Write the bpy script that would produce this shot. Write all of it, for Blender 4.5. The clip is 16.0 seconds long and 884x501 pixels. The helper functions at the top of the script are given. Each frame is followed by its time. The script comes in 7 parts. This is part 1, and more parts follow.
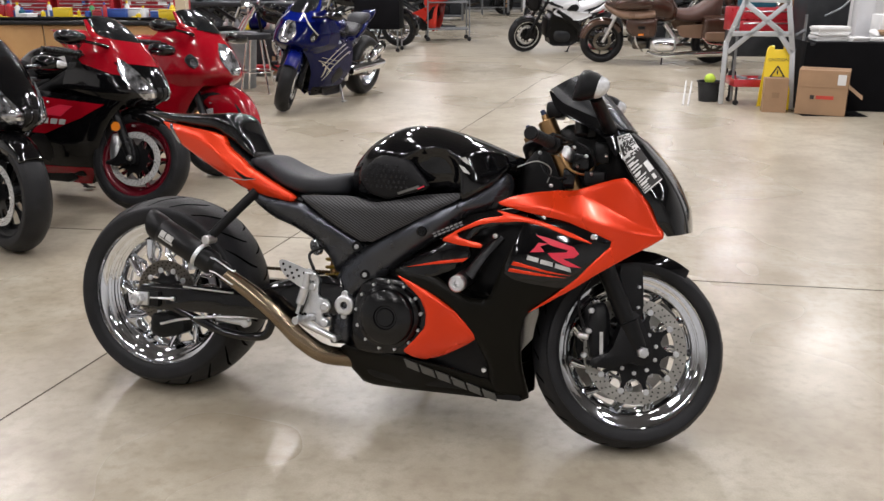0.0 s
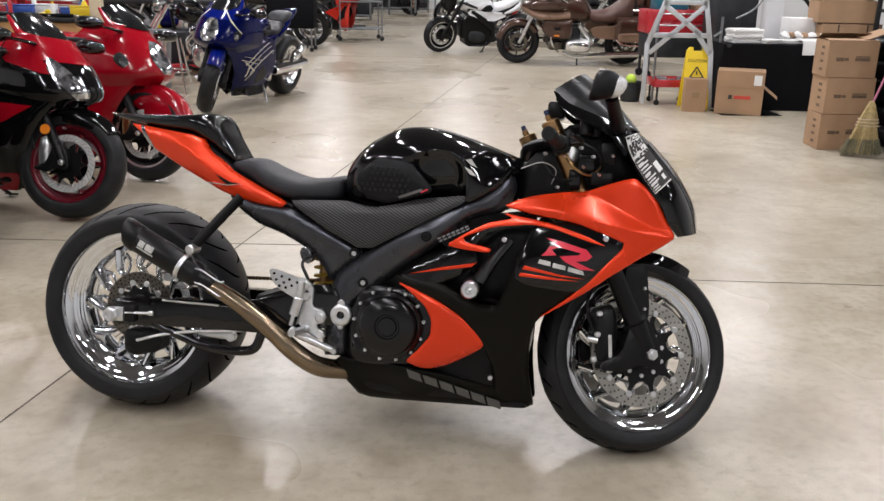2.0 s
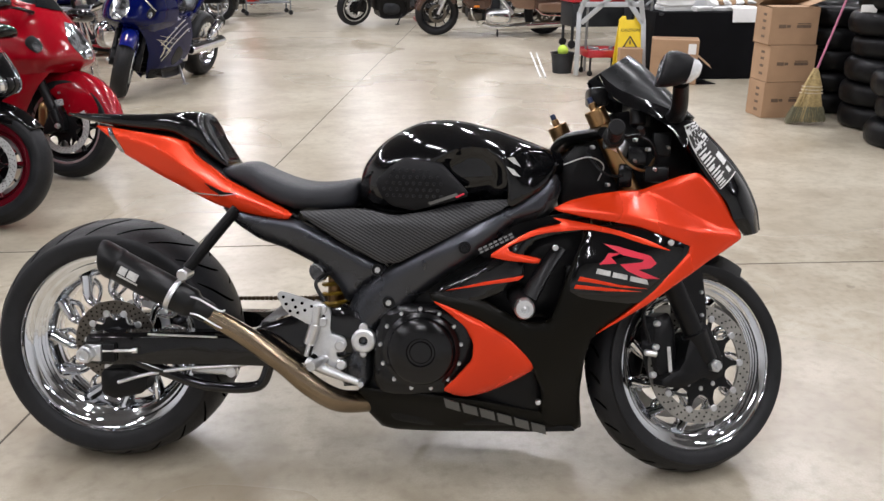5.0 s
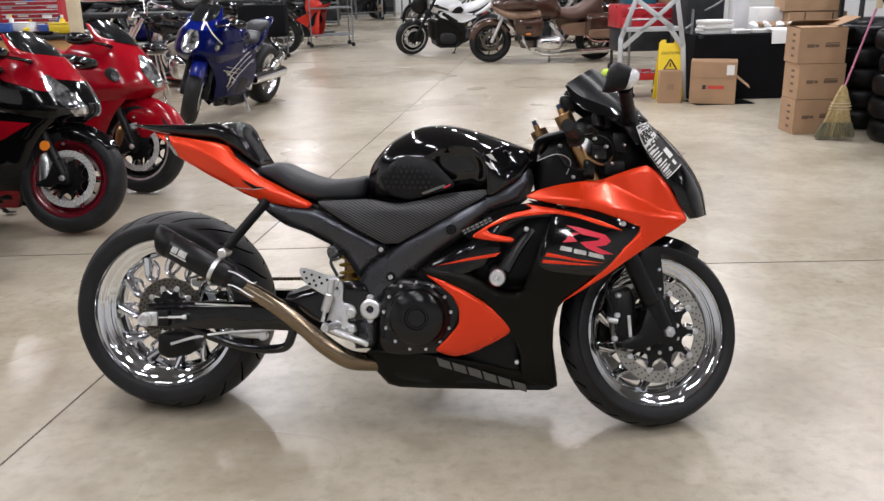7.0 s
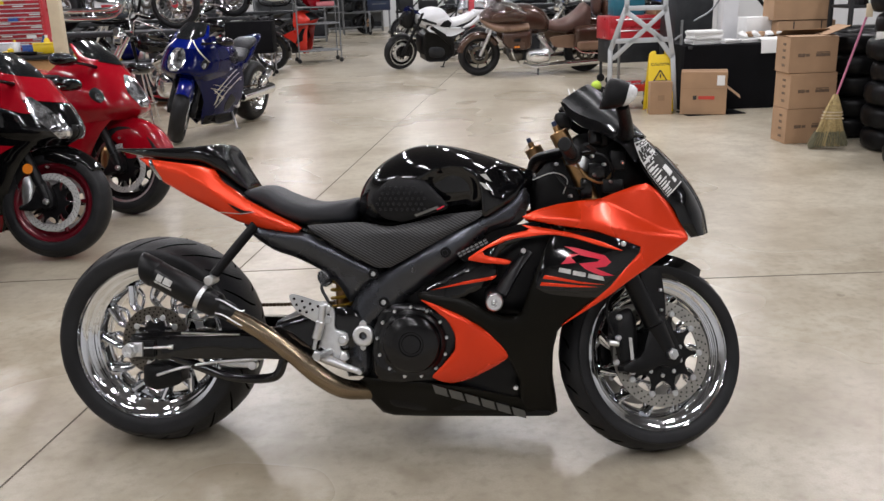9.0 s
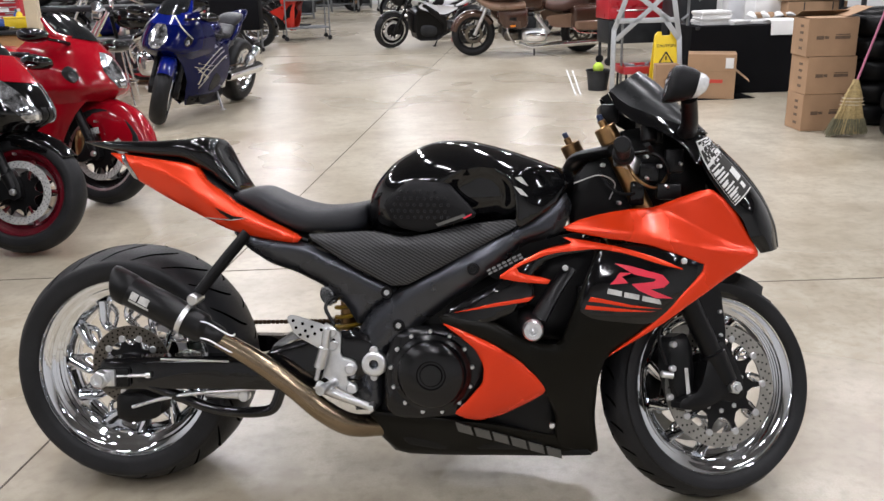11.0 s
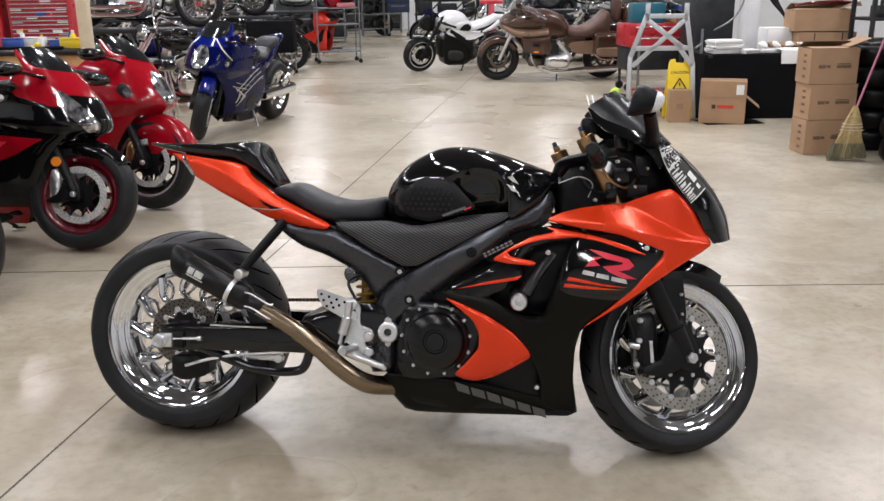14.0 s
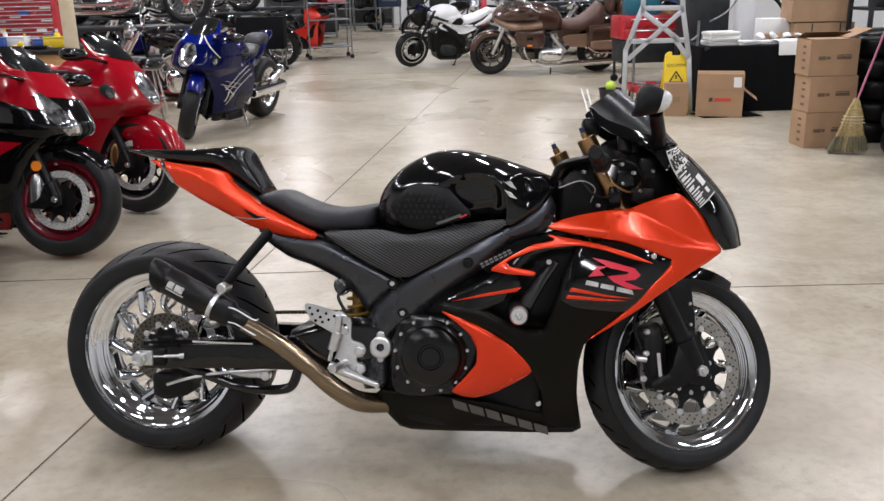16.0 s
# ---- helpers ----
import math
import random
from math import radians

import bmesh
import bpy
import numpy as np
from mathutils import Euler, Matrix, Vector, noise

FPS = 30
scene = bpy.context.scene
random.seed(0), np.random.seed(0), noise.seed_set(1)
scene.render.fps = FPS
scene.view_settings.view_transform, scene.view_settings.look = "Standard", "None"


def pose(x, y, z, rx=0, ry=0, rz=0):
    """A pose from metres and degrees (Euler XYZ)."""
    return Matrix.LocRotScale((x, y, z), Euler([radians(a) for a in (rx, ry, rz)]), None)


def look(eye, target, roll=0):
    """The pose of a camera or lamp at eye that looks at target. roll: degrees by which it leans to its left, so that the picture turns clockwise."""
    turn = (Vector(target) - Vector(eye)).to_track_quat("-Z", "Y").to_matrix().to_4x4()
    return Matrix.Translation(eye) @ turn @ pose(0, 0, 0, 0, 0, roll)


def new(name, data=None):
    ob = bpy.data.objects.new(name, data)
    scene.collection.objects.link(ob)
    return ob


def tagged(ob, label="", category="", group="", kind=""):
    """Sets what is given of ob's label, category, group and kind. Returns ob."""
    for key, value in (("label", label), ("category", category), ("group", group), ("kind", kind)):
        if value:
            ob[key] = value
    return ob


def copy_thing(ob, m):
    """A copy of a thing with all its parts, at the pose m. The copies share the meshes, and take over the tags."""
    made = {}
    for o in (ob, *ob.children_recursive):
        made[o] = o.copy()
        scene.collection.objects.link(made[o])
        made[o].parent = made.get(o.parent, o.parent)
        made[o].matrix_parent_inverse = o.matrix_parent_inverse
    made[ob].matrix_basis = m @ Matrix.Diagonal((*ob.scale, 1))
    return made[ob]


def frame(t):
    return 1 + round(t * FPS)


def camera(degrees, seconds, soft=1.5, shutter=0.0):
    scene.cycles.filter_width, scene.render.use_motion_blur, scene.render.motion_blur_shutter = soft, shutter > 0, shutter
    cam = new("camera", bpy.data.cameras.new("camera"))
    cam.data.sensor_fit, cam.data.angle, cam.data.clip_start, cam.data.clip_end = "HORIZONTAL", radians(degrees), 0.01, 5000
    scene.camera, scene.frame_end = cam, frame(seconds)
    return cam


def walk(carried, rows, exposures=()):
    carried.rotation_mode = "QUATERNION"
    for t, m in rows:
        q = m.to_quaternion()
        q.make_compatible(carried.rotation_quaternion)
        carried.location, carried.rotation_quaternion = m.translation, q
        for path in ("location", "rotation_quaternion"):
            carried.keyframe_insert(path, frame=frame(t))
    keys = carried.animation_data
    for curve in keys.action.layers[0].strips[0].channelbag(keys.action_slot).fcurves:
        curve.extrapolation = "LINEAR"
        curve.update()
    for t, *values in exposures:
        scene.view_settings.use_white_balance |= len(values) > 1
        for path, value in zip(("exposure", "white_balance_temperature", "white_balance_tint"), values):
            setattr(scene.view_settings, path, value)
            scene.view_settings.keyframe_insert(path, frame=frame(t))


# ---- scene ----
cam = camera(53.7, 16.0, soft=1.5)

PATH = [
    (0, (0.186, -0.033, 1.392), (0.074, 1.865, 0.771), 0.1),
    (0.5, (0.085, -0.037, 1.396), (0.076, 1.87, 0.793), -0.4),
    (1, (-0.007, -0.058, 1.395), (0.078, 1.853, 0.81), -0.1),
    (1.5, (-0.066, -0.04, 1.389), (0.05, 1.868, 0.801), 0.7),
    (2, (-0.11, 0.055, 1.375), (0.002, 1.954, 0.757), 1.0),
    (2.5, (-0.146, 0.218, 1.372), (-0.034, 2.108, 0.726), 0.6),
    (3, (-0.182, 0.305, 1.37), (-0.057, 2.19, 0.714), 0.1),
    (3.5, (-0.27, 0.378, 1.373), (-0.069, 2.258, 0.719), -0.4),
    (4, (-0.382, 0.446, 1.367), (-0.087, 2.313, 0.713), 0.2),
    (4.5, (-0.443, 0.481, 1.359), (-0.101, 2.332, 0.683), 0.7),
    (5, (-0.421, 0.429, 1.367), (-0.094, 2.283, 0.692), 0.5),
    (5.2, (-0.38, 0.391, 1.369), (-0.079, 2.25, 0.696), 0.5),
    (7.3, (-0.27, -0.114, 1.385), (-0.098, 1.787, 0.787), -1.2),
    (7.5, (-0.27, -0.148, 1.387), (-0.091, 1.755, 0.8), -1.3),
    (8, (-0.27, -0.169, 1.39), (-0.067, 1.739, 0.826), -1.4),
    (8.5, (-0.269, -0.106, 1.386), (-0.058, 1.8, 0.818), -1.7),
    (9, (-0.269, 0.04, 1.387), (-0.074, 1.942, 0.801), -1.9),
    (9.2, (-0.293, 0.094, 1.372), (-0.087, 1.998, 0.797), -1.5),
    (11.3, (-0.339, 0.465, 1.363), (-0.107, 2.341, 0.708), -1.1),
    (11.5, (-0.347, 0.474, 1.365), (-0.103, 2.343, 0.696), -0.7),
    (12, (-0.322, 0.44, 1.367), (-0.076, 2.306, 0.691), -0.7),
    (12.5, (-0.275, 0.335, 1.372), (-0.059, 2.206, 0.699), -0.8),
    (13, (-0.257, 0.248, 1.385), (-0.082, 2.129, 0.731), -0.7),
    (13.5, (-0.279, 0.135, 1.394), (-0.12, 2.032, 0.783), -0.9),
    (14, (-0.316, -0.006, 1.393), (-0.147, 1.901, 0.814), -0.7),
    (14.5, (-0.345, -0.091, 1.392), (-0.171, 1.82, 0.827), -0.7),
    (15, (-0.351, -0.079, 1.394), (-0.169, 1.833, 0.834), -0.8),
    (15.5, (-0.337, 0.022, 1.394), (-0.153, 1.929, 0.82), -1.0),
    (16, (-0.301, 0.144, 1.394), (-0.121, 2.046, 0.802), -1.3),
]
walk(cam, [(t, look(eye, target, roll)) for t, eye, target, roll in PATH],
     [(0, .04, 6620, 10), (2, .03, 6550, 10), (3, .10, 6420, 10), (4, .17, 6380, 10), (5, .20, 6400, 10), (7.5, .02, 6450, 10), (8.5, -.08, 6490, 10), (9, -.08, 6480, 10),
      (11.5, .20, 6380, 10), (12.5, .18, 6380, 10), (13, .16, 6420, 10), (14, .06, 6480, 10), (15, .03, 6480, 10), (16, .01, 6390, 10)])

# ---- light: an indoor workshop under rows of ceiling tubes ----
world = bpy.data.worlds.new("world")
scene.world = world
world.use_nodes = True
world.node_tree.nodes["Background"].inputs[0].default_value = (0.8, 0.85, 0.9, 1)
world.node_tree.nodes["Background"].inputs[1].default_value = 0.05
scene.view_settings.exposure = 0.0
LAMP_POWER = 53.0
CEILING_Z = 5.2
LAMP_PLACES = [(x, y) for y in (-3.4, -0.6, 2.2, 5.0, 8.5, 13.0, 19.0, 27.0) for x in (-5.6, -1.9, 1.8, 5.5)]


def lamp(x, y):
    data = bpy.data.lights.new("tube_light", "AREA")
    data.shape, data.size, data.size_y = "RECTANGLE", 0.16, 1.5
    data.energy, data.color = LAMP_POWER * (1.0 if y < 7 else 2.0), (1.0, 0.978, 1.012)
    ob = new("tube_light", data)
    ob.matrix_world = pose(x, y, CEILING_Z - 0.42)
    return ob


for lx, ly in LAMP_PLACES:
    lamp(lx, ly)


# ---- materials ----
def material(name, colour, rough=0.5, metal=0.0, coat=0.0, vary=0.12, scale=6.0, bump=0.0, grain=180.0,
             second=None, rough_vary=0.08, emission=0.0, alpha_glass=False, island=0.0, spec=0.5):
    """A surface with blotches (scale), fine grain (grain), and gloss that varies."""
    m = bpy.data.materials.new(name)
    m.use_nodes = True
    t = m.node_tree
    n, link = t.nodes, t.links.new
    b = n["Principled BSDF"]
    co = n.new("ShaderNodeTexCoord")
    big = n.new("ShaderNodeTexNoise")
    big.inputs["Scale"].default_value, big.inputs["Detail"].default_value = scale, 5.0
    fine = n.new("ShaderNodeTexNoise")
    fine.inputs["Scale"].default_value, fine.inputs["Detail"].default_value = grain, 3.0
    link(co.outputs["Object"], big.inputs["Vector"])
    link(co.outputs["Object"], fine.inputs["Vector"])
    mix = n.new("ShaderNodeMix")
    mix.data_type = "RGBA"
    dark = [c * (1 - vary) for c in colour]
    lite = list(second) if second else [min(1, c * (1 + vary)) for c in colour]
    mix.inputs[6].default_value, mix.inputs[7].default_value = (*dark, 1), (*lite, 1)
    add = n.new("ShaderNodeMath")
    add.operation, add.inputs[2].default_value = "MULTIPLY_ADD", 0.0
    ramp = n.new("ShaderNodeMapRange")
    ramp.inputs[1].default_value, ramp.inputs[2].default_value = 0.3, 0.7
    add.inputs[1].default_value = 0.25
    link(fine.outputs["Fac"], add.inputs[0])
    link(big.outputs["Fac"], add.inputs[2])
    sub = n.new("ShaderNodeMath")
    sub.operation, sub.inputs[1].default_value = "SUBTRACT", 0.125
    link(add.outputs[0], sub.inputs[0])
    link(sub.outputs[0], ramp.inputs[0])
    link(ramp.outputs[0], mix.inputs[0])
    last = mix.outputs[2]
    if island:
        geo = n.new("ShaderNodeObjectInfo")
        hsv = n.new("ShaderNodeHueSaturation")
        mr = n.new("ShaderNodeMapRange")
        mr.inputs[3].default_value, mr.inputs[4].default_value = 1 - island, 1 + island
        link(geo.outputs["Random"], mr.inputs[0])
        link(mr.outputs[0], hsv.inputs["Value"])
        link(last, hsv.inputs["Color"])
        last = hsv.outputs[0]
    link(last, b.inputs["Base Color"])
    rr = n.new("ShaderNodeMapRange")
    rr.inputs[3].default_value, rr.inputs[4].default_value = max(0.02, rough - rough_vary), min(1, rough + rough_vary)
    link(big.outputs["Fac"], rr.inputs[0])
    link(rr.outputs[0], b.inputs["Roughness"])
    b.inputs["Metallic"].default_value = metal
    b.inputs["Specular IOR Level"].default_value = spec
    b.inputs["Coat Weight"].default_value = coat
    b.inputs["Coat Roughness"].default_value = 0.04
    if bump:
        bp = n.new("ShaderNodeBump")
        bp.inputs["Strength"].default_value, bp.inputs["Distance"].default_value = min(1, bump), 0.002
        link(fine.outputs["Fac"], bp.inputs["Height"])
        link(bp.outputs[0], b.inputs["Normal"])
    if emission:
        b.inputs["Emission Color"].default_value, b.inputs["Emission Strength"].default_value = (*colour, 1), emission
    if alpha_glass:
        b.inputs["Transmission Weight"].default_value = 1.0
        b.inputs["IOR"].default_value = 1.45
    return m


def carbon_weave(name):
    m = material(name, (0.016, 0.016, 0.018), 0.34, 0.0, 0.0, 0.1, 20, 0, spec=0.3)
    t = m.node_tree
    n, link = t.nodes, t.links.new
    b = n["Principled BSDF"]
    co = n.new("ShaderNodeTexCoord")
    mp = n.new("ShaderNodeMapping")
    mp.inputs["Rotation"].default_value = (0, radians(62), 0)
    w = n.new("ShaderNodeTexWave")
    w.inputs["Scale"].default_value, w.inputs["Distortion"].default_value = 44.0, 0.25
    w.inputs["Detail"].default_value = 1.0
    mix = n.new("ShaderNodeMix")
    mix.data_type = "RGBA"
    mix.inputs[6].default_value, mix.inputs[7].default_value = (0.003, 0.003, 0.003, 1), (0.060, 0.060, 0.063, 1)
    link(co.outputs["Object"], mp.inputs["Vector"])
    link(mp.outputs[0], w.inputs["Vector"])
    link(w.outputs["Fac"], mix.inputs[0])
    link(mix.outputs[2], b.inputs["Base Color"])
    bp = n.new("ShaderNodeBump")
    bp.inputs["Strength"].default_value, bp.inputs["Distance"].default_value = 0.5, 0.001
    link(w.outputs["Fac"], bp.inputs["Height"])
    link(bp.outputs[0], b.inputs["Normal"])
    return m


def concrete_floor(name):
    """Ground and sealed concrete: cloudy patches, darker stains, fine specks and a worn shine."""
    m = bpy.data.materials.new(name)
    m.use_nodes = True
    t = m.node_tree
    n, link = t.nodes, t.links.new
    b = n["Principled BSDF"]
    co = n.new("ShaderNodeTexCoord")

    def tex(scale, detail, dist=0.0):
        x = n.new("ShaderNodeTexNoise")
        x.inputs["Scale"].default_value, x.inputs["Detail"].default_value = scale, detail
        x.inputs["Distortion"].default_value = dist
        link(co.outputs["Object"], x.inputs["Vector"])
        return x

    def rng(src, a, z, lo, hi):
        r = n.new("ShaderNodeMapRange")
        r.interpolation_type = "SMOOTHSTEP"
        for i, v in ((1, a), (2, z), (3, lo), (4, hi)):
            r.inputs[i].default_value = v
        link(src, r.inputs[0])
        return r.outputs[0]

    def blend(fac, a, c, mode="MIX"):
        x = n.new("ShaderNodeMix")
        x.data_type, x.blend_type = "RGBA", mode
        link(fac, x.inputs[0])
        for i, v in ((6, a), (7, c)):
            if isinstance(v, tuple):
                x.inputs[i].default_value = (*v, 1)
            else:
                link(v, x.inputs[i])
        return x.outputs[2]

    cloud, patch, stain, speck, scuff = tex(0.45, 3, 0.2), tex(1.9, 6, 0.4), tex(1.25, 5, 0.9), tex(150, 4), tex(8.0, 8, 0.3)
    drop, pale, mid = tex(11, 2, 0.0), tex(3.4, 9, 0.3), tex(26, 6, 0.0)
    c = blend(rng(cloud.outputs["Fac"], 0.25, 0.75, 0, 1), (0.365, 0.317, 0.237), (0.465, 0.419, 0.331))
    c = blend(rng(patch.outputs["Fac"], 0.32, 0.75, 0, 0.7), c, (0.510, 0.468, 0.376))
    c = blend(rng(stain.outputs["Fac"], 0.42, 0.80, 0, 0.70), c, (0.245, 0.193, 0.128))
    c = blend(rng(scuff.outputs["Fac"], 0.36, 0.80, 0, 0.60), c, (0.260, 0.217, 0.152))
    c = blend(rng(pale.outputs["Fac"], 0.45, 0.80, 0, 0.5), c, (0.560, 0.517, 0.418))
    c = blend(rng(mid.outputs["Fac"], 0.42, 0.78, 0, 0.40), c, (0.220, 0.182, 0.128))
    c = blend(rng(speck.outputs["Fac"], 0.35, 0.65, 0, 0.22), c, (0.300, 0.266, 0.201))
    c = blend(rng(drop.outputs["Fac"], 0.715, 0.75, 0, 0.3), c, (0.130, 0.108, 0.078))
    link(c, b.inputs["Base Color"])
    link(rng(cloud.outputs["Fac"], 0.25, 0.75, 0.22, 0.38), b.inputs["Roughness"])
    b.inputs["Specular IOR Level"].default_value = 0.6
    bp = n.new("ShaderNodeBump")
    bp.inputs["Strength"].default_value, bp.inputs["Distance"].default_value = 0.04, 0.002
    link(scuff.outputs["Fac"], bp.inputs["Height"])
    link(bp.outputs[0], b.inputs["Normal"])
    return m


ORANGE = material("orange_pearl_paint", (0.74, 0.040, 0.003), 0.27, 0.40, 0.15, 0.08, 3, 0, 900)
BLACK = material("gloss_black_paint", (0.003, 0.003, 0.0035), 0.07, 0.0, 0.0, 0.2, 4, spec=0.5, rough_vary=0.03)
CANBLACK = material("satin_silencer_black", (0.005, 0.005, 0.0055), 0.30, 0.0, 0.0, 0.2, 8, 0.1, 500, spec=0.28)
MIRRORBLACK = material("fine_textured_black", (0.006, 0.006, 0.007), 0.3, 0.0, 0.0, 0.2, 8, 0.4, 600, spec=0.15)
SATIN = material("satin_black", (0.005, 0.005, 0.0055), 0.34, 0.0, 0.0, 0.25, 8, 0.15, 500, spec=0.22)
ENGINEBLACK = material("black_engine_enamel", (0.004, 0.004, 0.0045), 0.20, 0.0, 0.0, 0.25, 12, 0.08, 300, spec=0.38)
COVER = material("clear_headlight_cover", (0.16, 0.165, 0.17), 0.10, 0.55, 0.4, 0.7, 14)
FRAME = material("dark_grey_frame", (0.070, 0.074, 0.085), 0.28, 0.85, 0.0, 0.18, 8, 0.12, 700)
BROWNBLACK = material("olive_black_plastic", (0.0055, 0.005, 0.0035), 0.36, 0.0, 0.0, 0.15, 5, spec=0.12)
CARBON = carbon_weave("carbon_weave")
CHROME = material("chrome", (0.82, 0.83, 0.85), 0.05, 1.0, 0.0, 0.04, 9, rough_vary=0.03)
RIMCHROME = material("polished_chrome_rim", (0.76, 0.78, 0.81), 0.06, 1.0, 0.0, 0.05, 9, bump=0.15, grain=24, rough_vary=0.04)
STEEL = material("drilled_steel", (0.13, 0.118, 0.102), 0.34, 1.0, 0.0, 0.2, 25, 0.2, 400)
FRONTDISC = material("bright_disc_steel", (0.36, 0.35, 0.32), 0.34, 0.85, 0.0, 0.15, 25, 0.2, 400)
ALU = material("bare_aluminium", (0.72, 0.73, 0.74), 0.31, 1.0, 0.0, 0.15, 20, 0.2, 300)
GOLD = material("bronze_anodising", (0.36, 0.215, 0.10), 0.30, 1.0, 0.0, 0.12, 9)
PIPE = material("heat_tinted_pipe", (0.40, 0.315, 0.215), 0.24, 1.0, 0.0, 0.3, 5, second=(0.21, 0.155, 0.105))
RUBBER = material("tyre_rubber", (0.013, 0.0132, 0.0145), 0.46, 0.0, 0.0, 0.35, 9, 0.3, 300, spec=0.22)
# near-black that paints in the shade of tread grooves and drilled holes
RECESS_SHADE = material("tread_groove", (0.001, 0.001, 0.001), 0.9, spec=0.0)
VINYL = material("seat_vinyl", (0.022, 0.023, 0.027), 0.42, 0.0, 0.0, 0.2, 10, 0.5, 420, spec=0.3)
PADRUB = material("rubber_grip_pad", (0.009, 0.009, 0.010), 0.5, 0.0, 0.0, 0.2, 10, 0.3, spec=0.15)
DULLSCREEN = material("scuffed_smoked_screen", (0.014, 0.015, 0.016), 0.27, 0.0, 0.0, 0.3, 9, spec=0.35, rough_vary=0.10)
SCREEN = material("smoked_screen", (0.010, 0.011, 0.012), 0.12, 0.0, 0.0, 0.25, 9, spec=0.35, rough_vary=0.05)
DISC = material("ground_disc_steel", (0.62, 0.62, 0.61), 0.45, 0.55, 0.0, 0.1, 20, 0.2, 400)
CLEARLENS = material("frosted_indicator_lens", (0.60, 0.61, 0.62), 0.25, 0.15, 0.3, 0.35, 30, 0.4, 60)
LENS = material("clear_lens", (0.42, 0.43, 0.45), 0.10, 0.80, 0.3, 0.85, 22, 1.0, 22)
GLASS = material("clear_screen", (0.9, 0.92, 0.93), 0.03, 0.0, 0.0, 0.02, 4, alpha_glass=True)
AMBER = material("amber_lens", (0.75, 0.22, 0.02), 0.2, 0.0, 0.5)
REDPAINT = material("candy_red_paint", (0.30, 0.003, 0.011), 0.13, 0.0, 0.0, 0.1, 3, rough_vary=0.04)
FLAME = material("orange_red_paint", (0.60, 0.022, 0.008), 0.30, 0.2, 0.6, 0.1, 3)
DEEPRED = material("deep_red_paint", (0.13, 0.004, 0.012), 0.22, 0.25, 0.8, 0.1, 3)
BLUE = material("deep_blue_paint", (0.001, 0.003, 0.045), 0.08, 0.0, 0.0, 0.15, 3, spec=0.22, rough_vary=0.03)
# lit copy of the deep blue: highlights painted into nose top, cowl and mudguard
LITBLUE = material("bright_blue_paint", (0.002, 0.008, 0.12), 0.08, 0.0, 0.0, 0.15, 3, spec=0.4, rough_vary=0.03)
WHITE = material("white_paint", (0.72, 0.73, 0.75), 0.3, 0.0, 0.5, 0.06, 4)
BROWN = material("brown_metallic_paint", (0.06, 0.028, 0.018), 0.25, 0.3, 0.5, 0.15, 3)
TAN = material("tan_side_panel", (0.22, 0.135, 0.09), 0.3, 0.2, 0.5, 0.15, 3)
BROWNSEAT = material("brown_vinyl", (0.085, 0.042, 0.032), 0.5, 0.0, 0.0, 0.2, 8, 0.3)
SILVER = material("silver_decal", (0.55, 0.53, 0.46), 0.35, 0.5)
GREYINK = material("grey_decal", (0.11, 0.11, 0.105), 0.5)
PLATEINK = material("grey_stamped_lettering", (0.22, 0.225, 0.23), 0.45, 0.3)
PALEINK = material("pale_decal", (0.50, 0.50, 0.48), 0.4, vary=0.25, scale=40)
LOGORED = material("red_decal", (0.62, 0.02, 0.05), 0.3, 0.0, 0.4)
YELLOWSPRING = material("yellow_spring", (0.34, 0.21, 0.02), 0.35)
CHAINM = material("oiled_chain", (0.10, 0.065, 0.035), 0.4, 0.8)
FLOORM = concrete_floor("sealed_concrete")
JOINT = material("joint_filler", (0.10, 0.085, 0.065), 0.9, vary=0.3)
WALLM = material("white_wall_sheet", (0.72, 0.73, 0.74), 0.5, vary=0.06, scale=1.2)
CEILM = material("ceiling_sheet", (0.13, 0.13, 0.135), 0.7, vary=0.08, scale=1.0)
CARD = material("cardboard", (0.36, 0.225, 0.13), 0.85, vary=0.10, scale=5, bump=0.2, grain=120, island=0.06)
CARDDARK = material("cardboard_edge", (0.30, 0.19, 0.11), 0.9, vary=0.12)
INK = material("black_print", (0.03, 0.028, 0.026), 0.7)
CARTONINK = material("faded_brown_print", (0.13, 0.085, 0.055), 0.8, vary=0.3, scale=60)
REDINK = material("red_print", (0.55, 0.06, 0.04), 0.7)
PAPER = material("white_paper", (0.74, 0.74, 0.73), 0.8, vary=0.06)
CLOTH = material("black_cloth", (0.005, 0.005, 0.006), 0.9, vary=0.3, scale=3, bump=0.4, spec=0.1)
YELLOW = material("yellow_plastic", (0.78, 0.56, 0.02), 0.4, vary=0.06)
REDSTEEL = material("red_enamel", (0.42, 0.02, 0.03), 0.3, 0.0, 0.3, vary=0.12)
SILVERPAINT = material("silver_painted_steel", (0.47, 0.49, 0.51), 0.40, 0.45, vary=0.08, bump=0.1)
WOOD = material("birch_plywood", (0.44, 0.225, 0.08), 0.5, vary=0.16, scale=3, second=(0.52, 0.30, 0.12))
PALEWOOD = material("pale_timber", (0.62, 0.52, 0.37), 0.6, vary=0.1)
DARKSTEEL = material("dark_steel", (0.035, 0.037, 0.04), 0.45, 0.4, vary=0.25, spec=0.2, bump=0.1)
GREYSTEEL = material("grey_steel", (0.22, 0.23, 0.24), 0.45, 0.6, vary=0.2)
STRAW = material("broom_straw", (0.42, 0.32, 0.15), 0.8, vary=0.25, scale=60)
STRAWGREY = material("worn_straw", (0.17, 0.16, 0.10), 0.85, vary=0.3, scale=60)
PINK = material("pink_handle", (0.50, 0.17, 0.27), 0.45)
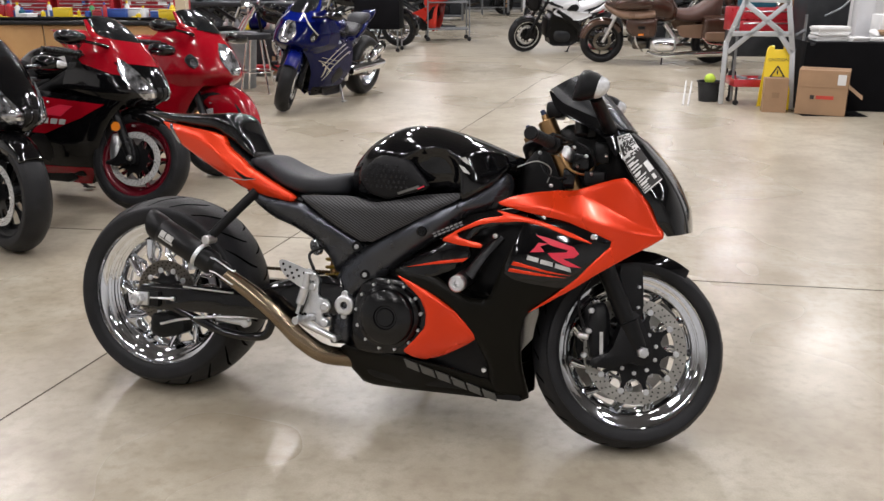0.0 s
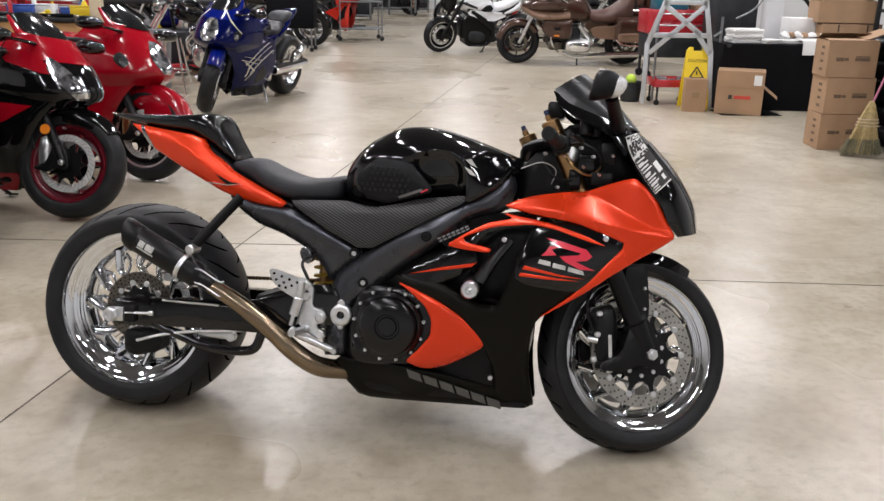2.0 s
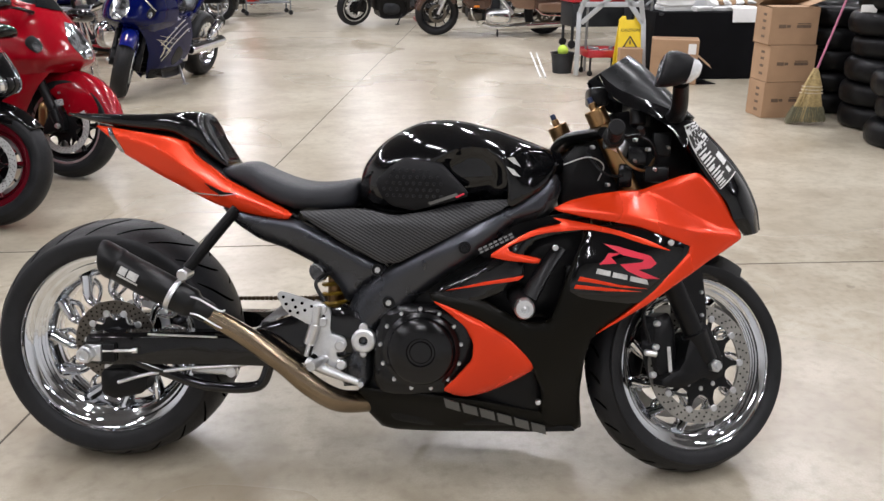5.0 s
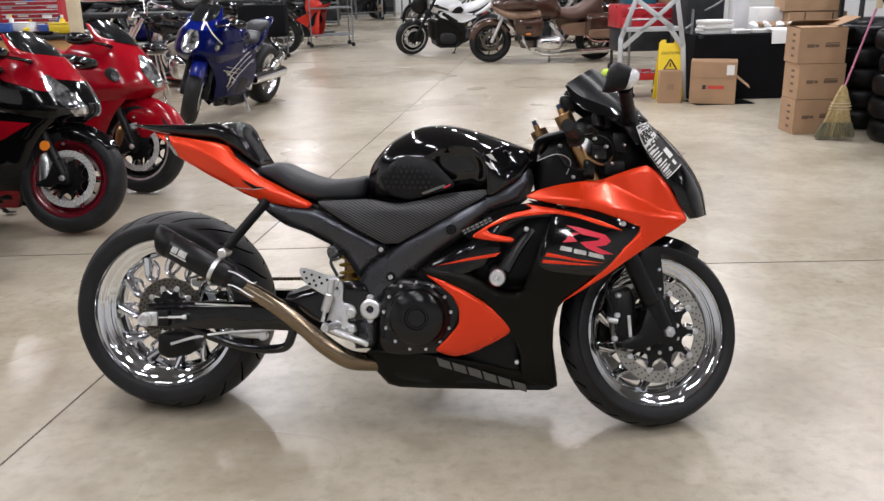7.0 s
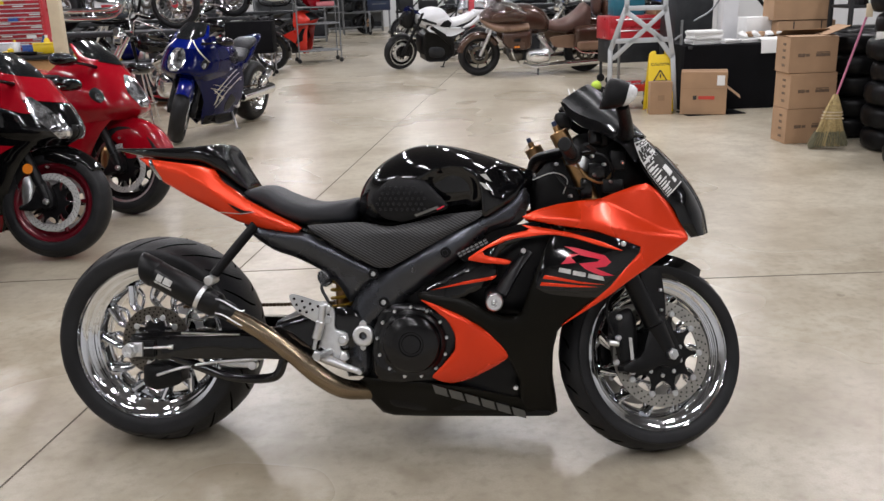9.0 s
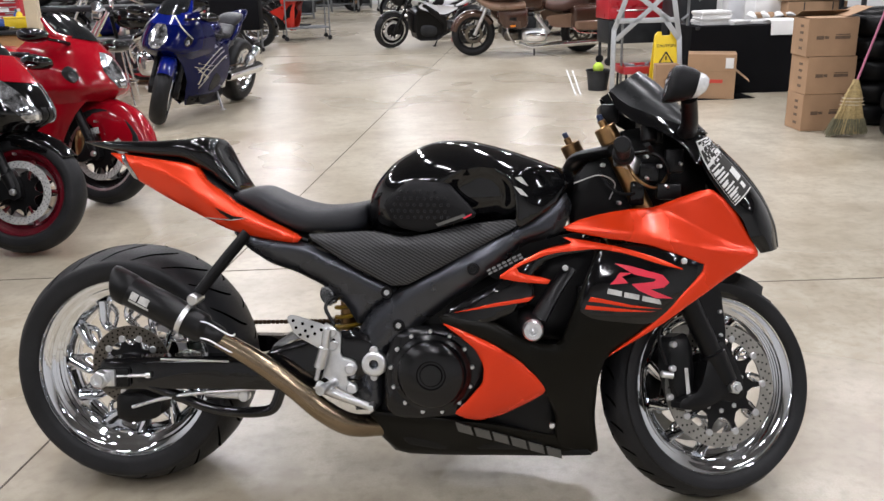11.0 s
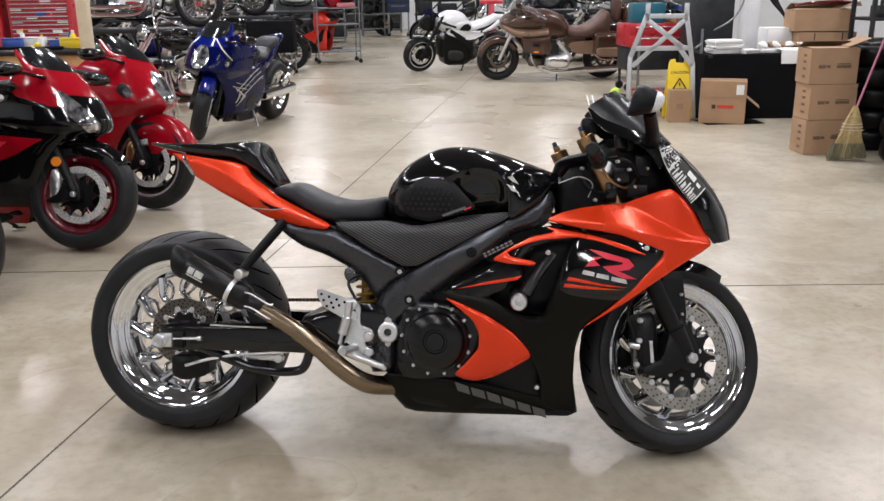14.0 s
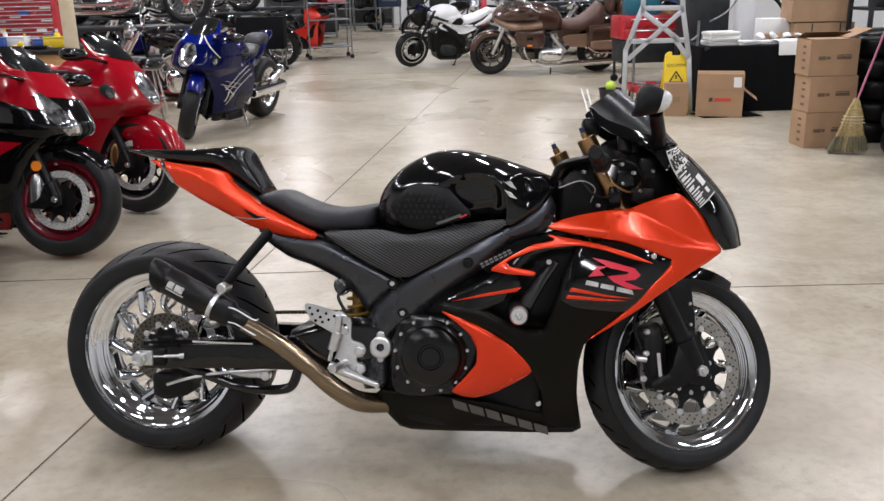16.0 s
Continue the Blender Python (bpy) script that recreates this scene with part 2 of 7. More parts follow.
LIME = material("lime_felt", (0.48, 0.66, 0.08), 0.95, bump=0.4)
BAG = material("black_plastic_wrap", (0.005, 0.005, 0.0055), 0.34, vary=0.3, scale=9, spec=0.16, bump=1.0, grain=26)
BLUECAB = material("dark_blue_enamel", (0.012, 0.026, 0.075), 0.4, 0.1, 0.2, vary=0.2)
BLUEPLASTIC = material("blue_plastic", (0.03, 0.09, 0.36), 0.4)
TEAL = material("teal_plastic", (0.012, 0.11, 0.16), 0.4)
GREENM = material("green_plastic", (0.05, 0.30, 0.10), 0.45)
PINKCLOTH = material("striped_cloth_pink", (0.55, 0.18, 0.20), 0.85)


# ---- mesh helpers: a shape is (points, faces) ----
def join(*shapes):
    pts, faces = [], []
    for p, f in shapes:
        k = len(pts)
        pts += [tuple(q) for q in p]
        faces += [tuple(i + k for i in g) for g in f]
    return pts, faces


def moved(shape, m):
    return [tuple(m @ Vector(p)) for p in shape[0]], shape[1]


def part(name, shape, mat, parent=None, label="", smooth=38):
    """One mesh object; under parent if given."""
    me = bpy.data.meshes.new(name)
    me.from_pydata([tuple(p) for p in shape[0]], [], [tuple(f) for f in shape[1]])
    bm = bmesh.new()
    bm.from_mesh(me)
    bmesh.ops.recalc_face_normals(bm, faces=bm.faces)
    bm.to_mesh(me)
    bm.free()
    me.materials.append(mat)
    if smooth:
        me.polygons.foreach_set("use_smooth", [True] * len(me.polygons))
        me.set_sharp_from_angle(angle=radians(smooth))
    ob = new(name, me)
    if parent:
        ob.parent = parent
    if label:
        ob["label"] = label
    return ob


def share(ob, m, parent=None):
    """Another object on the same mesh."""
    o = new(ob.name.split(".")[0], ob.data)
    o.parent = parent or ob.parent
    o.matrix_basis = m
    if "label" in ob:
        o["label"] = ob["label"]
    return o


FLIP = Matrix.Diagonal((1, -1, 1, 1))


def pair(ob):
    """The same part on the other side of its thing."""
    o = share(ob, FLIP)
    for child in ob.children:
        share(child, Matrix.Identity(4), o)
    return o


def thing(name, m, label, category, group="", kind=""):
    e = new(name)
    e.empty_display_size = 0.1
    e.matrix_basis = m
    return tagged(e, label, category, group, kind)


def block(cx, cy, cz, sx, sy, sz, bevel=0.003):
    bm = bmesh.new()
    bmesh.ops.create_cube(bm, size=1)
    for v in bm.verts:
        v.co = Vector((v.co.x * sx, v.co.y * sy, v.co.z * sz))
    if bevel:
        bmesh.ops.bevel(bm, geom=bm.edges[:], offset=min(bevel, 0.45 * min(sx, sy, sz)), segments=2, affect="EDGES", profile=0.5)
    bm.verts.index_update()
    out = [(v.co.x + cx, v.co.y + cy, v.co.z + cz) for v in bm.verts], [[v.index for v in f.verts] for f in bm.faces]
    bm.free()
    return out


def lathe(profile, n=48, closed=True, c=(0, 0, 0)):
    """(radius, y) rows turned about the y axis through c."""
    pts, faces, k = [], [], len(profile)
    for i in range(n):
        a = 2 * math.pi * i / n
        pts += [(c[0] + r * math.cos(a), c[1] + y, c[2] + r * math.sin(a)) for r, y in profile]
    for i in range(n):
        for j in range(k if closed else k - 1):
            a, b = i * k + j, i * k + (j + 1) % k
            d, e = ((i + 1) % n) * k + j, ((i + 1) % n) * k + (j + 1) % k
            faces.append((a, b, e, d))
    return pts, faces


def loft(rings, cap=True, close=True):
    pts, faces, k = [p for r in rings for p in r], [], len(rings[0])
    for i in range(len(rings) - 1):
        for j in range(k if close else k - 1):
            faces.append((i * k + j, i * k + (j + 1) % k, (i + 1) * k + (j + 1) % k, (i + 1) * k + j))
    if cap and close:
        faces += [tuple(range(k))[::-1], tuple((len(rings) - 1) * k + j for j in range(k))]
    return pts, faces


def curve(pts, steps=6):
    """A smooth line through points."""
    p = [Vector(q) for q in pts]
    if len(p) < 3:
        return p
    q, out = [2 * p[0] - p[1], *p, 2 * p[-1] - p[-2]], []
    for i in range(1, len(q) - 2):
        for s in range(steps):
            t = s / steps
            out.append(0.5 * (2 * q[i] + (q[i + 1] - q[i - 1]) * t + (2 * q[i - 1] - 5 * q[i] + 4 * q[i + 1] - q[i + 2]) * t * t
                              + (3 * q[i] - q[i - 1] - 3 * q[i + 1] + q[i + 2]) * t ** 3))
    return out + [p[-1]]


def tube(pts, r, n=12, steps=6, flat=1.0, up=None):
    """A round (or flattened) bar along a smooth line; r: one radius, or one for each end or point."""
    line = curve(pts, steps)
    m = len(line)
    rs = [r] * m if not hasattr(r, "__len__") else [float(v) for v in np.interp(np.linspace(0, 1, m), np.linspace(0, 1, len(r)), r)]
    rings, side = [], None
    for i, p in enumerate(line):
        d = (line[min(i + 1, m - 1)] - line[max(i - 1, 0)]).normalized()
        if side is None:
            side = d.cross(Vector(up) if up else (Vector((0, 0, 1)) if abs(d.z) < 0.9 else Vector((1, 0, 0)))).normalized()
        side = (side - d * side.dot(d)).normalized()
        other = d.cross(side)
        rings.append([tuple(p + rs[i] * (math.cos(a) * side + flat * math.sin(a) * other)) for a in np.linspace(0, 2 * math.pi, n, endpoint=False)])
    return loft(rings)


def rod(a, b, r, r2=None, n=16, bevel=0.0):
    """A straight bar, with chamfered ends if bevel is given."""
    a, b, r2 = Vector(a), Vector(b), r if r2 is None else r2
    d = (b - a).normalized()
    s = d.orthogonal().normalized()
    o = d.cross(s)

    def ring(p, q):
        return [tuple(p + q * (math.cos(t) * s + math.sin(t) * o)) for t in np.linspace(0, 2 * math.pi, n, endpoint=False)]

    rows = [ring(a, r), ring(b, r2)]
    if bevel:
        rows = [ring(a, r - bevel), ring(a + d * bevel, r), ring(b - d * bevel, r2), ring(b, r2 - bevel)]
    return loft(rows)


def oval(x, zb, zt, w, n=2.5, m=32, flatlow=0.0):
    """A rounded ring across the x axis, w to each side."""
    zc, h, out = (zb + zt) / 2, (zt - zb) / 2, []
    for a in np.linspace(0, 2 * math.pi, m, endpoint=False):
        c, s = math.cos(a), math.sin(a)
        yy = w * math.copysign(abs(c) ** (2 / n), c)
        zz = zc + h * math.copysign(abs(s) ** (2 / n), s)
        out.append((x, yy * (1 - 0.25 * max(0, s) ** 2 * flatlow), zz))
    return out


def spread(rows, k):
    """Rows of numbers, smoothly filled in to k rows."""
    rows = np.array(rows, float)
    line = curve_nd(rows, max(2, k // (len(rows) - 1)))
    return line


def curve_nd(p, steps):
    q, out = np.vstack([2 * p[0] - p[1], p, 2 * p[-1] - p[-2]]), []
    for i in range(1, len(q) - 2):
        for s in range(steps):
            t = s / steps
            out.append(0.5 * (2 * q[i] + (q[i + 1] - q[i - 1]) * t + (2 * q[i - 1] - 5 * q[i] + 4 * q[i + 1] - q[i + 2]) * t * t
                              + (3 * q[i] - q[i - 1] - 3 * q[i + 1] + q[i + 2]) * t ** 3))
    return np.vstack(out + [p[-1]])


def body(rows, n=2.5, k=36, m=36, shape=0.0):
    """A solid of rounded rings; rows of x, low z, high z, half width."""
    return loft([oval(x, a, b, max(w, 0.004), n, m, shape) for x, a, b, w in spread(rows, k)])


def sheet_through(points):
    """A smooth sheet y(x, z) through a few points (x, z, y)."""
    c = np.array(points, float)
    p, k = c[:, :2], len(c)

    def f(r):
        return np.where(r > 0, r * r * np.log(np.maximum(r, 1e-9)), 0)

    a = np.block([[f(np.linalg.norm(p[:, None] - p[None], axis=2)) + np.eye(k) * 1e-4, np.c_[np.ones(k), p]], [np.c_[np.ones(k), p].T, np.zeros((3, 3))]])
    w = np.linalg.solve(a, np.r_[c[:, 2], 0, 0, 0])
    return lambda x, z: f(np.hypot(np.subtract.outer(x, p[:, 0]), np.subtract.outer(z, p[:, 1]))) @ w[:k] + w[k] + w[k + 1] * x + w[k + 2] * z


def rounded(outline, times=1, cut=0.16):
    p = [np.array(q, float) for q in outline]
    for _ in range(times):
        p = [q for i in range(len(p)) for q in (p[i] * (1 - cut) + p[i - 1] * cut, p[i] * (1 - cut) + p[(i + 1) % len(p)] * cut)]
    return p


def panel(outline, sheet, thick=0.012, step=0.016, lift=0.0, roll=0.006, band=0.02, soft=1):
    """A moulded panel: an outline in x, z laid on a sheet y(x, z), with rolled edges and a thickness."""
    line = rounded(outline, soft) if soft else [np.array(q, float) for q in outline]
    if not callable(sheet):
        flat = float(sheet)
        sheet = lambda x, z: np.full(np.shape(x), flat)
    bm = bmesh.new()
    bm.faces.new([bm.verts.new((q[0], 0, q[1])) for q in line])
    bm.normal_update()
    bmesh.ops.triangulate(bm, faces=bm.faces[:], ngon_method="EAR_CLIP")
    a = np.array(line)
    for axis in (0, 1):
        for v in np.arange(a[:, axis].min() + step / 2, a[:, axis].max(), step):
            co, no = ((v, 0, 0), (1, 0, 0)) if axis == 0 else ((0, 0, v), (0, 0, 1))
            bmesh.ops.bisect_plane(bm, geom=bm.verts[:] + bm.edges[:] + bm.faces[:], plane_co=co, plane_no=no, dist=1e-5)
    bmesh.ops.remove_doubles(bm, verts=bm.verts[:], dist=1e-5)
    bm.verts.index_update()
    p = np.array([(v.co.x, v.co.z) for v in bm.verts])
    faces = [[v.index for v in f.verts] for f in bm.faces]
    rim = [(e.verts[0].index, e.verts[1].index) for e in bm.edges if len(e.link_faces) == 1]
    bm.free()
    s, e = a, np.roll(a, -1, axis=0)
    d = e - s
    t = np.clip(((p[:, None] - s[None]) * d[None]).sum(2) / np.maximum((d * d).sum(1), 1e-12), 0, 1)
    far = np.linalg.norm(p[:, None] - (s[None] + t[..., None] * d[None]), axis=2).min(1)
    y = sheet(p[:, 0], p[:, 1]) + roll * np.clip(1 - far / band, 0, 1) ** 2 - lift
    k = len(p)
    pts = [(x, yy, z) for (x, z), yy in zip(p, y)] + [(x, yy + thick, z) for (x, z), yy in zip(p, y)]
    faces = faces + [[i + k for i in f[::-1]] for f in faces] + [(i, j, j + k, i + k) for i, j in rim]
    return pts, faces


def arc_shell(side, mid, w, rows=18, cols=24, thick=0.006, lo=-1.0, hi=1.0, lift=0.0, power=0.8):
    """A shell bent across the bike from a side line round a middle line; lo, hi: the part of its breadth."""
    s, m = curve_nd(np.array(side, float), rows // (len(side) - 1)), curve_nd(np.array(mid, float), rows // (len(mid) - 1))
    ww = np.interp(np.linspace(0, 1, len(s)), np.linspace(0, 1, len(w)), w) if hasattr(w, "__len__") else [w] * len(s)
    grid = []
    for i in range(len(s)):
        row = []
        for u in np.linspace(lo, hi, cols):
            a = u * math.pi / 2
            c = max(0.0, math.cos(a)) ** power
            row.append(np.array((s[i][0] + (m[i][0] - s[i][0]) * c, ww[i] * math.sin(a), s[i][1] + (m[i][1] - s[i][1]) * c)))
        grid.append(row)
    g = np.array(grid)
    du, dv = np.gradient(g, axis=1), np.gradient(g, axis=0)
    nrm = np.cross(du, dv)
    nrm /= np.maximum(np.linalg.norm(nrm, axis=2, keepdims=True), 1e-9)
    if nrm[..., 0].mean() + nrm[..., 2].mean() < 0:
        nrm = -nrm
    top, low = g + nrm * lift, g + nrm * (lift - thick)
    r, k = g.shape[:2]
    pts = [tuple(q) for q in top.reshape(-1, 3)] + [tuple(q) for q in low.reshape(-1, 3)]
    f, n = [], r * k
    for i in range(r - 1):
        for j in range(k - 1):
            q = (i * k + j, i * k + j + 1, (i + 1) * k + j + 1, (i + 1) * k + j)
            f += [q, tuple(x + n for x in q[::-1])]
    edge = [(0, j, 0, j + 1) for j in range(k - 1)] + [(r - 1, j + 1, r - 1, j) for j in range(k - 1)]
    edge += [(i + 1, 0, i, 0) for i in range(r - 1)] + [(i, k - 1, i + 1, k - 1) for i in range(r - 1)]
    for a, b, c, d in edge:
        f.append((a * k + b, c * k + d, c * k + d + n, a * k + b + n))
    return pts, f


def skin(side, mid, w, lo, hi, v=(0.0, 1.0), rows=16, cols=16, power=0.65, lift=0.0, thick=0.006):
    """A piece of a shell bent round the nose: lo and hi (of a quarter turn) may change along it, v is its stretch from top to bottom."""
    t = np.linspace(v[0], v[1], rows + 1)
    a, b = curve_nd(np.array(side, float), 12), curve_nd(np.array(mid, float), 12)
    q = np.linspace(0, 1, len(a))
    lo = np.interp(np.linspace(0, 1, rows + 1), np.linspace(0, 1, len(lo)), lo) if hasattr(lo, "__len__") else np.full(rows + 1, float(lo))
    hi = np.interp(np.linspace(0, 1, rows + 1), np.linspace(0, 1, len(hi)), hi) if hasattr(hi, "__len__") else np.full(rows + 1, float(hi))
    ww = np.interp(q, np.linspace(0, 1, len(w)), w)
    g = np.zeros((rows + 1, cols + 1, 3))
    for i in range(rows + 1):
        sx, sz, mx, mz, wi = (np.interp(t[i], q, k) for k in (a[:, 0], a[:, 1], b[:, 0], b[:, 1], ww))
        for j in range(cols + 1):
            an = (lo[i] + (hi[i] - lo[i]) * j / cols) * math.pi / 2
            c = max(0.0, math.cos(an)) ** power
            g[i, j] = (sx + (mx - sx) * c, wi * math.sin(an), sz + (mz - sz) * c)
    du, dv = np.gradient(g, axis=1), np.gradient(g, axis=0)
    nrm = np.cross(du, dv)
    nrm /= np.maximum(np.linalg.norm(nrm, axis=2, keepdims=True), 1e-9)
    if (nrm * (g - np.array((-.2, 0, .6)))).sum() < 0:
        nrm = -nrm
    top, low = g + nrm * lift, g + nrm * (lift - thick)
    r, k = g.shape[:2]
    pts = [tuple(p) for p in top.reshape(-1, 3)] + [tuple(p) for p in low.reshape(-1, 3)]
    f, n = [], r * k
    for i in range(r - 1):
        for j in range(k - 1):
            e = (i * k + j, i * k + j + 1, (i + 1) * k + j + 1, (i + 1) * k + j)
            f += [e, tuple(x + n for x in e[::-1])]
    edge = [(0, j, 0, j + 1) for j in range(k - 1)] + [(r - 1, j + 1, r - 1, j) for j in range(k - 1)]
    edge += [(i + 1, 0, i, 0) for i in range(r - 1)] + [(i, k - 1, i + 1, k - 1) for i in range(r - 1)]
    f += [(x0 * k + y0, x1 * k + y1, x1 * k + y1 + n, x0 * k + y0 + n) for x0, y0, x1, y1 in edge]
    return pts, f


# ---- the room ----
WEST, EAST, SOUTH, NORTH = -9.0, 9.5, -7.0, 31.0


def slab(name, x0, x1, y0, y1, z0, z1, mat, label, category, bevel=0.0):
    ob = part(name, block((x0 + x1) / 2, (y0 + y1) / 2, (z0 + z1) / 2, x1 - x0, y1 - y0, z1 - z0, bevel), mat, smooth=0)
    return tagged(ob, label, category, kind="structure")


floor = slab("floor", WEST, EAST, SOUTH, NORTH, -0.2, 0.0, FLOORM, "sealed beige concrete workshop floor with stains and saw cuts", "floor")
# unseen ceiling, kept dark so that gloss black paint reflects little
ceiling = slab("ceiling", WEST, EAST, SOUTH, NORTH, CEILING_Z, CEILING_Z + 0.2, CEILM, "dark grey sheet metal workshop ceiling out of view", "ceiling")
for nm, x0, x1, y0, y1 in (("wall_west", WEST - 0.2, WEST, SOUTH, NORTH), ("wall_east", EAST, EAST + 0.2, SOUTH, NORTH),
                           ("wall_south", WEST - 0.2, EAST + 0.2, SOUTH - 0.2, SOUTH), ("wall_north", WEST - 0.2, EAST + 0.2, NORTH, NORTH + 0.2)):
    slab(nm, x0, x1, y0, y1, 0.0, CEILING_Z, WALLM, "white ribbed sheet metal workshop wall", "wall")
ribs = join(*[block(x, NORTH - 0.02, CEILING_Z / 2, 0.06, 0.04, CEILING_Z, 0.01) for x in np.arange(-6, 9, 0.45)])
tagged(part("trim", ribs, WALLM), "white upright ribs on the far wall", "trim", kind="structure")


def joint_line(a, b):
    """A saw cut in the slab, a few millimetres wide."""
    d = Vector((b[0] - a[0], b[1] - a[1], 0))
    mid = Vector(((a[0] + b[0]) / 2, (a[1] + b[1]) / 2, 0.0))
    ob = part("floor_joint", block(0, 0, -0.0015, d.length, 0.006, 0.006, 0), JOINT, smooth=0)
    ob.matrix_basis = Matrix.Translation(mid) @ Matrix.Rotation(math.atan2(d.y, d.x), 4, "Z")
    return tagged(ob, "dark saw-cut joint in the concrete floor", "floor joint", kind="structure")


joint_line((-2.506, -2.3), (4.305, 25.9))
joint_line((0.36, 3.92), (6.5, 3.33))
joint_line((-8.5, 4.90), (-0.30, 4.355))
joint_line((-8.0, 15.3), (9.0, 13.0))


def light_fixture(x, y):
    e = thing("ceiling_light", pose(x, y, CEILING_Z - 0.37), "white enamelled tube light fixture hung from the ceiling", "light", "ceiling lights")
    part("housing", loft([[(sx * w, yy, z) for sx, w, z in ((-1, 0.16, 0.0), (1, 0.16, 0.0), (1, 0.06, 0.09), (-1, 0.06, 0.09))] for yy in (-.85, .85)]), SILVERPAINT, e)
    for yy in (-0.6, 0.6):
        part("rod", rod((0, yy, 0.085), (0, yy, 0.37), 0.006, n=8), GREYSTEEL, e)


for lx, ly in LAMP_PLACES:
    light_fixture(lx, ly)


# ---- motorcycles: x ahead, y to the rider's left, z up; wheels at rest ----
FAIRING = sheet_through([(.647, .639, -.247), (.33, .314, -.227), (.83, .65, -.175), (.209, .596, -.231), (.478, .10, -.06), (.78, .765, -.195),
                         (.45, .75, -.205), (.58, .77, -.20), (.72, .81, -.175), (.47, .404, -.235), (.45, .25, -.165), (.13, .24, -.2),
                         (.07, .49, -.21), (-.05, .12, -.09), (.2, .12, -.10), (.2, .21, -.17), (.5, .55, -.262), (.3, .45, -.25),
                         (.36, .7, -.215), (.7, .55, -.235), (-.12, .23, -.15)])
SPAR = sheet_through([(.385, .809, -.172), (.37, .70, -.19), (.27, .69, -.215), (.15, .62, -.235), (-.02, .5, -.18), (-.08, .38, -.165), (-.12, .23, -.155),
                      (-.15, .45, -.155), (.12, .54, -.21), (.34, .79, -.186)])


def eased(x, xs, ys):
    """A line through points with its corners rounded off."""
    return sum(np.interp(x + d, xs, ys) for d in (-.04, -.02, 0, .02, .04)) / 5


def UPPER(x, z):
    """The upper fairing: a sharp ridge low down, a sloping shelf above it, and a steep cheek before the shelf."""
    ridge = eased(x, [.36, .506, .614, .709, .83], [.706, .712, .690, .671, .650])
    fold = eased(x, [.36, .50, .587, .648, .724, .83], [.80, .785, .765, .735, .692, .656])
    low = eased(x, [.36, .43, .50, .58, .65, .72, .78, .85], [.222, .238, .248, .253, .249, .234, .212, .172])
    high = eased(x, [.36, .50, .60, .70, .78, .85], [.190, .197, .205, .206, .196, .170])
    up = np.clip((z - ridge) / np.maximum(fold - ridge, .004), 0, 1)
    down = np.clip((ridge - z) / .08, 0, 1)
    above = -(low + (high - low) * up) + .12 * np.maximum(0, z - fold)
    below = -low + (FAIRING(x, z) + low) * down * down * (3 - 2 * down)
    return np.where(z >= ridge, above, below)


def TAIL(x, z):
    base = -eased(x, [-.92, -.8, -.6, -.5, -.45, -.29, -.2], [.035, .072, .122, .138, .144, .152, .15])
    crease = eased(x, [-.80, -.73, -.63, -.56, -.48, -.29], [.88, .865, .835, .785, .735, .672])
    return base + 0.42 * np.maximum(0, z - crease) + 0.48 * np.maximum(0, crease - z)


def spoke_shape(r0, r1, y0, y1, bend, wide):
    pts = [(r0 * math.cos(a), y, r0 * math.sin(a)) if i == 0 else (r * math.cos(a), y, r * math.sin(a))
           for i, (r, a, y) in enumerate([(r0, 0, y0), (r0 + (r1 - r0) * .3, bend * .55, y0), (r0 + (r1 - r0) * .6, bend * .95, (y0 + y1) / 2), (r1, bend * .7, y1)])]
    return tube(pts, [wide * 1.0, wide * 0.7, wide * 1.1, wide * 1.8], 12, 6, 0.7)


